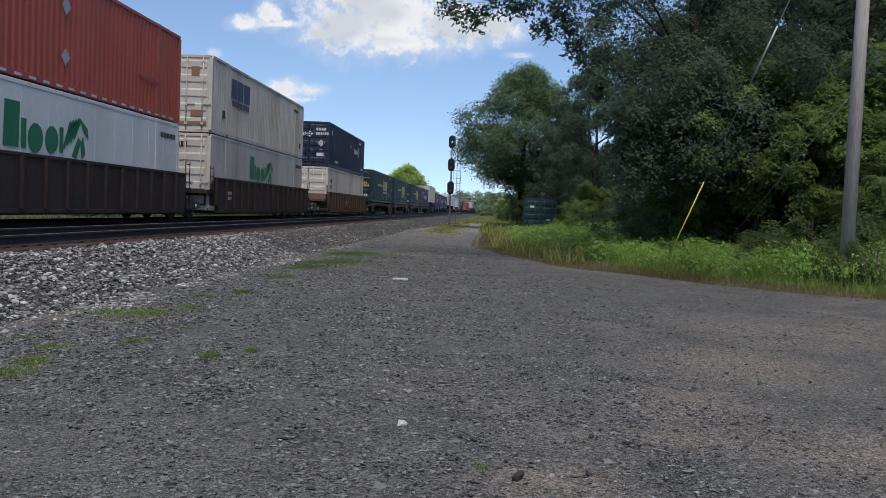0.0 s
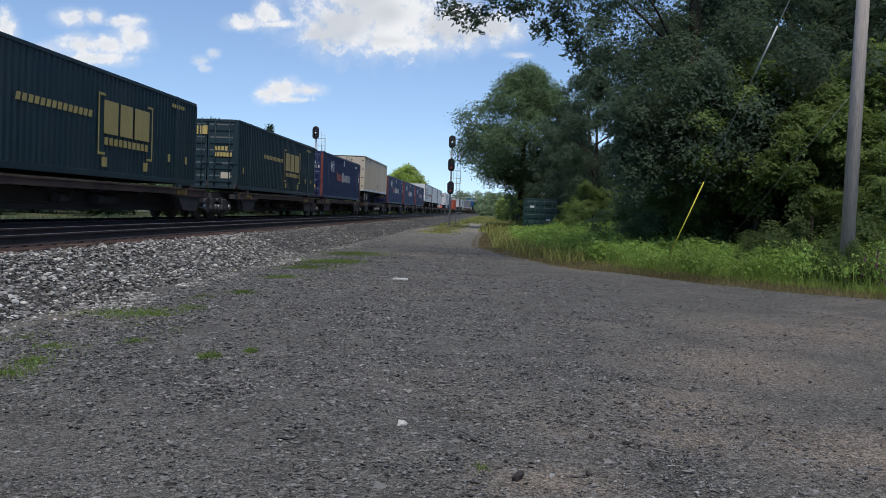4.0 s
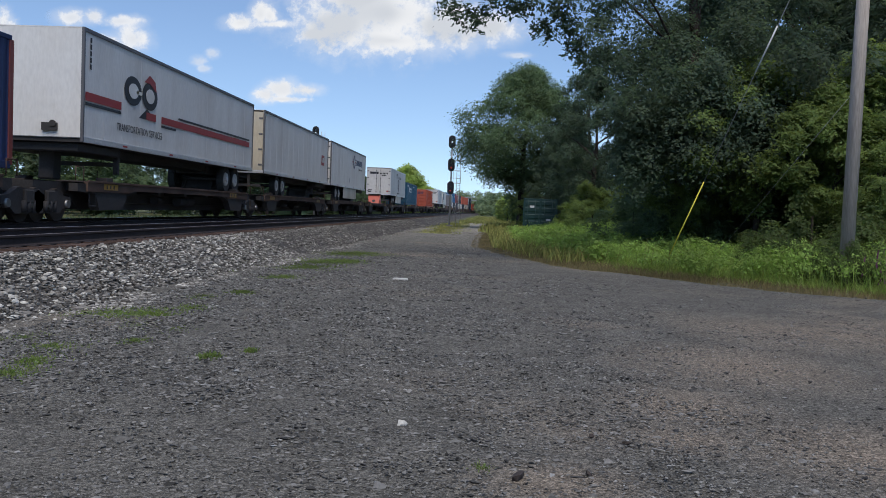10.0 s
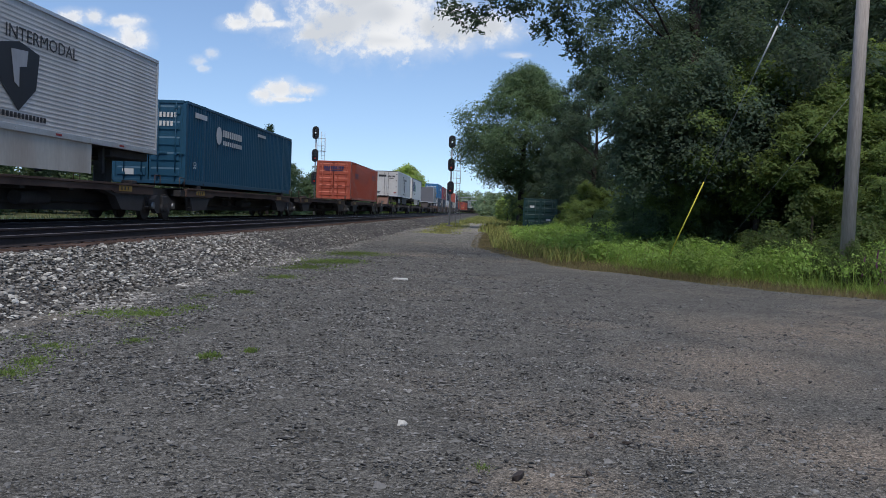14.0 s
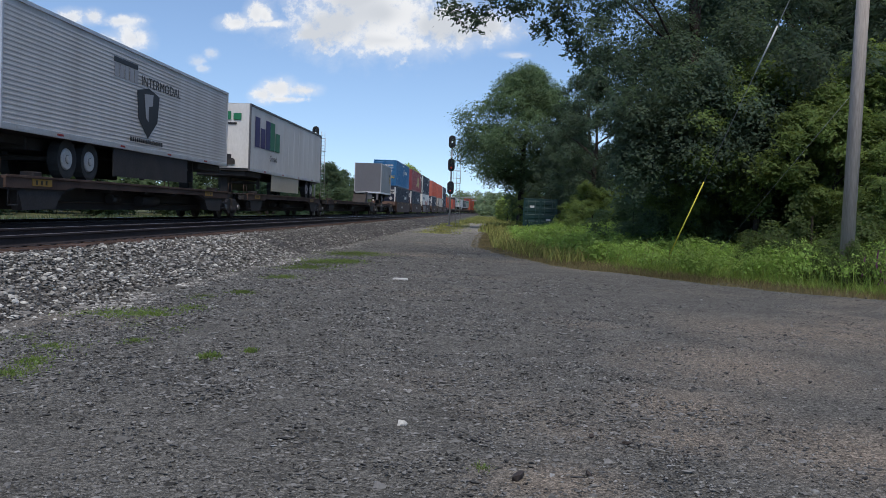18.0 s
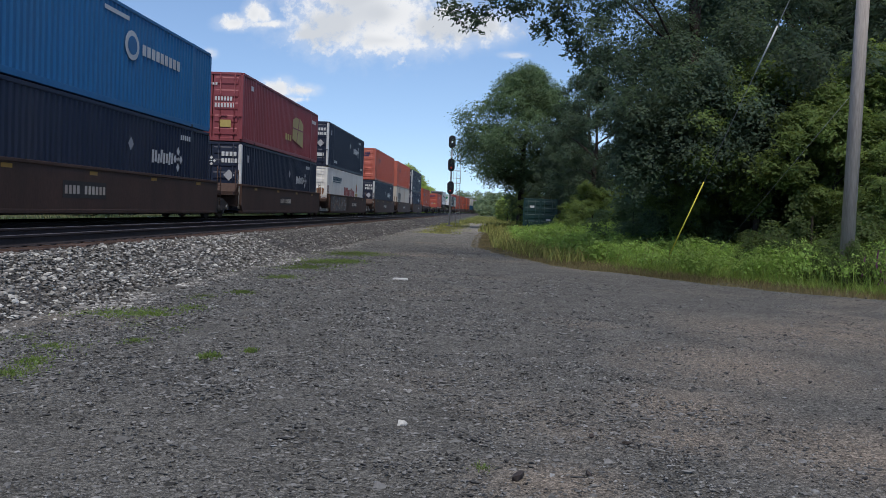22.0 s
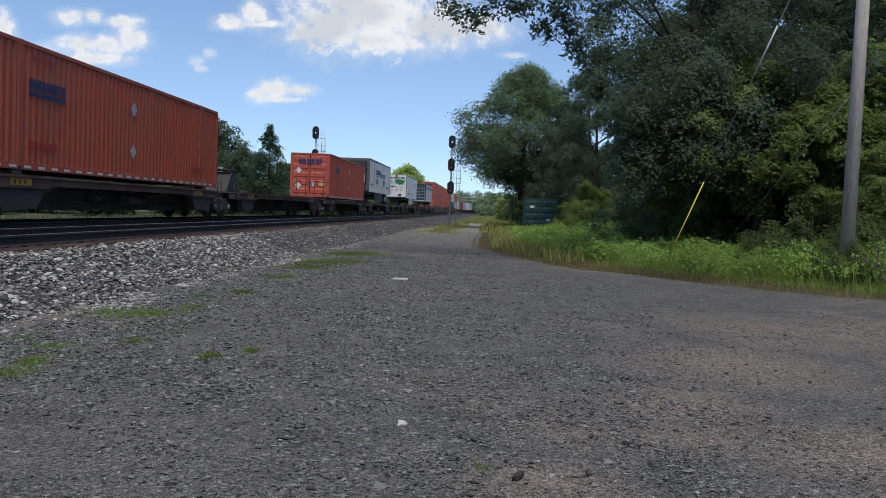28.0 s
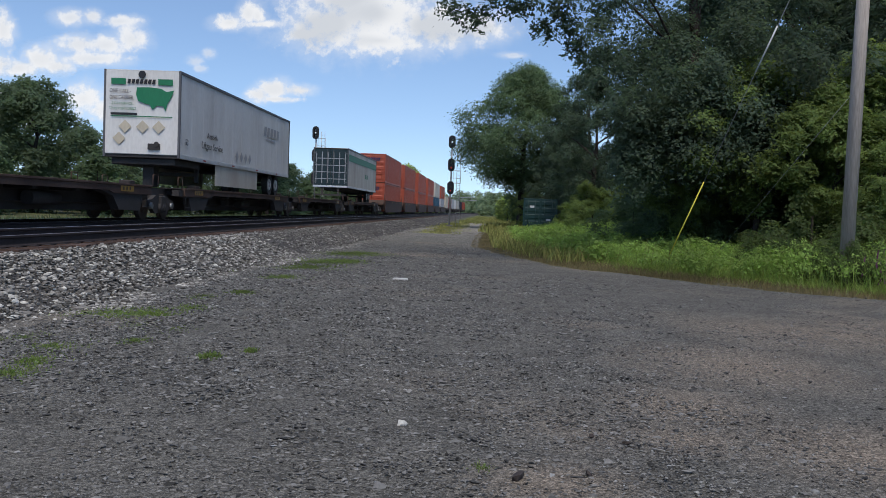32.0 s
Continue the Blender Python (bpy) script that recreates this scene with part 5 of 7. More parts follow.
def trailer(S, label, L=16.15, side="flat", mat=None, nose=False, marks=(), skirt=True, top=4.97, low=2.05, trim=None, reefer=False, end_mat=None, wheels_near=None, doors=True):
    """A road trailer on a rail car. nose: its front looks at the near end."""
    mat = mat or M_WHITE
    W, H = 2.59, top - low
    c = thing("semi_trailer", label, "trailer", "trailers on the train")
    sk = {"flat": panelled, "slat": slatted, "corr": corrugated}[side]
    for s in (1, -1):
        at = pose(W / 2 - 0.015, 0, 0) if s == 1 else pose(-W / 2 + 0.015, 0, 0, 0, 0, 180)
        panel = mesh_part("side_panel", "tside_" + side + str((L, round(H, 2))), lambda: sk(L - 0.12, 0.14, H - 0.08), mat, c, at=at)
        if side == "flat":
            seams(panel, L - 0.12, 0.14, H - 0.08)
        elif side == "slat":
            slats(panel, L - 0.12, 0.14, H - 0.08)
        mesh_part("bottom_rail", "tbr" + str(L), lambda: boxm(-0.03, 0.03, -L / 2, L / 2, 0.0, 0.15, 0.008), M_ALU, c, at=pose(s * (W / 2 - 0.012), 0, 0))
        mesh_part("top_rail", "ttr" + str((L, round(H, 2))), lambda: boxm(-0.03, 0.03, -L / 2, L / 2, H - 0.10, H, 0.008), trim or M_TRIM, c, at=pose(s * (W / 2 - 0.012), 0, 0))
        n = 9 if L > 13 else 5
        for k in range(n):
            mesh_part("marker", "marker", lambda: boxm(0, 0.005, -0.15, 0.15, 0.05, 0.10), M_REDLET if k % 2 else M_WHITELET, c, at=pose(s * (W / 2 + 0.018) - (0.005 if s < 0 else 0), -L / 2 + 0.8 + k * (L - 1.6) / (n - 1), 0))
    mesh_part("roof", "troof" + str((L, round(H, 2))), lambda: boxm(-W / 2 + 0.02, W / 2 - 0.02, -L / 2, L / 2, H - 0.03, H - 0.004), mat, c)
    mesh_part("floor", "tfloor" + str(L), lambda: boxm(-W / 2 + 0.05, W / 2 - 0.05, -L / 2 + 0.05, L / 2 - 0.05, 0.0, 0.12), M_FRAME, c)
    em = end_mat or mat
    y_n = -L / 2
    if nose or not doors:
        mesh_part("front_wall", "front_wall" + str(round(H, 2)), lambda: boxm(-W / 2 + 0.02, W / 2 - 0.02, 0, 0.05, 0.1, H - 0.02, 0.02), em, c, at=pose(0, y_n, 0))
        if nose:
            def box_line():
                bm = bmesh.new()
                box(bm, -0.2, 0.2, -0.07, 0.0, 0.22, 0.42)
                tube(bm, (0.1, -0.09, 0.4), (0.1, -0.07, 0.4), 0.09, seg=10)
                return bm
            mesh_part("air_line_box", "air_line_box", box_line, M_FRAME, c, at=pose(0.45, y_n, 0.05))
        else:
            mesh_part("rear_frame", "rear_sill", lambda: boxm(-W / 2, W / 2, -0.04, 0.10, 0.0, 0.16, 0.01), M_ALU, c, at=pose(0, y_n, 0))
            mesh_part("tail_panel", "tail_panel", lambda: boxm(-0.55, 0.55, -0.03, 0.05, -0.6, -0.02, 0.02), M_TRIM, c, at=pose(-0.1, y_n + 0.1, 0))
            for x in (-1.0, 0.95):
                mesh_part("bumper_post", "bumper_post", lambda: boxm(-0.1, 0.1, -0.05, 0.05, -0.62, 0.0, 0.02), M_ROLLDOOR, c, at=pose(x, y_n + 0.08, 0))
    else:
        for sx in (0, 1):
            leaf = mesh_part("door", "tdoor" + str(round(H, 2)), lambda: boxm(0.01, W / 2 - 0.06, -0.03, 0.03, 0.14, H - 0.1, 0.01), em, c, at=pose(-W / 2 + 0.05 + sx * (W / 2 - 0.05), y_n, 0))
            def rod2():
                bm = tubem((0, -0.055, 0.1), (0, -0.055, H - 0.06), 0.018, seg=6)
                for z in (0.3, 0.9, 1.7, H - 0.4):
                    box(bm, -0.05, 0.05, -0.07, -0.03, z, z + 0.08)
                return bm
            mesh_part("lock_rod", "trod" + str(round(H, 2)), rod2, M_TRIM, leaf, at=pose((W / 2 - 0.3) if sx == 0 else 0.2, 0, 0))
            for z in (0.4, 1.1, 1.8, H - 0.4):
                mesh_part("hinge", "hinge", lambda: boxm(-0.09, 0.09, -0.045, -0.028, -0.04, 0.04), M_TRIM, leaf, at=pose(0.1 if sx == 0 else W / 2 - 0.16, 0, z))
        mesh_part("rear_frame", "rear_frame" + str(round(H, 2)), lambda: boxm(-W / 2, W / 2, -0.04, 0.10, 0.0, 0.14, 0.01), M_ALU, c, at=pose(0, y_n, 0))
        def bumper():
            bm = bmesh.new()
            box(bm, -1.15, 1.15, -0.05, 0.06, -0.62, -0.5)
            for x in (-0.6, 0.6):
                box(bm, x - 0.06, x + 0.06, -0.03, 0.05, -0.5, 0.02)
            return bm
        mesh_part("bumper", "bumper", bumper, M_FRAME, c, at=pose(0, y_n + 0.05, 0))
    mesh_part("end_wall", "front_wall" + str(round(H, 2)), lambda: boxm(-W / 2 + 0.02, W / 2 - 0.02, 0, 0.05, 0.1, H - 0.02, 0.02), em, c, at=pose(0, L / 2 - 0.05, 0))
    for sx in (1, -1):
        for y in (y_n + 0.03, L / 2 - 0.03):
            mesh_part("corner_post", "tpost" + str(round(H, 2)), lambda: boxm(-0.04, 0.04, -0.04, 0.04, 0.0, H, 0.012), trim or M_TRIM, c, at=pose(sx * (W / 2 - 0.02), y, 0))
    # running gear at the rear, legs and plate at the front
    rear = 1 if nose else -1
    deck = 1.08 - low
    wy = wheels_near if wheels_near is not None else rear * (L / 2 - 1.9)
    for k in ((0, 1.25) if L > 10 else (0.6,)):
        for sx in (1, -1):
            road_wheel(c, sx * 0.98, wy - rear * k, deck + 0.5)
        mesh_part("axle", "taxle", lambda: tubem((-1.0, 0, 0), (1.0, 0, 0), 0.07, seg=8), M_FRAME, c, at=pose(0, wy - rear * k, deck + 0.5))
    mesh_part("slider_frame", "slider", lambda: boxm(-0.6, 0.6, -1.6, 1.6, -0.32, 0.0, 0.02), M_FRAME, c, at=pose(0, wy - rear * 0.6, 0))
    for sx in (1, -1):
        mesh_part("landing_leg", "leg" + str(low), lambda: boxm(-0.07, 0.07, -0.07, 0.07, deck + 0.25, 0.0, 0.01), M_FRAME, c, at=pose(sx * 0.9, -rear * (L / 2 - 3.0), 0))
        if skirt:
            mesh_part("side_skirt", "skirt", lambda: boxm(-0.015, 0.015, -3.0, 3.0, -0.78, 0.0), skirt if isinstance(skirt, bpy.types.Material) else M_OFFWHITE, c, at=pose(sx * 1.24, wy - rear * (7.1 if nose else 5.4), 0))
    mesh_part("underframe", "underframe" + str(L), lambda: boxm(-0.55, 0.55, -L / 2 + 0.4, L / 2 - 0.4, -0.22, 0.0, 0.01), M_FRAME, c)
    mesh_part("coupler_plate", "coupler_plate", lambda: boxm(-1.1, 1.1, -1.3, 1.3, -0.24, -0.001, 0.03), M_FRAME, c, at=pose(0, -rear * (L / 2 - 1.5), 0))
    mesh_part("leg_brace", "leg_brace", lambda: boxm(-0.95, 0.95, -0.05, 0.05, -0.5, -0.38, 0.01), M_FRAME, c, at=pose(0, -rear * (L / 2 - 3.0), 0))
    mesh_part("hitch_stand", "tstand", lambda: boxm(-0.2, 0.2, -0.25, 0.25, deck, 0.0, 0.05), M_FRAME, c, at=pose(0, -rear * (L / 2 - 0.9), 0))
    if reefer:
        u = mesh_part("cooling_unit", "cooling_unit", lambda: boxm(-1.05, 1.05, -0.42, 0, 0.75, 2.75, 0.10), M_FRAME, c, "dark cooling unit with pale grille", at=pose(0, y_n - 0.001, 0))
        mesh_part("grille", "grille", lambda: boxm(0.0, 0.95, -0.45, -0.42, 0.78, 1.5), M_OFFWHITE, u)
        for k in range(6):
            mesh_part("slat", "grille_slat", lambda: boxm(0.5, 0.9, -0.47, -0.45, 0, 0.05), M_FRAME, u, at=pose(0, 0, 0.85 + 0.1 * k))
    for mk in marks:
        mk(c, W, L, H)
    MOVERS.append((c, S + L / 2, RAIL_Z + low))
    return c


# ---- painted marks ----
def layer(name):
    """Shapes painted over other shapes lie a little further out."""
    return 0.010 if any(k in name for k in ("inset", "gap", "star", "cap", "line", "shield_bar")) else 0.0


def on_side(polys, mat, name="painted_mark"):
    return lambda c, W, L, H: shapes(c, name, mat, "side", W / 2 + 0.006 + layer(name), polys(L, H))


def on_end(polys, mat, name="painted_mark"):
    return lambda c, W, L, H: shapes(c, name, mat, "end", L / 2 + (0.036 if c.name.startswith("semi") else 0.008) + layer(name), polys(L, H))


def say(text, size, mat, face, u, v, width=0.0):
    return lambda c, W, L, H: words(c, text, size, mat, face, (W if face == "side" else L) / 2 + (0.047 if c.name.startswith("semi") and face == "end" else 0.016), u, v, width)


def diamond(u, v, r):
    return [(u - r, v), (u, v - r), (u + r, v), (u, v + r)]


def knot(u, v, r):
    """Four leaves round a small square."""
    return [diamond(u, v + r, r * 0.55), diamond(u, v - r, r * 0.55), diamond(u + r, v, r * 0.55), diamond(u - r, v, r * 0.55), diamond(u, v, r * 0.3)]


def nums(u, v, n, h=0.17, pitch=0.13):
    """A row of small upright bars in place of characters."""
    return [rect(u + pitch * i, v, pitch * 0.62, h) for i in range(n)]


def tape(L, H):
    return [rect(-L / 2 + 0.3 + 0.62 * i, 0.06, 0.30, 0.06) for i in range(int((L - 0.6) / 0.62))]


# navy box: a pale mark with a knot, stencils, end number bars
NAVY_MARKS = (on_side(lambda L, H: [rect(2.5 + 0.235 * i, 1.5 + 0.04 * (i % 2), 0.15, 0.40 - 0.05 * (i % 3), 0.03) for i in range(8)], M_WHITELET), on_side(lambda L, H: knot(4.78, 1.72, 0.27), M_WHITELET, "knot_emblem"),
              on_side(lambda L, H: [rect(-5.8 + 0.2 * i, 0.36, 0.14, 0.17) for i in range(6)] + [rect(5.0 + 0.2 * i, 2.4, 0.13, 0.16) for i in range(5)] + [rect(6.3 + 0.2 * i, 0.4, 0.13, 0.16) for i in range(5)], M_WHITELET, "stencil"),
              on_side(lambda L, H: [diamond(0.9, 1.95, 0.2)], M_GREY, "placard"), on_side(lambda L, H: [rect(-7.2, 2.1, 0.28, 0.3)], M_GREY, "length_mark"),
              on_end(lambda L, H: blocks(-1.1, 1.95, [0.2, 0.26, 0.22, 0.22], 0.24, 0.04) + knot(0.02, 2.08, 0.13), M_WHITELET), on_end(lambda L, H: [rect(0.45 + 0.17 * i, 2.3, 0.12, 0.18) for i in range(4)] + [rect(0.45 + 0.14 * i, 2.02, 0.10, 0.18) for i in range(6)], M_WHITELET, "number"),
              on_end(lambda L, H: [rect(0.5, 0.65, 0.5, 0.22)], M_WHITELET, "label"), on_end(lambda L, H: [diamond(0.78, 1.5, 0.24)], M_GREY, "placard"))
ORANGE_MARKS = (on_side(lambda L, H: [rect(-5.75 + 0.19 * i, 1.85, 0.15, 0.24) for i in range(9)] + [rect(-5.75, 1.70, 1.68, 0.10)], M_BLUELET),
                on_side(lambda L, H: [diamond(0.1, 2.05, 0.22), diamond(0.1, 0.83, 0.22)], M_GREY, "placard"), on_side(tape, M_WHITELET, "reflective_tape"),
                on_end(lambda L, H: [rect(-0.75 + 0.17 * i, 2.28, 0.13, 0.22, 0.03) for i in range(9)] + [rect(-0.70, 2.14, 1.4, 0.08)], M_BLUELET),
                on_side(lambda L, H: [rect(-5.7 + 0.22 * i, 0.5, 0.15, 0.18) for i in range(6)] + [rect(5.3 + 0.2 * i, 0.5, 0.13, 0.15) for i in range(5)] + [rect(-5.6 + 0.2 * i, 2.5, 0.13, 0.1) for i in range(5)], M_REDLET, "stencil"),
                on_end(lambda L, H: [diamond(-0.75, 1.75, 0.22), diamond(-0.75, 0.75, 0.22)], M_WHITELET, "placard"),
                on_end(lambda L, H: [rect(0.6, 0.75, 0.4, 0.2)], M_YELLOWLET, "caution_label"), on_end(lambda L, H: [rect(0.15, 0.7, 0.22, 0.3)], M_GREY, "document_box"))
STREAK_MARKS = (on_side(lambda L, H: [rect(-2.9, 1.22, 0.40, 0.62)] + [rect(-2.42 + 0.43 * i, 1.22, 0.34, 0.48) for i in range(4)], M_REDLET),
                on_side(lambda L, H: [rect(-0.68, 1.15, 0.46, 0.72)] + [rect(-0.15 + 0.40 * i, 1.22, 0.21, 0.5) for i in range(8)], M_WHITELET),
                on_side(lambda L, H: [rect(-4.75 + 0.06 * (i % 3), 1.76 + 0.095 * i, 0.72 - 0.06 * (i % 4), 0.05) for i in range(8)], M_WHITELET, "emblem_line"), on_side(lambda L, H: [diamond(-5.0, 2.12, 0.38)], M_WHITELET, "emblem"),
                on_side(lambda L, H: [rect(-0.2, 2.34, 0.46, 0.38), rect(7.0, 1.4, 0.36, 0.4)], M_WHITELET, "label"), on_side(lambda L, H: [rect(5.2 + 0.22 * i, 2.45, 0.14, 0.14) for i in range(5)], M_WHITELET, "stencil"),
                say("53", 0.44, M_WHITELET, "side", 6.95, 1.9), on_end(lambda L, H: [diamond(-0.75, 2.15, 0.22)], M_WHITELET, "emblem"), on_end(lambda L, H: nums(0.35, 2.1, 4) + nums(0.35, 1.85, 6), M_WHITELET), on_end(lambda L, H: [rect(0.45, 0.6, 0.4, 0.2)], M_YELLOWLET, "label"))
LINE_MARKS = (on_side(lambda L, H: [rect(0.2, 0.62, 0.07, 1.65), rect(3.9, 0.62, 0.07, 1.65), rect(0.28, 2.2, 0.36, 0.07), rect(3.54, 2.2, 0.35, 0.07), rect(0.28, 0.62, 0.36, 0.07), rect(3.54, 0.62, 0.35, 0.07)], M_YELLOWLET, "bracket"),
              on_side(lambda L, H: [rect(0.55, 1.2, 0.9, 0.9), rect(1.6, 1.2, 0.85, 0.9), rect(2.6, 1.2, 1.1, 0.9)], M_YELLOWLET),
              on_side(lambda L, H: [rect(0.6 + 0.31 * i, 0.9, 0.22, 0.2) for i in range(10)], M_YELLOWLET, "lettering"), on_side(lambda L, H: [rect(0.45, 0.3, 0.32, 0.26), rect(3.3, 0.3, 0.32, 0.26)], M_YELLOWLET, "label"),
              on_side(lambda L, H: [rect(-3.9 + 0.27 * i, 1.55, 0.19, 0.18, 0.05) for i in range(14)], M_YELLOWLET, "lettering"),
              on_side(lambda L, H: [rect(5.6 + 0.2 * i, 2.5, 0.13, 0.12) for i in range(6)] + [rect(-7.3, 0.7, 0.2, 0.25), rect(6.9, 0.7, 0.2, 0.25), rect(5.3, 0.7, 0.2, 0.25)], M_YELLOWLET, "stencil"),
              on_end(lambda L, H: [rect(-1.0, 2.25, 0.28, 0.36), rect(-0.66, 2.25, 0.28, 0.36), rect(-0.32, 2.25, 0.32, 0.36)], M_YELLOWLET), on_end(lambda L, H: [rect(0.3 + 0.15 * i, 1.6, 0.11, 0.17) for i in range(4)] + [rect(0.3 + 0.13 * i, 1.35, 0.10, 0.17) for i in range(6)], M_YELLOWLET, "number"), on_end(lambda L, H: [rect(0.6, 0.45, 0.4, 0.25)], M_CREAM, "label"))
BIGCAT = (on_side(lambda L, H: [rect(-2.6, 1.4, 0.62, 1.0, 0.04), rect(-1.88, 1.4, 0.22, 0.66), disc(-1.25, 1.66, 0.34, 0.34), disc(-0.5, 1.68, 0.31, 0.33), rect(-0.12, 1.4, 0.18, 0.62)], M_GREEN),
          on_side(lambda L, H: [[(0.05 + 0.17 * i, 1.55 + 0.09 * i), (0.12 + 0.17 * i, 1.5 + 0.09 * i), (0.55 + 0.15 * i, 2.15 + 0.04 * i), (0.38 + 0.15 * i, 2.22 + 0.04 * i)] for i in range(4)] + [[(0.5, 1.35), (0.75, 1.3), (1.0, 1.75), (0.85, 1.85)], [(1.05, 1.3), (1.25, 1.45), (1.1, 1.9), (0.98, 1.7)], [(0.9, 2.35), (1.35, 2.1), (1.4, 1.85), (1.15, 2.0)]], M_GREEN, "emblem"),
          on_side(lambda L, H: [rect(6.4 + 0.13 * i, 2.35, 0.09, 0.15) for i in range(10)], M_BLACKLET, "stencil"), on_end(lambda L, H: [rect(-1.1 + 0.14 * i, 2.4, 0.10, 0.18) for i in range(11)], M_BLACKLET, "number"))


def big3(u, v, m):
    """Three bold marks over a row of small bars."""
    return (on_side(lambda L, H: [rect(u, v, 0.72, 0.75), rect(u + 0.86, v, 0.76, 0.75), rect(u + 1.76, v, 0.88, 0.75)], m), on_side(lambda L, H: [rect(u + 0.1 + 0.25 * i, v - 0.33, 0.18, 0.22) for i in range(10)], m, "lettering"))

# ---- the train, from its front to its rear ----
LAB_NAVY = "dark navy corrugated container with pale markings"
LAB_OR = "orange corrugated steel container with dark lettering bars"
LAB_BLUE = "blue corrugated container with orange and white lettering bars"
# first stacked cars
container(12.8, 3.21, M_REDORANGE, "corr", label="red-orange corrugated container stacked on a white one", marks=(on_side(lambda L, H: [diamond(0.1, 2.05, 0.22), diamond(0.1, 0.83, 0.22)], M_GREY, "placard"), on_side(tape, M_WHITELET, "reflective_tape"), on_side(lambda L, H: bars(4.6, 1.0, 1.6, 0.12, 1, 0.2), M_REDLET, "stencil")))
container(12.8, 0.30, M_WHITE, "flat", label="white smooth-sided container with green emblem in a well car", marks=BIGCAT)
container(32.3, 3.21, M_OFFWHITE, "corr", label="off-white corrugated container with blue block lettering on top", marks=big3(-5.6, 1.65, M_BLUELET) + (on_side(lambda L, H: bars(L / 2 - 2.4, 2.35, 1.0, 0.14, 1, 0.2) + [rect(-L / 2 + 1.3, 0.7, 0.35, 0.3), rect(L / 2 - 1.0, 0.5, 0.35, 0.3)], M_BLACKLET, "stencil"),
          on_end(lambda L, H: nums(-1.05, 1.85, 6, 0.2) + nums(-1.05, 1.5, 7, 0.2), M_BLACKLET), on_end(lambda L, H: [rect(0.5, 0.6, 0.4, 0.25), rect(0.5, 2.1, 0.3, 0.35), rect(-1.1, 0.3, 2.2, 0.12)], M_STAIN, "rust_patch")))
container(32.3, 0.30, M_OFFWHITE, "flat", label="white smooth-sided container with small green emblem in a well car", marks=BIGCAT)
container(56.4, 3.21, M_NAVY2, "corr", label=LAB_NAVY + " stacked on a white one", marks=NAVY_MARKS)
container(56.4, 0.30, M_OFFWHITE, "corr", label="dirty white corrugated container in a well car", marks=(on_side(lambda L, H: bars(-L / 2 + 1.0, 1.9, 0.5, 0.25, 2, 0.4), M_BLACKLET, "stencil"),))
well_car(11.0, 30.6, M_WELLRED, True, label="rusty red-brown ribbed well car", stencil=((-7.0, 0.5, 0.3),))
well_car(30.6, 51.6, M_WELLRED, True, True, label="rusty red-brown ribbed well car", stencil=((-7.2, 0.6, 0.32),))
well_car(53.6, 75.4, M_WELLORANGE, True, True, label="weathered brown ribbed well car with reporting stencil bars", stencil=((-1.5, 0.9, 0.25),))
# dark green boxes on skeleton cars
for S in (77.9, 96.9, 118.2):
    container(S, 1.19, M_GREENBLACK, "corr", label="dark green corrugated container with yellow block lettering", marks=LINE_MARKS)
# blue boxes
for S in (136.9, 173.1, 190.8, 208.4):
    container(S, 1.19, M_BLUE, "corr", post=M_POSTRED, label=LAB_BLUE, marks=STREAK_MARKS)
# cream box on a wheeled chassis
trailer(155.4, "cream ribbed container on a road chassis aboard a rail car", side="corr", mat=M_CREAM, marks=(on_side(lambda L, H: [diamond(0.6, 0.55, 0.28)] + bars(-L / 2 + 2.6, 2.5, 0.8, 0.12, 1, 0.2), M_BLACKLET, "stencil"), on_end(lambda L, H: [diamond(0.5, 1.1, 0.34)], M_BLACKLET, "placard"), on_end(lambda L, H: bars(-1.0, 1.2, 0.7, 0.16, 2, 0.3), M_BLACKLET)), skirt=False, trim=M_CREAM)
# white trailers
trailer(227.8, "white road trailer with red stripe and black emblem, front end first", nose=True, marks=(
    on_side(lambda L, H: [rect(-7.95, 1.08, 2.2, 0.22), rect(-2.7, 1.0, 10.2, 0.22)], M_REDLET, "stripe"),
    on_side(lambda L, H: [rect(-7.95, 0.96, 2.2, 0.08), rect(-2.7, 0.88, 1.3, 0.07), rect(-1.2, 1.27, 8.7, 0.07)], M_BLACKLET, "thin_stripe"),
    on_side(lambda L, H: [disc(-4.95, 1.72, 0.62, 0.42, 20), disc(-3.68, 1.72, 0.6, 0.42, 20), [(-4.5, 1.0), (-3.9, 1.32), (-3.6, 1.2), (-4.0, 1.0)]], M_BLACKLET, "emblem"),
    on_side(lambda L, H: [disc(-4.93, 1.72, 0.36, 0.22), disc(-3.68, 1.72, 0.34, 0.22), rect(-4.7, 1.66, 0.4, 0.1)], M_WHITE, "emblem_inset"),
    on_side(lambda L, H: [[(-4.15, 2.1), (-3.75, 2.35), (-3.3, 2.2), (-3.2, 1.9), (-3.7, 2.1)], rect(-3.95, 1.0, 0.75, 0.22)], M_REDLET, "emblem_cap"),
    say("TRANSPORTATION SERVICES", 0.30, M_BLACKLET, "side", -6.05, 0.50, 3.4), on_end(lambda L, H: [rect(-1.0, 2.3, 0.35, 0.35)], M_WHITELET, "label_sheet"),
    on_end(lambda L, H: [disc(-0.9, 2.4, 0.11)], M_BLACKLET, "marker_disc"), on_side(lambda L, H: [rect(-L / 2 + 0.35, 1.9 + 0.17 * i, 0.09, 0.13) for i in range(5)], M_BLACKLET, "stencil")), skirt=False)
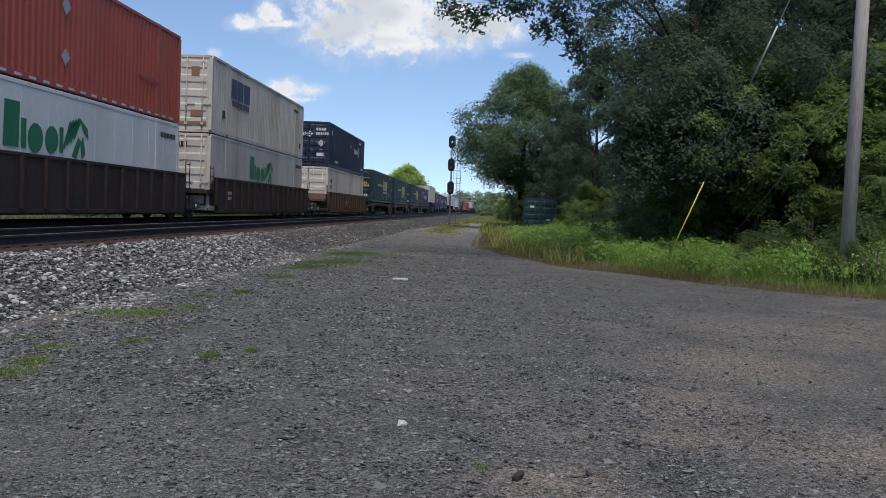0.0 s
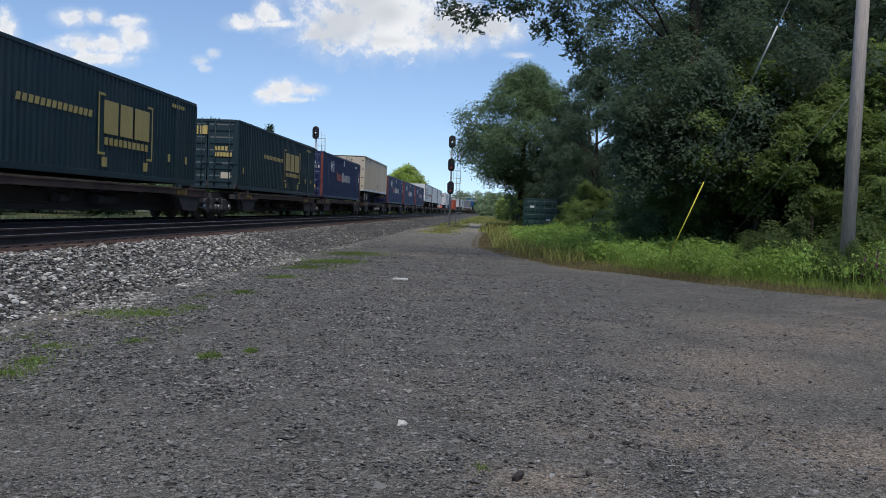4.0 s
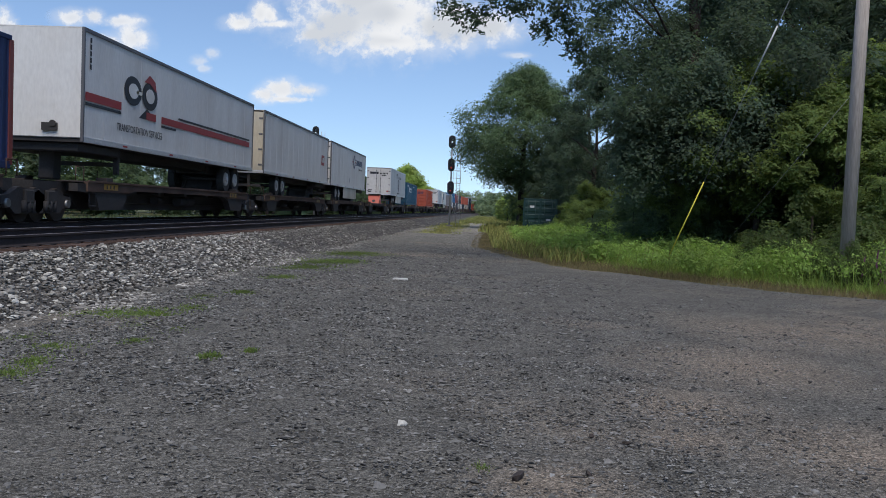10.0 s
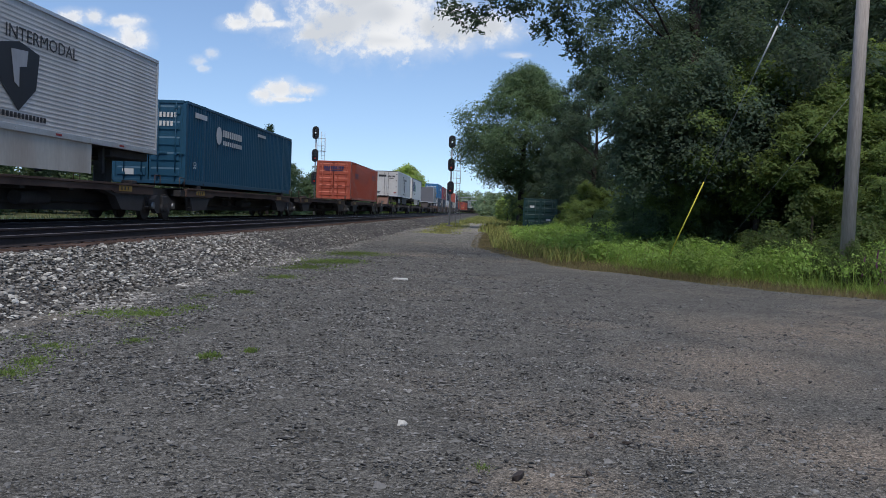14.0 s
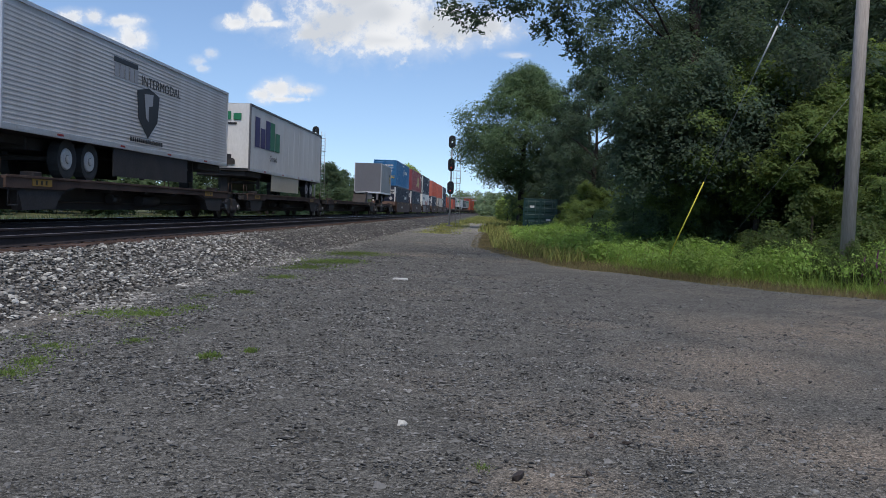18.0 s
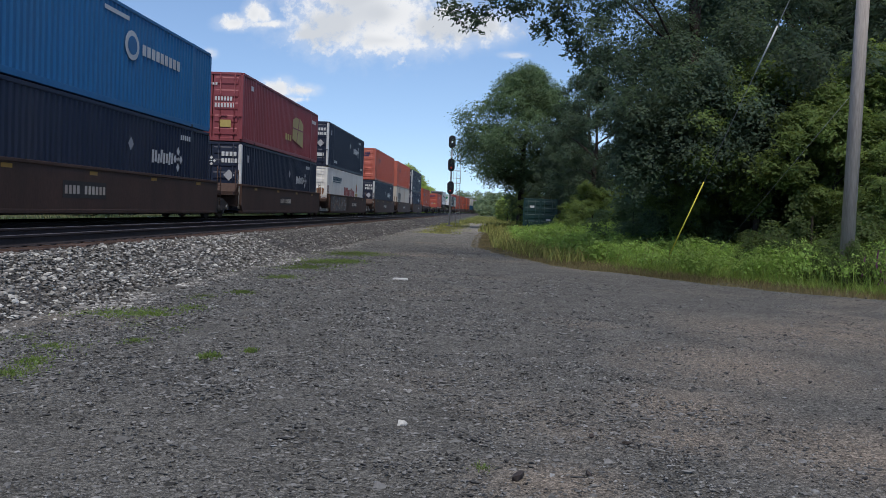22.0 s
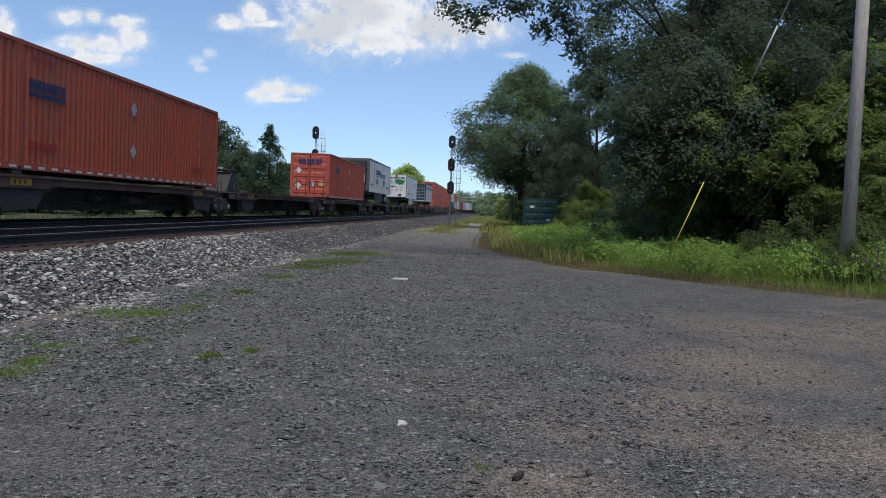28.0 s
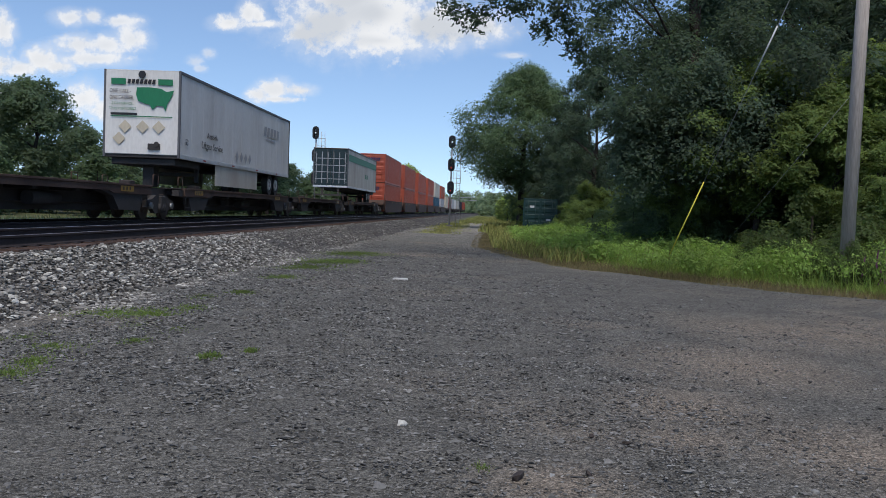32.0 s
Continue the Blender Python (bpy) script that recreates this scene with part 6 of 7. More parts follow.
trailer(245.9, "off-white road trailer with seamed side panels and rear doors", mat=M_WHITE, end_mat=M_CREAM, marks=(on_side(lambda L, H: [rect(5.9, 1.12, 0.9, 0.62)], M_REDLET, "emblem"), on_side(lambda L, H: [rect(6.1, 1.3, 0.45, 0.3, 0.1)], M_WHITELET, "emblem_inset"), on_end(lambda L, H: bars(-1.0, 1.3, 0.9, 0.14, 1, 0.3), M_BLACKLET)), skirt=False, wheels_near=-4.7)
trailer(263.2, "white road trailer with blue star emblem and side skirts", marks=(on_side(lambda L, H: [disc(1.9, 2.05, 0.42, 0.52, 20)], M_BLUELET, "emblem"), on_side(lambda L, H: [rect(0.98, 2.0, 0.5, 0.1), rect(2.32, 2.0, 0.5, 0.1)], M_REDLET, "emblem_bar"),
    on_side(lambda L, H: [rect(0.96, 2.22, 0.54, 0.05), rect(0.96, 1.83, 0.54, 0.05), rect(2.3, 2.22, 0.54, 0.05), rect(2.3, 1.83, 0.54, 0.05)], M_BLUELET, "emblem_line"),
    on_side(lambda L, H: [[(1.9, 2.48), (1.99, 2.18), (2.25, 2.16), (2.05, 1.97), (2.13, 1.66), (1.9, 1.84), (1.67, 1.66), (1.75, 1.97), (1.55, 2.16), (1.81, 2.18)]], M_WHITE, "star"),
    on_side(lambda L, H: [rect(3.05 + 0.39 * i, 1.85, 0.3, 0.42) for i in range(8)], M_BLUELET), say("Capacity Solutions", 0.26, M_BLACKLET, "side", 4.05, 1.52, 2.0), on_side(lambda L, H: [diamond(-0.2, 0.57, 0.22)], M_GREY, "placard"), on_end(lambda L, H: bars(-1.1, 2.3, 0.5, 0.12, 2, 0.2), M_BLACKLET)), wheels_near=-4.9)


def shield(u, v, s):
    return [(u - 0.5 * s, v + 0.55 * s), (u, v + 0.7 * s), (u + 0.5 * s, v + 0.55 * s), (u + 0.42 * s, v - 0.2 * s), (u, v - 0.7 * s), (u - 0.42 * s, v - 0.2 * s)]


for S in (299.0, 388.7):
    trailer(S, "white ribbed reefer trailer with black shield and dirty rear doors", side="slat", mat=M_DULLWHITE, end_mat=M_DULLWHITE, trim=M_ALU, marks=(
        on_side(lambda L, H: [[(a, (b - 1.2) * 0.62 + 1.2) for a, b in shield(0.0, 1.2, 1.75)]], M_BLACKLET, "shield_emblem"), on_side(lambda L, H: [[(-0.35, 1.75), (0.35, 1.8), (0.3, 1.45), (0.0, 1.4), (0.0, 0.95), (-0.2, 1.05)]], M_GREY, "shield_inset"),
        on_side(lambda L, H: [rect(-2.45 + 0.34 * i, 1.98, 0.27, 0.36) for i in range(5)], M_GREY, "lettering"), on_side(lambda L, H: [rect(-2.5, 2.37, 1.65, 0.14)], M_BLACKLET, "bar"), say("INTERMODAL", 0.42, M_BLACKLET, "side", -0.6, 1.98, 3.3),
        on_side(lambda L, H: [rect(-1.3 + 0.16 * i, 0.28, 0.11, 0.12) for i in range(16)], M_BLACKLET, "small_lettering"),
        on_end(lambda L, H: [rect(-0.95, 2.22, 0.9, 0.24)] + [rect(0.1 + 0.15 * i, 2.2, 0.10, 0.18) for i in range(6)] + bars(0.3, 2.03, 0.5, 0.08, 1, 0.2) + bars(-1.1, 0.45, 0.4, 0.1, 2, 0.16), M_BLACKLET),
        on_end(lambda L, H: [rect(0.85, 0.35, 0.25, 0.14)], M_REDLET, "label")), skirt=True if S < 350 else M_FRAME, wheels_near=-4.7)
container(317.8, 1.19, M_TEAL, "corr", label="teal blue corrugated container with pale emblem", marks=(on_side(lambda L, H: [disc(-4.4, 2.0, 0.34)], M_WHITELET, "emblem"), on_side(lambda L, H: [rect(-3.95 + 0.3 * i, 2.0, 0.22, 0.26) for i in range(9)] + [rect(-3.9 + 0.3 * i, 1.68, 0.2, 0.17) for i in range(9)], M_WHITELET, "lettering"),
          on_side(lambda L, H: bars(-L / 2 + 0.9, 2.4, 1.3, 0.18, 1, 0.2) + bars(1.2, 2.45, 1.4, 0.12, 1, 0.2), M_WHITELET, "stencil"), say("53", 0.34, M_WHITELET, "side", -7.3, 0.6), on_end(lambda L, H: nums(0.1, 2.3, 7) + nums(0.1, 2.0, 6) + [rect(-0.9, 0.3, 0.4, 0.2)], M_WHITELET)))
container(353.9, 1.19, M_ORANGE, "rib", label="orange panelled container with a dark lettering bar", marks=ORANGE_MARKS[:1] + ORANGE_MARKS[3:4] + (on_side(lambda L, H: blocks(L / 2 - 4.0, 2.1, [0.18] * 8, 0.24, 0.05) + [rect(L / 2 - 4.0, 1.9, 1.9, 0.12)], M_BLUELET), on_side(lambda L, H: [rect(L / 2 - 1.5, 0.3, 0.10, 2.3)], M_STAIN, "worn_strip")))
trailer(408.2, "white road trailer with large purple and green lettering blocks", nose=True, marks=(
    on_side(lambda L, H: [rect(-7.3, 1.12, 0.82, 1.33), rect(-6.32, 1.12, 0.78, 0.9), rect(-5.42, 1.12, 0.80, 1.33)], M_PURPLE),
    on_side(lambda L, H: [rect(-4.58, 1.12, 0.86, 1.33), rect(-3.58, 1.12, 0.9, 0.9)], M_GREEN),
    say("Ground", 0.42, M_BLACKLET, "side", -4.6, 0.62, 1.35), on_end(lambda L, H: [rect(0.1, 2.2, 0.35, 0.35), rect(0.55, 2.2, 0.35, 0.28)], M_GREEN), on_end(lambda L, H: bars(0.1, 2.0, 0.6, 0.08, 1, 0.1) + [rect(0.2, 0.35, 0.3, 0.35)], M_BLACKLET)), skirt=M_CREAM)
trailer(455.2, "short grey parcel trailer with a brown and yellow shield", L=8.5, mat=M_PARCEL, doors=False, end_mat=M_ROLLDOOR, trim=M_GREY, marks=(on_side(lambda L, H: [shield(L / 2 - 1.53, 1.5, 0.85)], M_DECK, "shield_emblem"), on_side(lambda L, H: [shield(L / 2 - 1.53, 1.46, 0.62)], M_YELLOWLET, "shield_inset"), on_side(lambda L, H: [rect(L / 2 - 1.76 + 0.16 * i, 1.28, 0.12, 0.36) for i in range(3)], M_DECK, "shield_bar")), skirt=False, wheels_near=-2.2)
spans = ((76.4, 95.6, 0), (95.6, 115.6, 1), (117.0, 135.6, 0), (135.6, 154.2, 0), (154.2, 172.4, 0), (172.4, 190.0, 0), (190.0, 207.6, 0), (207.6, 225.6, 1), (226.6, 244.7, 0), (244.7, 262.6, 0), (262.6, 280.6, 0))
for a, b, e in spans:
    c = spine_car(a, b, bool(e), "grimy dark skeleton rail car with yellow patches", (b - a) / 2 - 3.0 and (5.8, M_FRAME) if 226 < a < 263 else None)
    if 154 < a < 155:
        shapes(c, "scribble", M_OFFWHITE, "side", 1.332, [[(-0.9 + 0.33 * i, 0.46), (-0.84 + 0.33 * i, 0.46), (-0.68 + 0.33 * i + 0.1 * (i % 3), 0.66 + 0.06 * (i % 4)), (-0.75 + 0.33 * i + 0.1 * (i % 3), 0.68 + 0.06 * (i % 4))] for i in range(12)]
               + [[(-0.8 + 0.5 * i, 0.62), (-0.4 + 0.5 * i, 0.52), (-0.38 + 0.5 * i, 0.56), (-0.78 + 0.5 * i, 0.66)] for i in range(7)], "pale painted scribble")
spine_car(280.6, 297.6, True, "empty rusty skeleton rail car with a raised red hitch", (6.9, M_RED), deck=M_DECK)
spine_car(298.4, 316.4, False, "grimy skeleton rail car under a white trailer")
spine_car(316.4, 335.0, False, "grimy skeleton rail car under a teal container")
spine_car(335.0, 352.8, True, "empty dark skeleton rail car", None)
spine_car(353.6, 371.0, False, "grimy skeleton rail car under an orange container")
spine_car(371.0, 387.4, False, "empty dark skeleton rail car with a rusty hitch", (6.6, M_RUST))
spine_car(387.4, 406.5, False, "grimy skeleton rail car under a ribbed trailer")
spine_car(406.5, 425.6, False, "grimy skeleton rail car under a white trailer")
spine_car(425.6, 452.2, True, "empty rusty skeleton rail car with a raised hitch", (11.6, M_DECK), deck=M_DECK)
spine_car(453.4, 466.9, True, "grimy skeleton rail car under a short grey trailer")
# second group of stacked cars
ROBIN = (on_side(lambda L, H: [disc(0.85, 1.85, 0.5, 0.42, 18)], M_WHITELET, "emblem"), on_side(lambda L, H: [rect(1.6 + 0.36 * i, 1.7, 0.26, 0.32) for i in range(9)], M_WHITELET, "lettering"), on_side(lambda L, H: [disc(0.85, 1.85, 0.33, 0.27)], M_SKYBLUE, "emblem_inset"), on_side(lambda L, H: bars(-1.0, 2.5, 1.6, 0.12, 1, 0.2), M_WHITELET, "stencil"),
         say("53", 0.34, M_WHITELET, "side", -6.9, 0.7), on_end(lambda L, H: [disc(-0.85, 2.3, 0.18)] + [rect(-0.55 + 0.17 * i, 2.22, 0.12, 0.16) for i in range(9)] + nums(0.1, 1.9, 7) + nums(0.1, 1.62, 6), M_WHITELET), say("53'", 0.28, M_WHITELET, "end", -0.45, 0.95),
         on_end(lambda L, H: [rect(0.1, 0.85, 1.0, 0.3)], M_YELLOWLET, "caution_label"))
FLAKE = (on_side(lambda L, H: [[(1.3, 0.9), (3.9, 0.6), (3.9, 1.85), (3.2, 2.1), (2.0, 2.1), (1.3, 1.9)]], M_YELLOWLET, "emblem"), on_side(lambda L, H: [rect(1.3, 1.45, 2.7, 0.07), [(2.2, 0.75), (2.32, 0.75), (2.9, 2.1), (2.78, 2.1)]], M_MAROON, "emblem_line"),
         on_side(lambda L, H: [rect(-0.3 + 0.48 * i, 0.75, 0.36, 0.32) for i in range(3)], M_YELLOWLET), on_side(lambda L, H: bars(-L / 2 + 1.2, 2.3, 0.4, 0.2, 1, 0.2) + bars(L / 2 - 1.8, 2.2, 1.2, 0.2, 1, 0.2), M_WHITELET, "stencil"),
         on_end(lambda L, H: nums(0.1, 1.7, 6) + nums(0.1, 1.42, 7) + nums(-0.8, 2.35, 8, 0.1), M_WHITELET), on_end(lambda L, H: [rect(0.3, 0.6, 0.5, 0.3)], M_YELLOWLET, "caution_label"))
ENGLAND = (on_side(lambda L, H: [rect(-1.3 + 0.6 * i, 1.18 - 0.02 * (i % 2), 0.42, 0.45 + 0.14 * (i in (0, 1, 2, 5))) for i in range(8)], M_REDLET), on_side(lambda L, H: [shield(4.5, 1.72, 0.62), rect(3.9, 1.18, 1.2, 0.2)], M_YELLOWLET, "crest"), on_side(lambda L, H: [shield(4.5, 1.72, 0.4)], M_REDLET, "crest_inset"),
           on_side(lambda L, H: [rect(-5.9 + 0.37 * i, 2.1, 0.28, 0.26) for i in range(9)] + bars(-5.9, 1.98, 3.2, 0.06, 1, 0.1), M_TEAL, "lettering"), on_end(lambda L, H: [shield(0.85, 1.2, 0.5)], M_STAIN, "crest"))
container(468.9, 3.21, M_SKYBLUE, "corr", label="bright blue corrugated container stacked on a navy one", marks=ROBIN)
container(468.9, 0.30, M_NAVY, "corr", post=M_WHITELET, label=LAB_NAVY + " in a well car", marks=NAVY_MARKS)
container(489.3, 3.21, M_MAROON, "corr", label="maroon corrugated container with a large yellow emblem", marks=FLAKE)
container(489.3, 0.30, M_NAVY, "corr", post=M_WHITELET, label=LAB_NAVY + " in a well car", marks=NAVY_MARKS)
container(509.1, 3.21, M_NAVY, "corr", post=M_WHITELET, label=LAB_NAVY + " stacked on a white one", marks=NAVY_MARKS)
container(509.1, 0.30, M_CLEANWHITE, "flat", label="white smooth-sided container with red lettering blocks and a crest", marks=ENGLAND)
WORN = ORANGE_MARKS[:1] + ORANGE_MARKS[3:5] + (on_side(lambda L, H: [rect(-6.9, 0.3, 0.16, 2.3), rect(6.7, 0.3, 0.16, 2.3), rect(-2.6, 0.3, 0.06, 2.3), rect(3.1, 0.3, 0.05, 2.3)], M_STAIN, "worn_strip"),)
container(532.7, 3.21, M_PALEORANGE, "rib", label="worn pale orange panelled container stacked on a navy one", marks=WORN)
container(532.7, 0.30, M_NAVY, "corr", post=M_WHITELET, label=LAB_NAVY + " in a well car", marks=NAVY_MARKS)
container(552.3, 3.21, M_PALEORANGE, "rib", label="worn pale orange panelled container stacked on a white one", marks=WORN)
container(552.3, 0.30, M_OFFWHITE, "corr", label="white corrugated container with black block lettering in a well car", marks=big3(-6.0, 1.45, M_BLACKLET) + (on_end(lambda L, H: nums(-1.0, 2.3, 7) + nums(-1.0, 2.0, 6), M_BLACKLET),))
container(572.4, 3.21, M_NAVY, "corr", post=M_WHITELET, label=LAB_NAVY + " stacked on another", marks=NAVY_MARKS)
container(572.4, 0.30, M_NAVY, "corr", post=M_WHITELET, label=LAB_NAVY + " in a well car", marks=NAVY_MARKS)
for a, b, e in ((467.2, 487.2, 0), (487.2, 507.3, 0), (507.3, 528.2, 1), (530.2, 550.6, 0), (550.6, 570.5, 0), (570.5, 591.4, 1)):
    c = well_car(a, b, M_WELL, False, bool(e), "brown smooth-sided well car with yellow reflectors", ((-3.1 if a < 468 else -1.0, 1.3, 0.5),) if not e else ((1.3, 0.9, 0.3),))
    if 507 < a < 508:
        rs = random.Random(33)
        tones = ([], [], [])
        for k in range(66):
            u, v, a, r = rs.uniform(-7.9, -2.0), rs.uniform(0.55, 1.15), rs.uniform(0, math.tau), rs.uniform(0.10, 0.34)
            for st in range(rs.randint(3, 7)):
                a0, a1 = a + 0.45 * st, a + 0.45 * (st + 1)
                tones[k % 3].append([(u + (r + w) * math.cos(t), min(1.32, max(0.36, v + (r + w) * 0.85 * math.sin(t)))) for t, w in ((a0, 0), (a1, 0), (a1, 0.05), (a0, 0.05))])
        shapes(c, "graffiti_fill", M_GRAFFITI, "side", 1.472, [[(-8.0, 0.36), (-2.0, 0.38), (-1.7, 0.8), (-2.1, 1.32), (-8.0, 1.34)]], "blue-grey graffiti fill")
        for k, m in enumerate((M_BLACKLET, M_GREY, M_STAIN)):
            shapes(c, "graffiti_stroke", m, "side", 1.478 + 0.005 * k, tones[k], ("dark", "pale grey", "rust brown")[k] + " graffiti strokes")
        shapes(c, "graffiti_blot", M_WELLRED, "side", 1.474, [disc(-1.2, 0.8, 0.35, 0.4, 10), disc(-0.7, 0.9, 0.3, 0.3, 10)], "dull red graffiti blot")
# rear cars
container(593.4, 1.19, M_ORANGE, "corr", label=LAB_OR, marks=ORANGE_MARKS)
container(633.3, 1.19, M_REDORANGE, "corr", label=LAB_OR + " and placards", marks=ORANGE_MARKS)
# end_mat is dark trim: shadow on the front painted into the wall colour
trailer(652.6, "white reefer trailer with dark cooling unit and blue lettering bars", nose=True, reefer=True, skirt=M_FRAME, trim=M_TRIM, end_mat=M_TRIM, marks=(on_side(lambda L, H: [rect(-3.55 + 0.44 * i, 1.68, 0.34, 0.44, 0.06) for i in range(8)] + [rect(0.2 + 0.27 * i, 1.6, 0.19, 0.3, 0.03) for i in range(13)], M_BLUELET, "lettering"), on_side(lambda L, H: [rect(-3.5, 1.5, 7.2, 0.06)], M_BLUELET, "underline"), on_side(lambda L, H: [disc(-2.97, 1.06, 0.27, 0.28), disc(-2.36, 1.06, 0.27, 0.28), disc(2.42, 1.02, 0.27, 0.28), disc(3.04, 1.02, 0.27, 0.28)], M_BLUELET, "dot"),
    say("53'", 0.34, M_BLACKLET, "side", 0.7, 0.5), on_side(lambda L, H: bars(L / 2 - 3.2, 0.6, 2.2, 0.16, 1, 0.2) + bars(-L / 2 + 1.3, 0.6, 1.0, 0.16, 1, 0.2), M_BLACKLET, "stencil")))
trailer(687.7, "white road trailer with a green map emblem on its front", nose=True, marks=(
    on_end(lambda L, H: [rect(-1.05, 2.42, 0.5, 0.2), rect(0.55, 2.42, 0.5, 0.2), [(-0.16, 2.33), (-0.2, 2.1), (-0.12, 1.88), (0.1, 1.8), (0.28, 1.76), (0.38, 1.6), (0.52, 1.74), (0.74, 1.72), (0.82, 1.56), (0.88, 1.8), (1.02, 2.05), (1.1, 2.26), (0.85, 2.2), (0.66, 2.3), (0.3, 2.34)], rect(-1.05, 1.35, 2.1, 0.03)], M_GREEN, "map_emblem"),
    on_end(lambda L, H: [rect(-0.5 + 0.14 * i, 2.45, 0.1, 0.15, 0.03) for i in range(7)] + [disc(0.0, 2.76, 0.13)] + bars(-1.05, 1.4, 0.9, 0.08, 1, 0.1), M_BLACKLET), say("ONE CALL -", 0.19, M_BLACKLET, "end", -1.1, 2.14, 0.74), say("ONE CARRIER", 0.19, M_BLACKLET, "end", -1.1, 1.92, 0.82),
    say("1-2 DAY SERVICE...", 0.13, M_GREEN, "end", -1.1, 1.74, 0.85), say("TO ALL POINTS DIRECT", 0.13, M_GREEN, "end", -1.1, 1.57, 0.92),
    on_end(lambda L, H: [diamond(-0.55, 1.02, 0.22), diamond(0.05, 1.02, 0.22), diamond(-0.75, 0.62, 0.22), diamond(0.6, 1.02, 0.22)], M_CREAM, "placard"), say("Available", 0.3, M_BLACKLET, "side", -5.2, 0.92, 1.3), say("Liftgate Service", 0.36, M_BLACKLET, "side", -5.8, 0.52, 2.5),
    on_side(lambda L, H: [rect(2.9 + 0.6 * i, 1.72, 0.42, 0.44, 0.1) for i in range(5)] + [diamond(-1.3 + 0.65 * i, 0.5, 0.22) for i in range(4)] + bars(3.4, 1.55, 1.6, 0.07, 1, 0.1), M_GREY), say("53", 0.3, M_BLACKLET, "side", -7.5, 0.5)))
# closed doors in dark green stand in for the shaded inside behind the cage
trailer(723.2, "pale trailer with a green band, its open rear drawn as dark doors", mat=M_OFFWHITE, end_mat=M_GREENBLACK, marks=(on_side(lambda L, H: [rect(-L / 2 + 0.2, 2.0, L - 0.4, 0.5)], M_GREEN, "green_band"), on_side(lambda L, H: [rect(1.0 + 0.9 * i, 1.0, 0.6, 0.35) for i in range(2)], M_GREEN), on_end(lambda L, H: [rect(-1.1 + 0.43 * i, 0.3, 0.05, 2.3) for i in range(6)] + [rect(-1.15, 0.6 + 0.5 * i, 2.3, 0.05) for i in range(4)], M_GREY, "cage")), skirt=False, wheels_near=3.8)
spine_car(592.4, 611.0, False, "grimy skeleton rail car under an orange container")
spine_car(611.0, 631.6, False, "empty dark skeleton rail car", (-7.2, M_FRAME))
spine_car(631.6, 651.2, False, "grimy skeleton rail car under an orange container")
spine_car(651.2, 670.2, False, "grimy skeleton rail car under a white trailer")
spine_car(670.2, 686.8, False, "empty dark skeleton rail car")
spine_car(686.8, 705.2, False, "grimy skeleton rail car under a white trailer")
spine_car(705.2, 722.4, False, "empty dark skeleton rail car")
spine_car(722.4, 742.6, True, "grimy skeleton rail car under a pale trailer")
for S, top, low in ((746.5, M_ORANGE, M_ORANGE), (767.2, M_ORANGE, M_ORANGE), (789.0, M_ORANGE, M_ORANGE), (810.0, M_ORANGE, M_ORANGE), (831.0, M_OFFWHITE, M_TEAL), (853.0, M_ORANGE, M_GREY)):
    container(S, 3.21, top, "corr", label="corrugated container stacked on another one", marks=ORANGE_MARKS[3:5] if top is M_ORANGE else ())
    container(S, 0.30, low, "corr", label="corrugated container in a well car", marks=ORANGE_MARKS[3:5] if low is M_ORANGE else ())
    well_car(S - 1.8, S + 18.0, M_WELL, False, True, "brown smooth-sided well car with yellow reflectors")
for S, m in ((875, M_CREAM), (894, M_MAROON), (913, M_GREY), (932, M_WHITE), (951, M_OFFWHITE), (970, M_NAVY), (989, M_ORANGE)):
    container(S, 1.19, m, "corr", label="corrugated container on a skeleton rail car")
    spine_car(S - 1.4, S + 17.5, False, "grimy dark skeleton rail car with yellow patches")

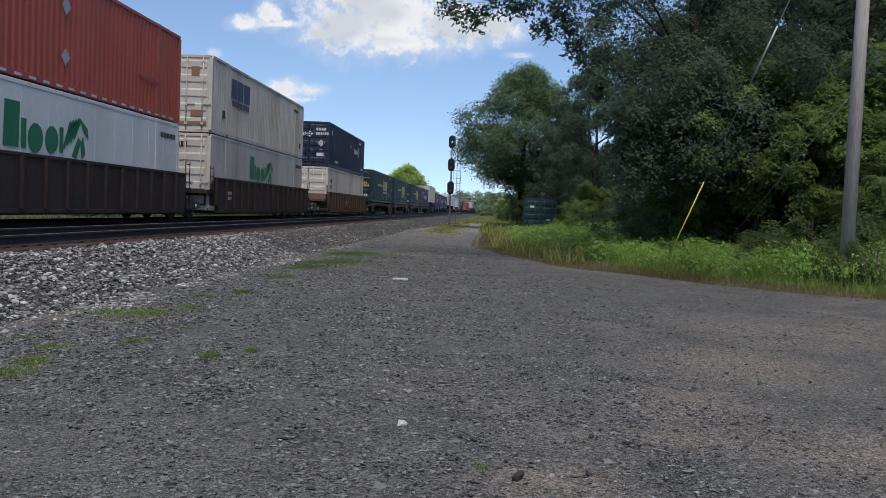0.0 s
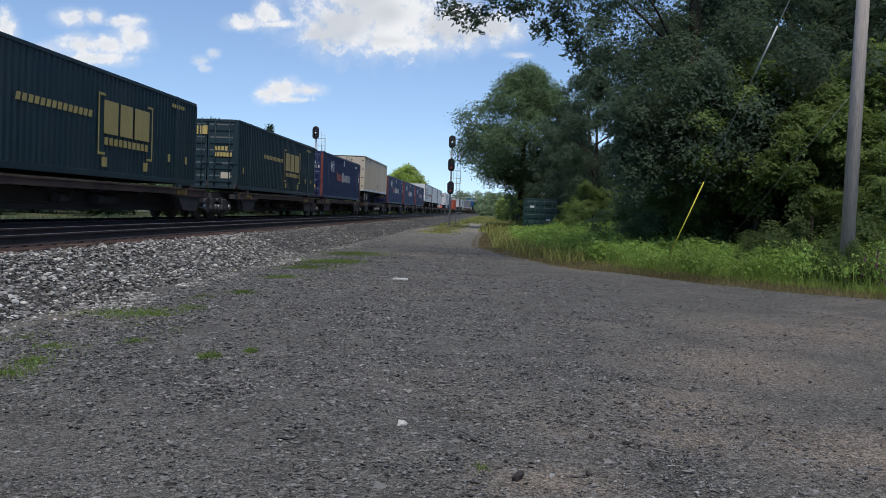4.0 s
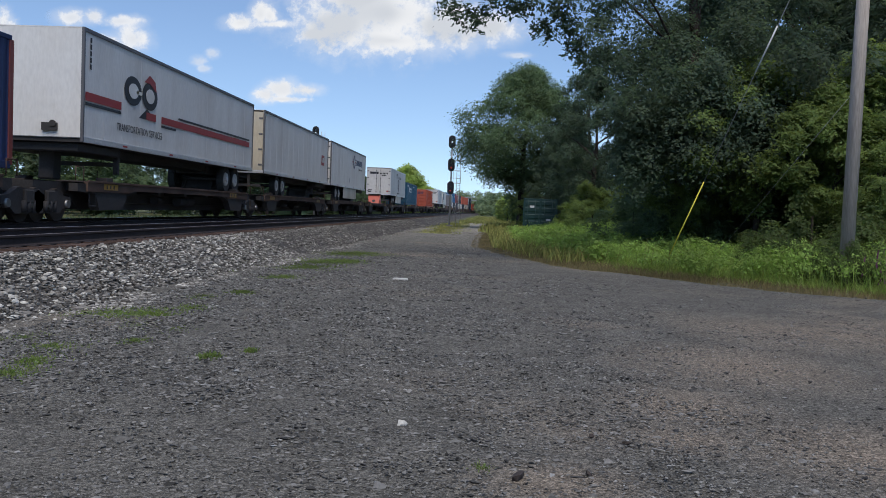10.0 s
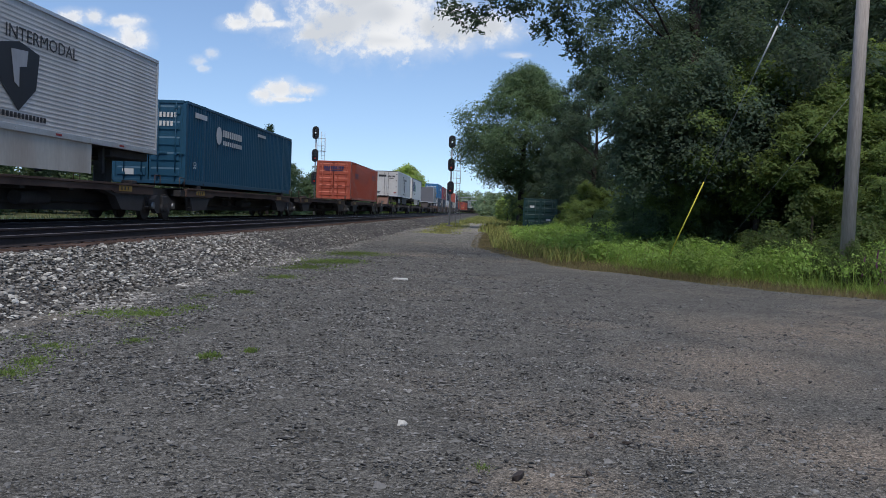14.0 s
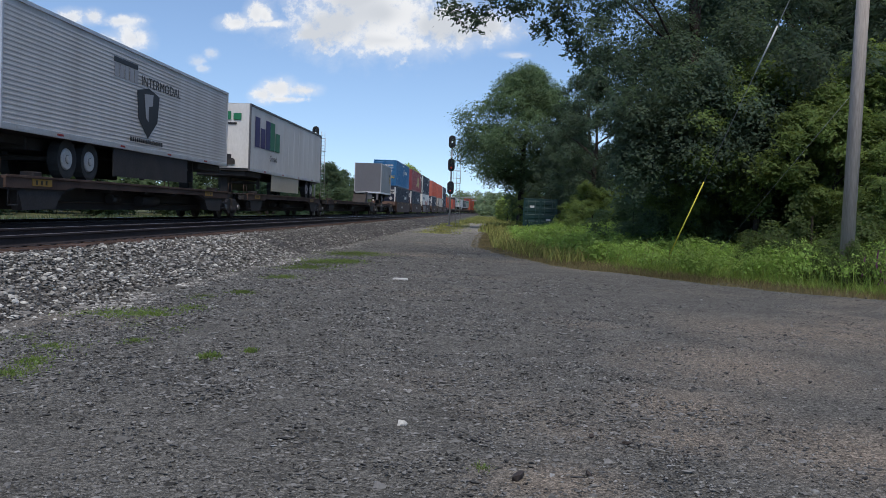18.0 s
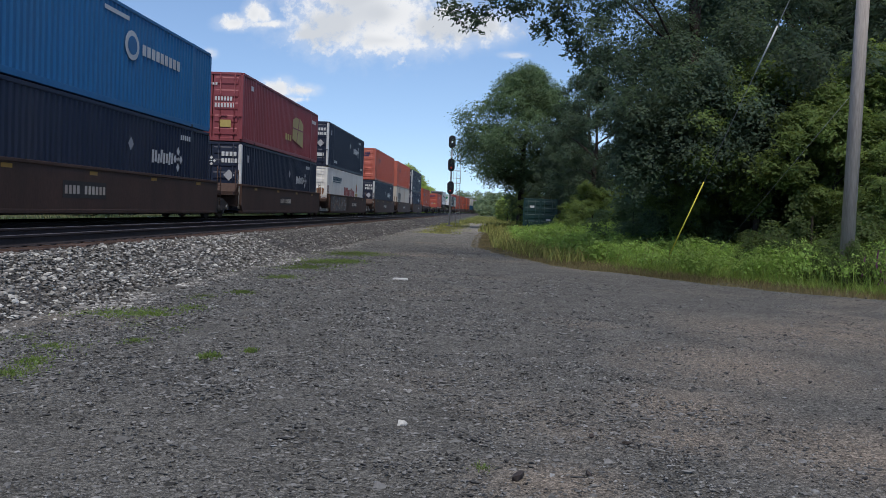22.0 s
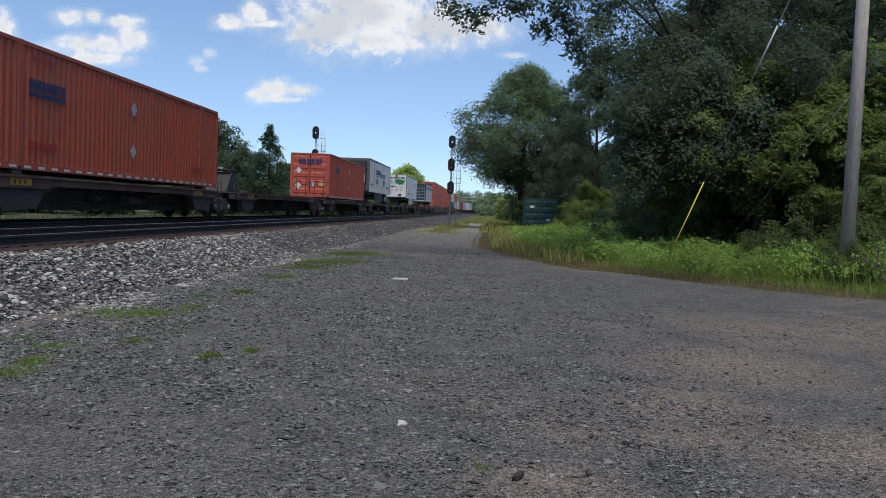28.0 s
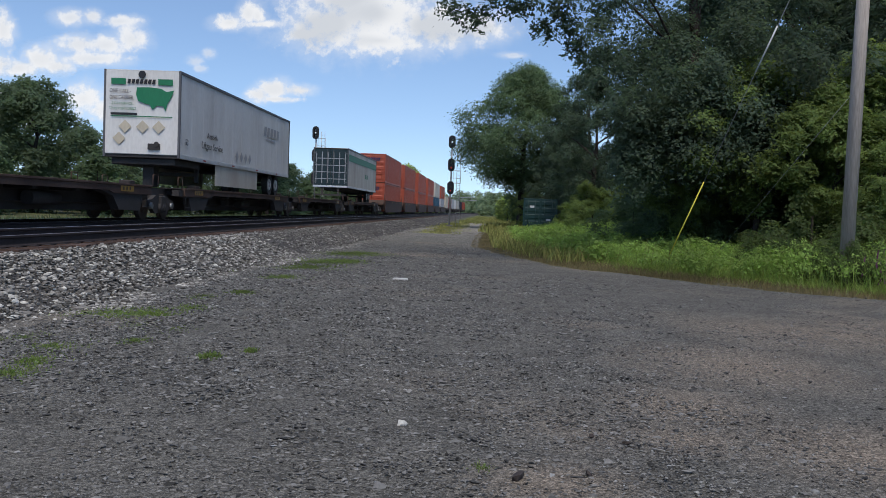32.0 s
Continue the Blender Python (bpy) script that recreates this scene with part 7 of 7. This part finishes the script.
# ---- trackside things ----
def signal(x, y, foot=0.0):
    s = thing("signal_mast", "tall railway signal mast with three black heads", "railway signal", "signals beside the tracks")
    part("base", boxm(-0.28, 0.28, -0.28, 0.28, -0.6, 0.2, 0.04), material("concrete", (0.2, 0.195, 0.185), 0.9, 0, 0.2, 3, 40, 0.3), s)
    part("mast", tubem((0, 0, 0.15), (0, 0, 7.9), 0.075, 0.065, 10), M_GALV, s)
    for k, z in enumerate((7.45, 5.45, 3.45)):
        def head():
            bm = bmesh.new()
            prism(bm, [(0.30 * math.cos(a), 0.27 * (1 if math.sin(a) > 0 else -1) + 0.30 * math.sin(a)) for a in [i * math.tau / 20 for i in range(20)]], "y", -0.28, -0.24)
            box(bm, -0.2, 0.2, -0.24, 0.1, -0.42, 0.42)
            return bm
        h = mesh_part("signal_head", "signal_head", head, M_SIGNAL, s, at=pose(0, 0, z))
        for j in (-1, 0, 1):
            def hood():
                bm = bmesh.new()
                n = 12
                for a, b in zip(range(n), range(1, n + 1)):
                    t0, t1 = -0.4 + a * (math.pi + 0.8) / n, -0.4 + b * (math.pi + 0.8) / n
                    q = [(0.12 * math.cos(t), 0.12 * math.sin(t)) for t in (t0, t1)]
                    bm.faces.new([bm.verts.new(v) for v in ((q[0][0], -0.28, q[0][1]), (q[1][0], -0.28, q[1][1]), (q[1][0], -0.55, q[1][1]), (q[0][0], -0.50, q[0][1]))])
                return bm
            mesh_part("hood", "hood", hood, M_SIGNAL, h, at=pose(0, 0, 0.25 * j))
            lit = (k > 0 and j == -1) or (k == 0 and j == 0)
            m = (M_LENSRED if k else M_LENSBLUE) if lit else M_LENSOFF
            mesh_part("lens", "lens", lambda: tubem((0, -0.30, 0), (0, -0.283, 0), 0.07, seg=14), m, h, "lit red lens" if lit and k else "", at=pose(0, 0, 0.25 * j))
    lad = bmesh.new()
    for q in (0.55, 0.85):
        tube(lad, (q, 0.25, 0.1), (q - 0.1, 0.1, 7.6), 0.02, seg=5)
    for i in range(24):
        z = 0.4 + 0.3 * i
        tube(lad, (0.55 - 0.1 * z / 7.6, 0.2, z), (0.85 - 0.1 * z / 7.6, 0.2, z), 0.014, seg=5)
    part("ladder", lad, M_GALV, s)
    for z in (3.9, 5.9):
        deck = mesh_part("platform", "signal_deck", lambda: boxm(0.1, 0.85, -0.15, 0.35, -0.04, 0.0), M_GALV, s, at=pose(0, 0, z))
        for h in (0.42, 1.08):
            mesh_part("guard_rail", "guard_rail", lambda: tubem((0.1, -0.1, 0), (0.85, -0.1, 0), 0.02, seg=5), M_GALV, deck, at=pose(0, 0, h))
        for q in (0.2, 0.5, 0.85):
            mesh_part("guard_post", "guard_post", lambda: tubem((0, -0.1, 0), (0, -0.1, 1.08), 0.018, seg=5), M_GALV, deck, at=pose(q, 0, 0))
    s.matrix_basis = pose(x, y, foot)
    return s


signal(-3.3, 77)
signal(-15.35, 77, 0.4)

# utility pole and its guys
pole = thing("utility_pole", "weathered grey wooden utility pole", "utility pole")
part("pole", tubem((0, 0, -0.2), (0.074, 0.0, 12.6), 0.152, 0.128, 16), M_POLE, pole)
pole.matrix_basis = pose(8.062, 20.0, 0)
anchor, tip = Vector((4.86, 24.5, -0.1)), Vector((8.13, 20.05, 10.35))
guy = thing("guy_wire", "steel guy wire with a yellow plastic guard", "guy wire")
part("cable", tubem(anchor, tip, 0.009, seg=6), M_CABLE, guy)
part("guard", tubem(anchor, anchor.lerp(tip, 0.245), 0.017, seg=10), M_GUY, guy, "bright yellow plastic guard")
part("strain_rod", tubem(anchor.lerp(tip, 0.503), anchor.lerp(tip, 0.605), 0.02, seg=8), M_WHITELET, guy, "white insulating strain rod")
guy2 = thing("guy_wire", "thin dark guy wire by the pole", "guy wire")
a2, b2 = Vector((5.9, 24.0, 0.1)), Vector((8.0, 19.95, 4.42))
part("cable", tubem(a2, b2, 0.004, seg=6), M_CABLE, guy2)
part("clamp", tubem(a2.lerp(b2, 0.975), b2, 0.014, seg=6), M_WHITELET, guy2)

# green storage box in the grass, grey shed behind it
bx = thing("storage_container", "dark green steel storage container in the tall grass", "container")
part("body", boxm(-1.22, 1.22, 0.06, 6.0, 0.02, 2.55, 0.02), M_DUMP, bx)
for s in (0, 1):
    d = part("door", ribbed_end(1.18, 0.12, 2.45, 0.025), M_DUMP, bx)
    d.matrix_basis = pose(-1.18 + 1.18 * s, 0.02, 0)
    for k in (0.3, 0.85):
        part("lock_rod", tubem((k, -0.06, 0.1), (k, -0.06, 2.45), 0.022, seg=6), M_DUMP, d)
    part("label_plate", boxm(0.45, 0.75, -0.045, -0.035, 1.9 - 0.9 * s, 2.05 - 0.9 * s), M_WHITELET if s == 0 else M_GREY, d, "small label")
for x in (-1.16, 1.16):
    part("corner_post", boxm(x - 0.06, x + 0.06, -0.02, 0.12, 0.0, 2.58, 0.01), M_DUMP, bx)
bx.matrix_basis = pose(3.72, 62, -0.02, 0, 0, -14)
shed = thing("shed", "low grey-green sheet metal shed behind the storage container", "shed")
part("wall", boxm(-2.5, 2.5, 0, 4, 0, 2.3, 0.02), M_SHED, shed)
part("roof", boxm(-2.7, 2.7, -0.2, 4.2, 2.304, 2.42, 0.02), M_SHED, shed)
shed.matrix_basis = pose(6.2, 70, 0)

# signal bridge far along the line
gan = thing("signal_bridge", "pale steel gantry across the line far away", "signal bridge")
for z in (6.2, 7.4):
    part("beam", boxm(-13, 13, -0.15, 0.15, z, z + 0.22), M_GALV, gan)
for k in range(14):
    part("brace", boxm(-12.9 + 1.95 * k, -12.75 + 1.95 * k, -0.1, 0.1, 6.4, 7.42), M_GALV, gan)
for x in (-12.8, 12.8):
    part("leg", boxm(x - 0.25, x + 0.25, -0.2, 0.2, 0, 7.6), M_GALV, gan)
gan.matrix_basis = pose(-6, 385, 0)

# ties, last: each near one a piece of its own
def tie_mesh(k):
    rr = random.Random(k)
    bm = bmesh.new()
    box(bm, -1.3, 1.3, -0.115, 0.115, -0.16, 0.0)
    for v in bm.verts:
        v.co += Vector((rr.uniform(-0.05, 0.05), rr.uniform(-0.012, 0.012), rr.uniform(-0.008, 0.008)))
    return bm


for cx, parent, n in ((NEAR_X, TIES, 220), (TRAIN_X, TRAIN_TRACK, 80)):
    for k in range(n):
        y = 4 + 0.5 * k
        o = mesh_part("tie", "tie%d" % (k % 6), lambda: tie_mesh(k % 6), M_TIE, parent, at=pose(cx + 0.04 * math.sin(k * 2.4), y, RAIL_Z - 0.185, 0, 0, 0.6 * math.sin(k * 1.7)))
    bm = bmesh.new()
    for k in range(n, 620):
        y = 4 + 0.5 * k
        dx, turn = bend(y)
        box(bm, cx + dx - 1.3, cx + dx + 1.3, y - 0.115, y + 0.115, RAIL_Z - 0.34, RAIL_Z - 0.183)
    tagged(part("far_ties", bm, M_TIE, parent), kind="stuff")
    bm = bmesh.new()
    for k in range(120):
        for s in (-0.7535, 0.7535):
            y = 4 + 0.5 * k
            box(bm, cx + s - 0.18, cx + s + 0.18, y - 0.09, y + 0.09, RAIL_Z - 0.186, RAIL_Z - 0.172)
    tagged(part("tie_plates", bm, M_RAIL, parent), kind="stuff")


# ---- clouds ----
def cloud_material(name, seed, lobes, thin, grey):
    """Vapour: rounded lobes with a ragged edge, thinning to a veil."""
    m = bpy.data.materials.new(name)
    m.use_nodes = True
    n, l = m.node_tree.nodes, m.node_tree.links
    n.clear()
    co = n.new("ShaderNodeTexCoord")
    off = n.new("ShaderNodeMapping"); off.inputs["Location"].default_value = (seed * 3.1, seed * 1.7, seed)
    l.new(co.outputs["Object"], off.inputs[0])
    def noise_tex(scale, rough):
        t = n.new("ShaderNodeTexNoise")
        t.inputs["Scale"].default_value, t.inputs["Detail"].default_value, t.inputs["Roughness"].default_value = scale, 9 if rough > 0.4 else 2, rough
        l.new(off.outputs[0], t.inputs["Vector"])
        return t.outputs["Fac"]
    def calc(op, a, b=None, c=None):
        k = n.new("ShaderNodeMath"); k.operation = op
        for i, s in enumerate((a, b, c)):
            if isinstance(s, (int, float)):
                k.inputs[i].default_value = s
            elif s is not None:
                l.new(s, k.inputs[i])
        return k.outputs[0]
    sep = n.new("ShaderNodeSeparateXYZ"); l.new(co.outputs["Object"], sep.inputs[0])
    body = None
    for x, y, rx, ry in lobes:
        dx, dy = calc("DIVIDE", calc("SUBTRACT", sep.outputs[0], x), rx), calc("DIVIDE", calc("SUBTRACT", sep.outputs[1], y), ry)
        f = calc("SUBTRACT", 1.0, calc("SQRT", calc("ADD", calc("MULTIPLY", dx, dx), calc("MULTIPLY", dy, dy))))
        body = f if body is None else calc("SMOOTH_MAX", body, f, 0.18)
    ragged = noise_tex(62.0, 0.62)
    dens = calc("ADD", body, calc("MULTIPLY", calc("SUBTRACT", ragged, 0.5), 2.1))
    def ramp(src, lo, hi, top):
        r = n.new("ShaderNodeMapRange"); r.interpolation_type = "SMOOTHSTEP"
        r.inputs[1].default_value, r.inputs[2].default_value, r.inputs[4].default_value = lo, hi, top
        l.new(src, r.inputs[0])
        return r.outputs[0]
    alpha = calc("MAXIMUM", ramp(dens, -0.15, 0.72, 0.97 * thin), ramp(calc("ADD", body, calc("MULTIPLY", calc("SUBTRACT", noise_tex(30.0, 0.65), 0.5), 1.6)), -0.5, 0.7, 0.42 * thin))
    thick = ramp(calc("ADD", body, calc("MULTIPLY", calc("SUBTRACT", noise_tex(11.0, 0.35), 0.5), 2.0)), 0.30, 1.0, grey)
    # self-lit sheet: sunlit white and shaded grey of the cloud are both painted
    mix = n.new("ShaderNodeMix"); mix.data_type = "RGBA"
    mix.inputs[6].default_value, mix.inputs[7].default_value = (0.94, 0.95, 0.97, 1), (0.60, 0.64, 0.70, 1)
    l.new(thick, mix.inputs[0])
    em = n.new("ShaderNodeEmission"); l.new(mix.outputs[2], em.inputs[0]); em.inputs[1].default_value = 0.86
    tr = n.new("ShaderNodeBsdfTransparent")
    ms = n.new("ShaderNodeMixShader")
    l.new(alpha, ms.inputs[0]); l.new(tr.outputs[0], ms.inputs[1]); l.new(em.outputs[0], ms.inputs[2])
    out = n.new("ShaderNodeOutputMaterial"); l.new(ms.outputs[0], out.inputs[0])
    return m


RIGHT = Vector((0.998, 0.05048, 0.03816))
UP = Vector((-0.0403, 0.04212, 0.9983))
CLOUDS = []


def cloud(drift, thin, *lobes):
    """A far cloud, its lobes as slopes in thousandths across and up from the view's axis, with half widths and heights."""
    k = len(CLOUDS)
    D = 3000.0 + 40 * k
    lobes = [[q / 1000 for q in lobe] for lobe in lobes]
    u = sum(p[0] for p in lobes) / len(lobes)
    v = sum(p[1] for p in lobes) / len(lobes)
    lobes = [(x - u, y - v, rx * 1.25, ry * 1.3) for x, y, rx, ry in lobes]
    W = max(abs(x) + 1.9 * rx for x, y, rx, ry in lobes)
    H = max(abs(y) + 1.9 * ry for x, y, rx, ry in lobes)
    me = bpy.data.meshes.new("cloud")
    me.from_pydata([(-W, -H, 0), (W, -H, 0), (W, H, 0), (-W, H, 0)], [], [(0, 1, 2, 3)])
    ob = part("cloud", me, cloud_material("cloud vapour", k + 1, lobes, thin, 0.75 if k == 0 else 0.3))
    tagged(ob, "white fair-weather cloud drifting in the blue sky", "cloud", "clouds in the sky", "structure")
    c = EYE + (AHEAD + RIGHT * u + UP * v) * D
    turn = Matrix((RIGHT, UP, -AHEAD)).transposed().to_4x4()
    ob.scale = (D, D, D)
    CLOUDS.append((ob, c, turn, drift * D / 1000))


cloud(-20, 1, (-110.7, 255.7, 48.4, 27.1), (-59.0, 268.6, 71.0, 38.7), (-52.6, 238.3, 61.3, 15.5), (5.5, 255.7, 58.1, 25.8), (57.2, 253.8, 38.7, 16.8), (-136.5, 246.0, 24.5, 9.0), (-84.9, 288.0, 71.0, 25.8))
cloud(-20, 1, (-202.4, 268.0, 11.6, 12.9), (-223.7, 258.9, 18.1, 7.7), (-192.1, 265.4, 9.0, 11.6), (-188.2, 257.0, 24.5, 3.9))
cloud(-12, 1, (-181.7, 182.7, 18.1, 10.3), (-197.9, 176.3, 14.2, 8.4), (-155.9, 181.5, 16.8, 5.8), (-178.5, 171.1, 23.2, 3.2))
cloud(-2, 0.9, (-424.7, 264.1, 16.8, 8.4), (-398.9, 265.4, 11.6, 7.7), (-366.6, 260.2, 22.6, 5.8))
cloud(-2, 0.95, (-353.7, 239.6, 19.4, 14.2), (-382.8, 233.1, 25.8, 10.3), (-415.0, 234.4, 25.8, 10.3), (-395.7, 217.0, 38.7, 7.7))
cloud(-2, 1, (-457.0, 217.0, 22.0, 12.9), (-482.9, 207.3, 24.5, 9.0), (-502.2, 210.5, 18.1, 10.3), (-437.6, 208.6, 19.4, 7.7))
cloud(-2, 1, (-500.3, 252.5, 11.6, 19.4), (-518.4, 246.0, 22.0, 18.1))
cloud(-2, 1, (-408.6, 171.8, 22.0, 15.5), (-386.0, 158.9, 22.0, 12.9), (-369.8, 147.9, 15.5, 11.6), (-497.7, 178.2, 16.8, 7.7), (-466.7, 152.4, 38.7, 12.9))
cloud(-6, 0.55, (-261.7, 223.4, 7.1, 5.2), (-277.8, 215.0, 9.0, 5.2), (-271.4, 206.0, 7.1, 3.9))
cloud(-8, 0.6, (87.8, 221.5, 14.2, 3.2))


def motions():
    for ob, y0, z in MOVERS:
        rows = []
        for t in range(0, 33, 2):
            y = y0 - SPEED * t
            dx, turn = bend(y)
            rows.append((t, pose(TRAIN_X + dx, y, z, 0, 0, turn)))
        walk(ob, rows)
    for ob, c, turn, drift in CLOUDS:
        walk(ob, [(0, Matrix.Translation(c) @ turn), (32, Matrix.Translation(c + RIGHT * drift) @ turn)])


motions()
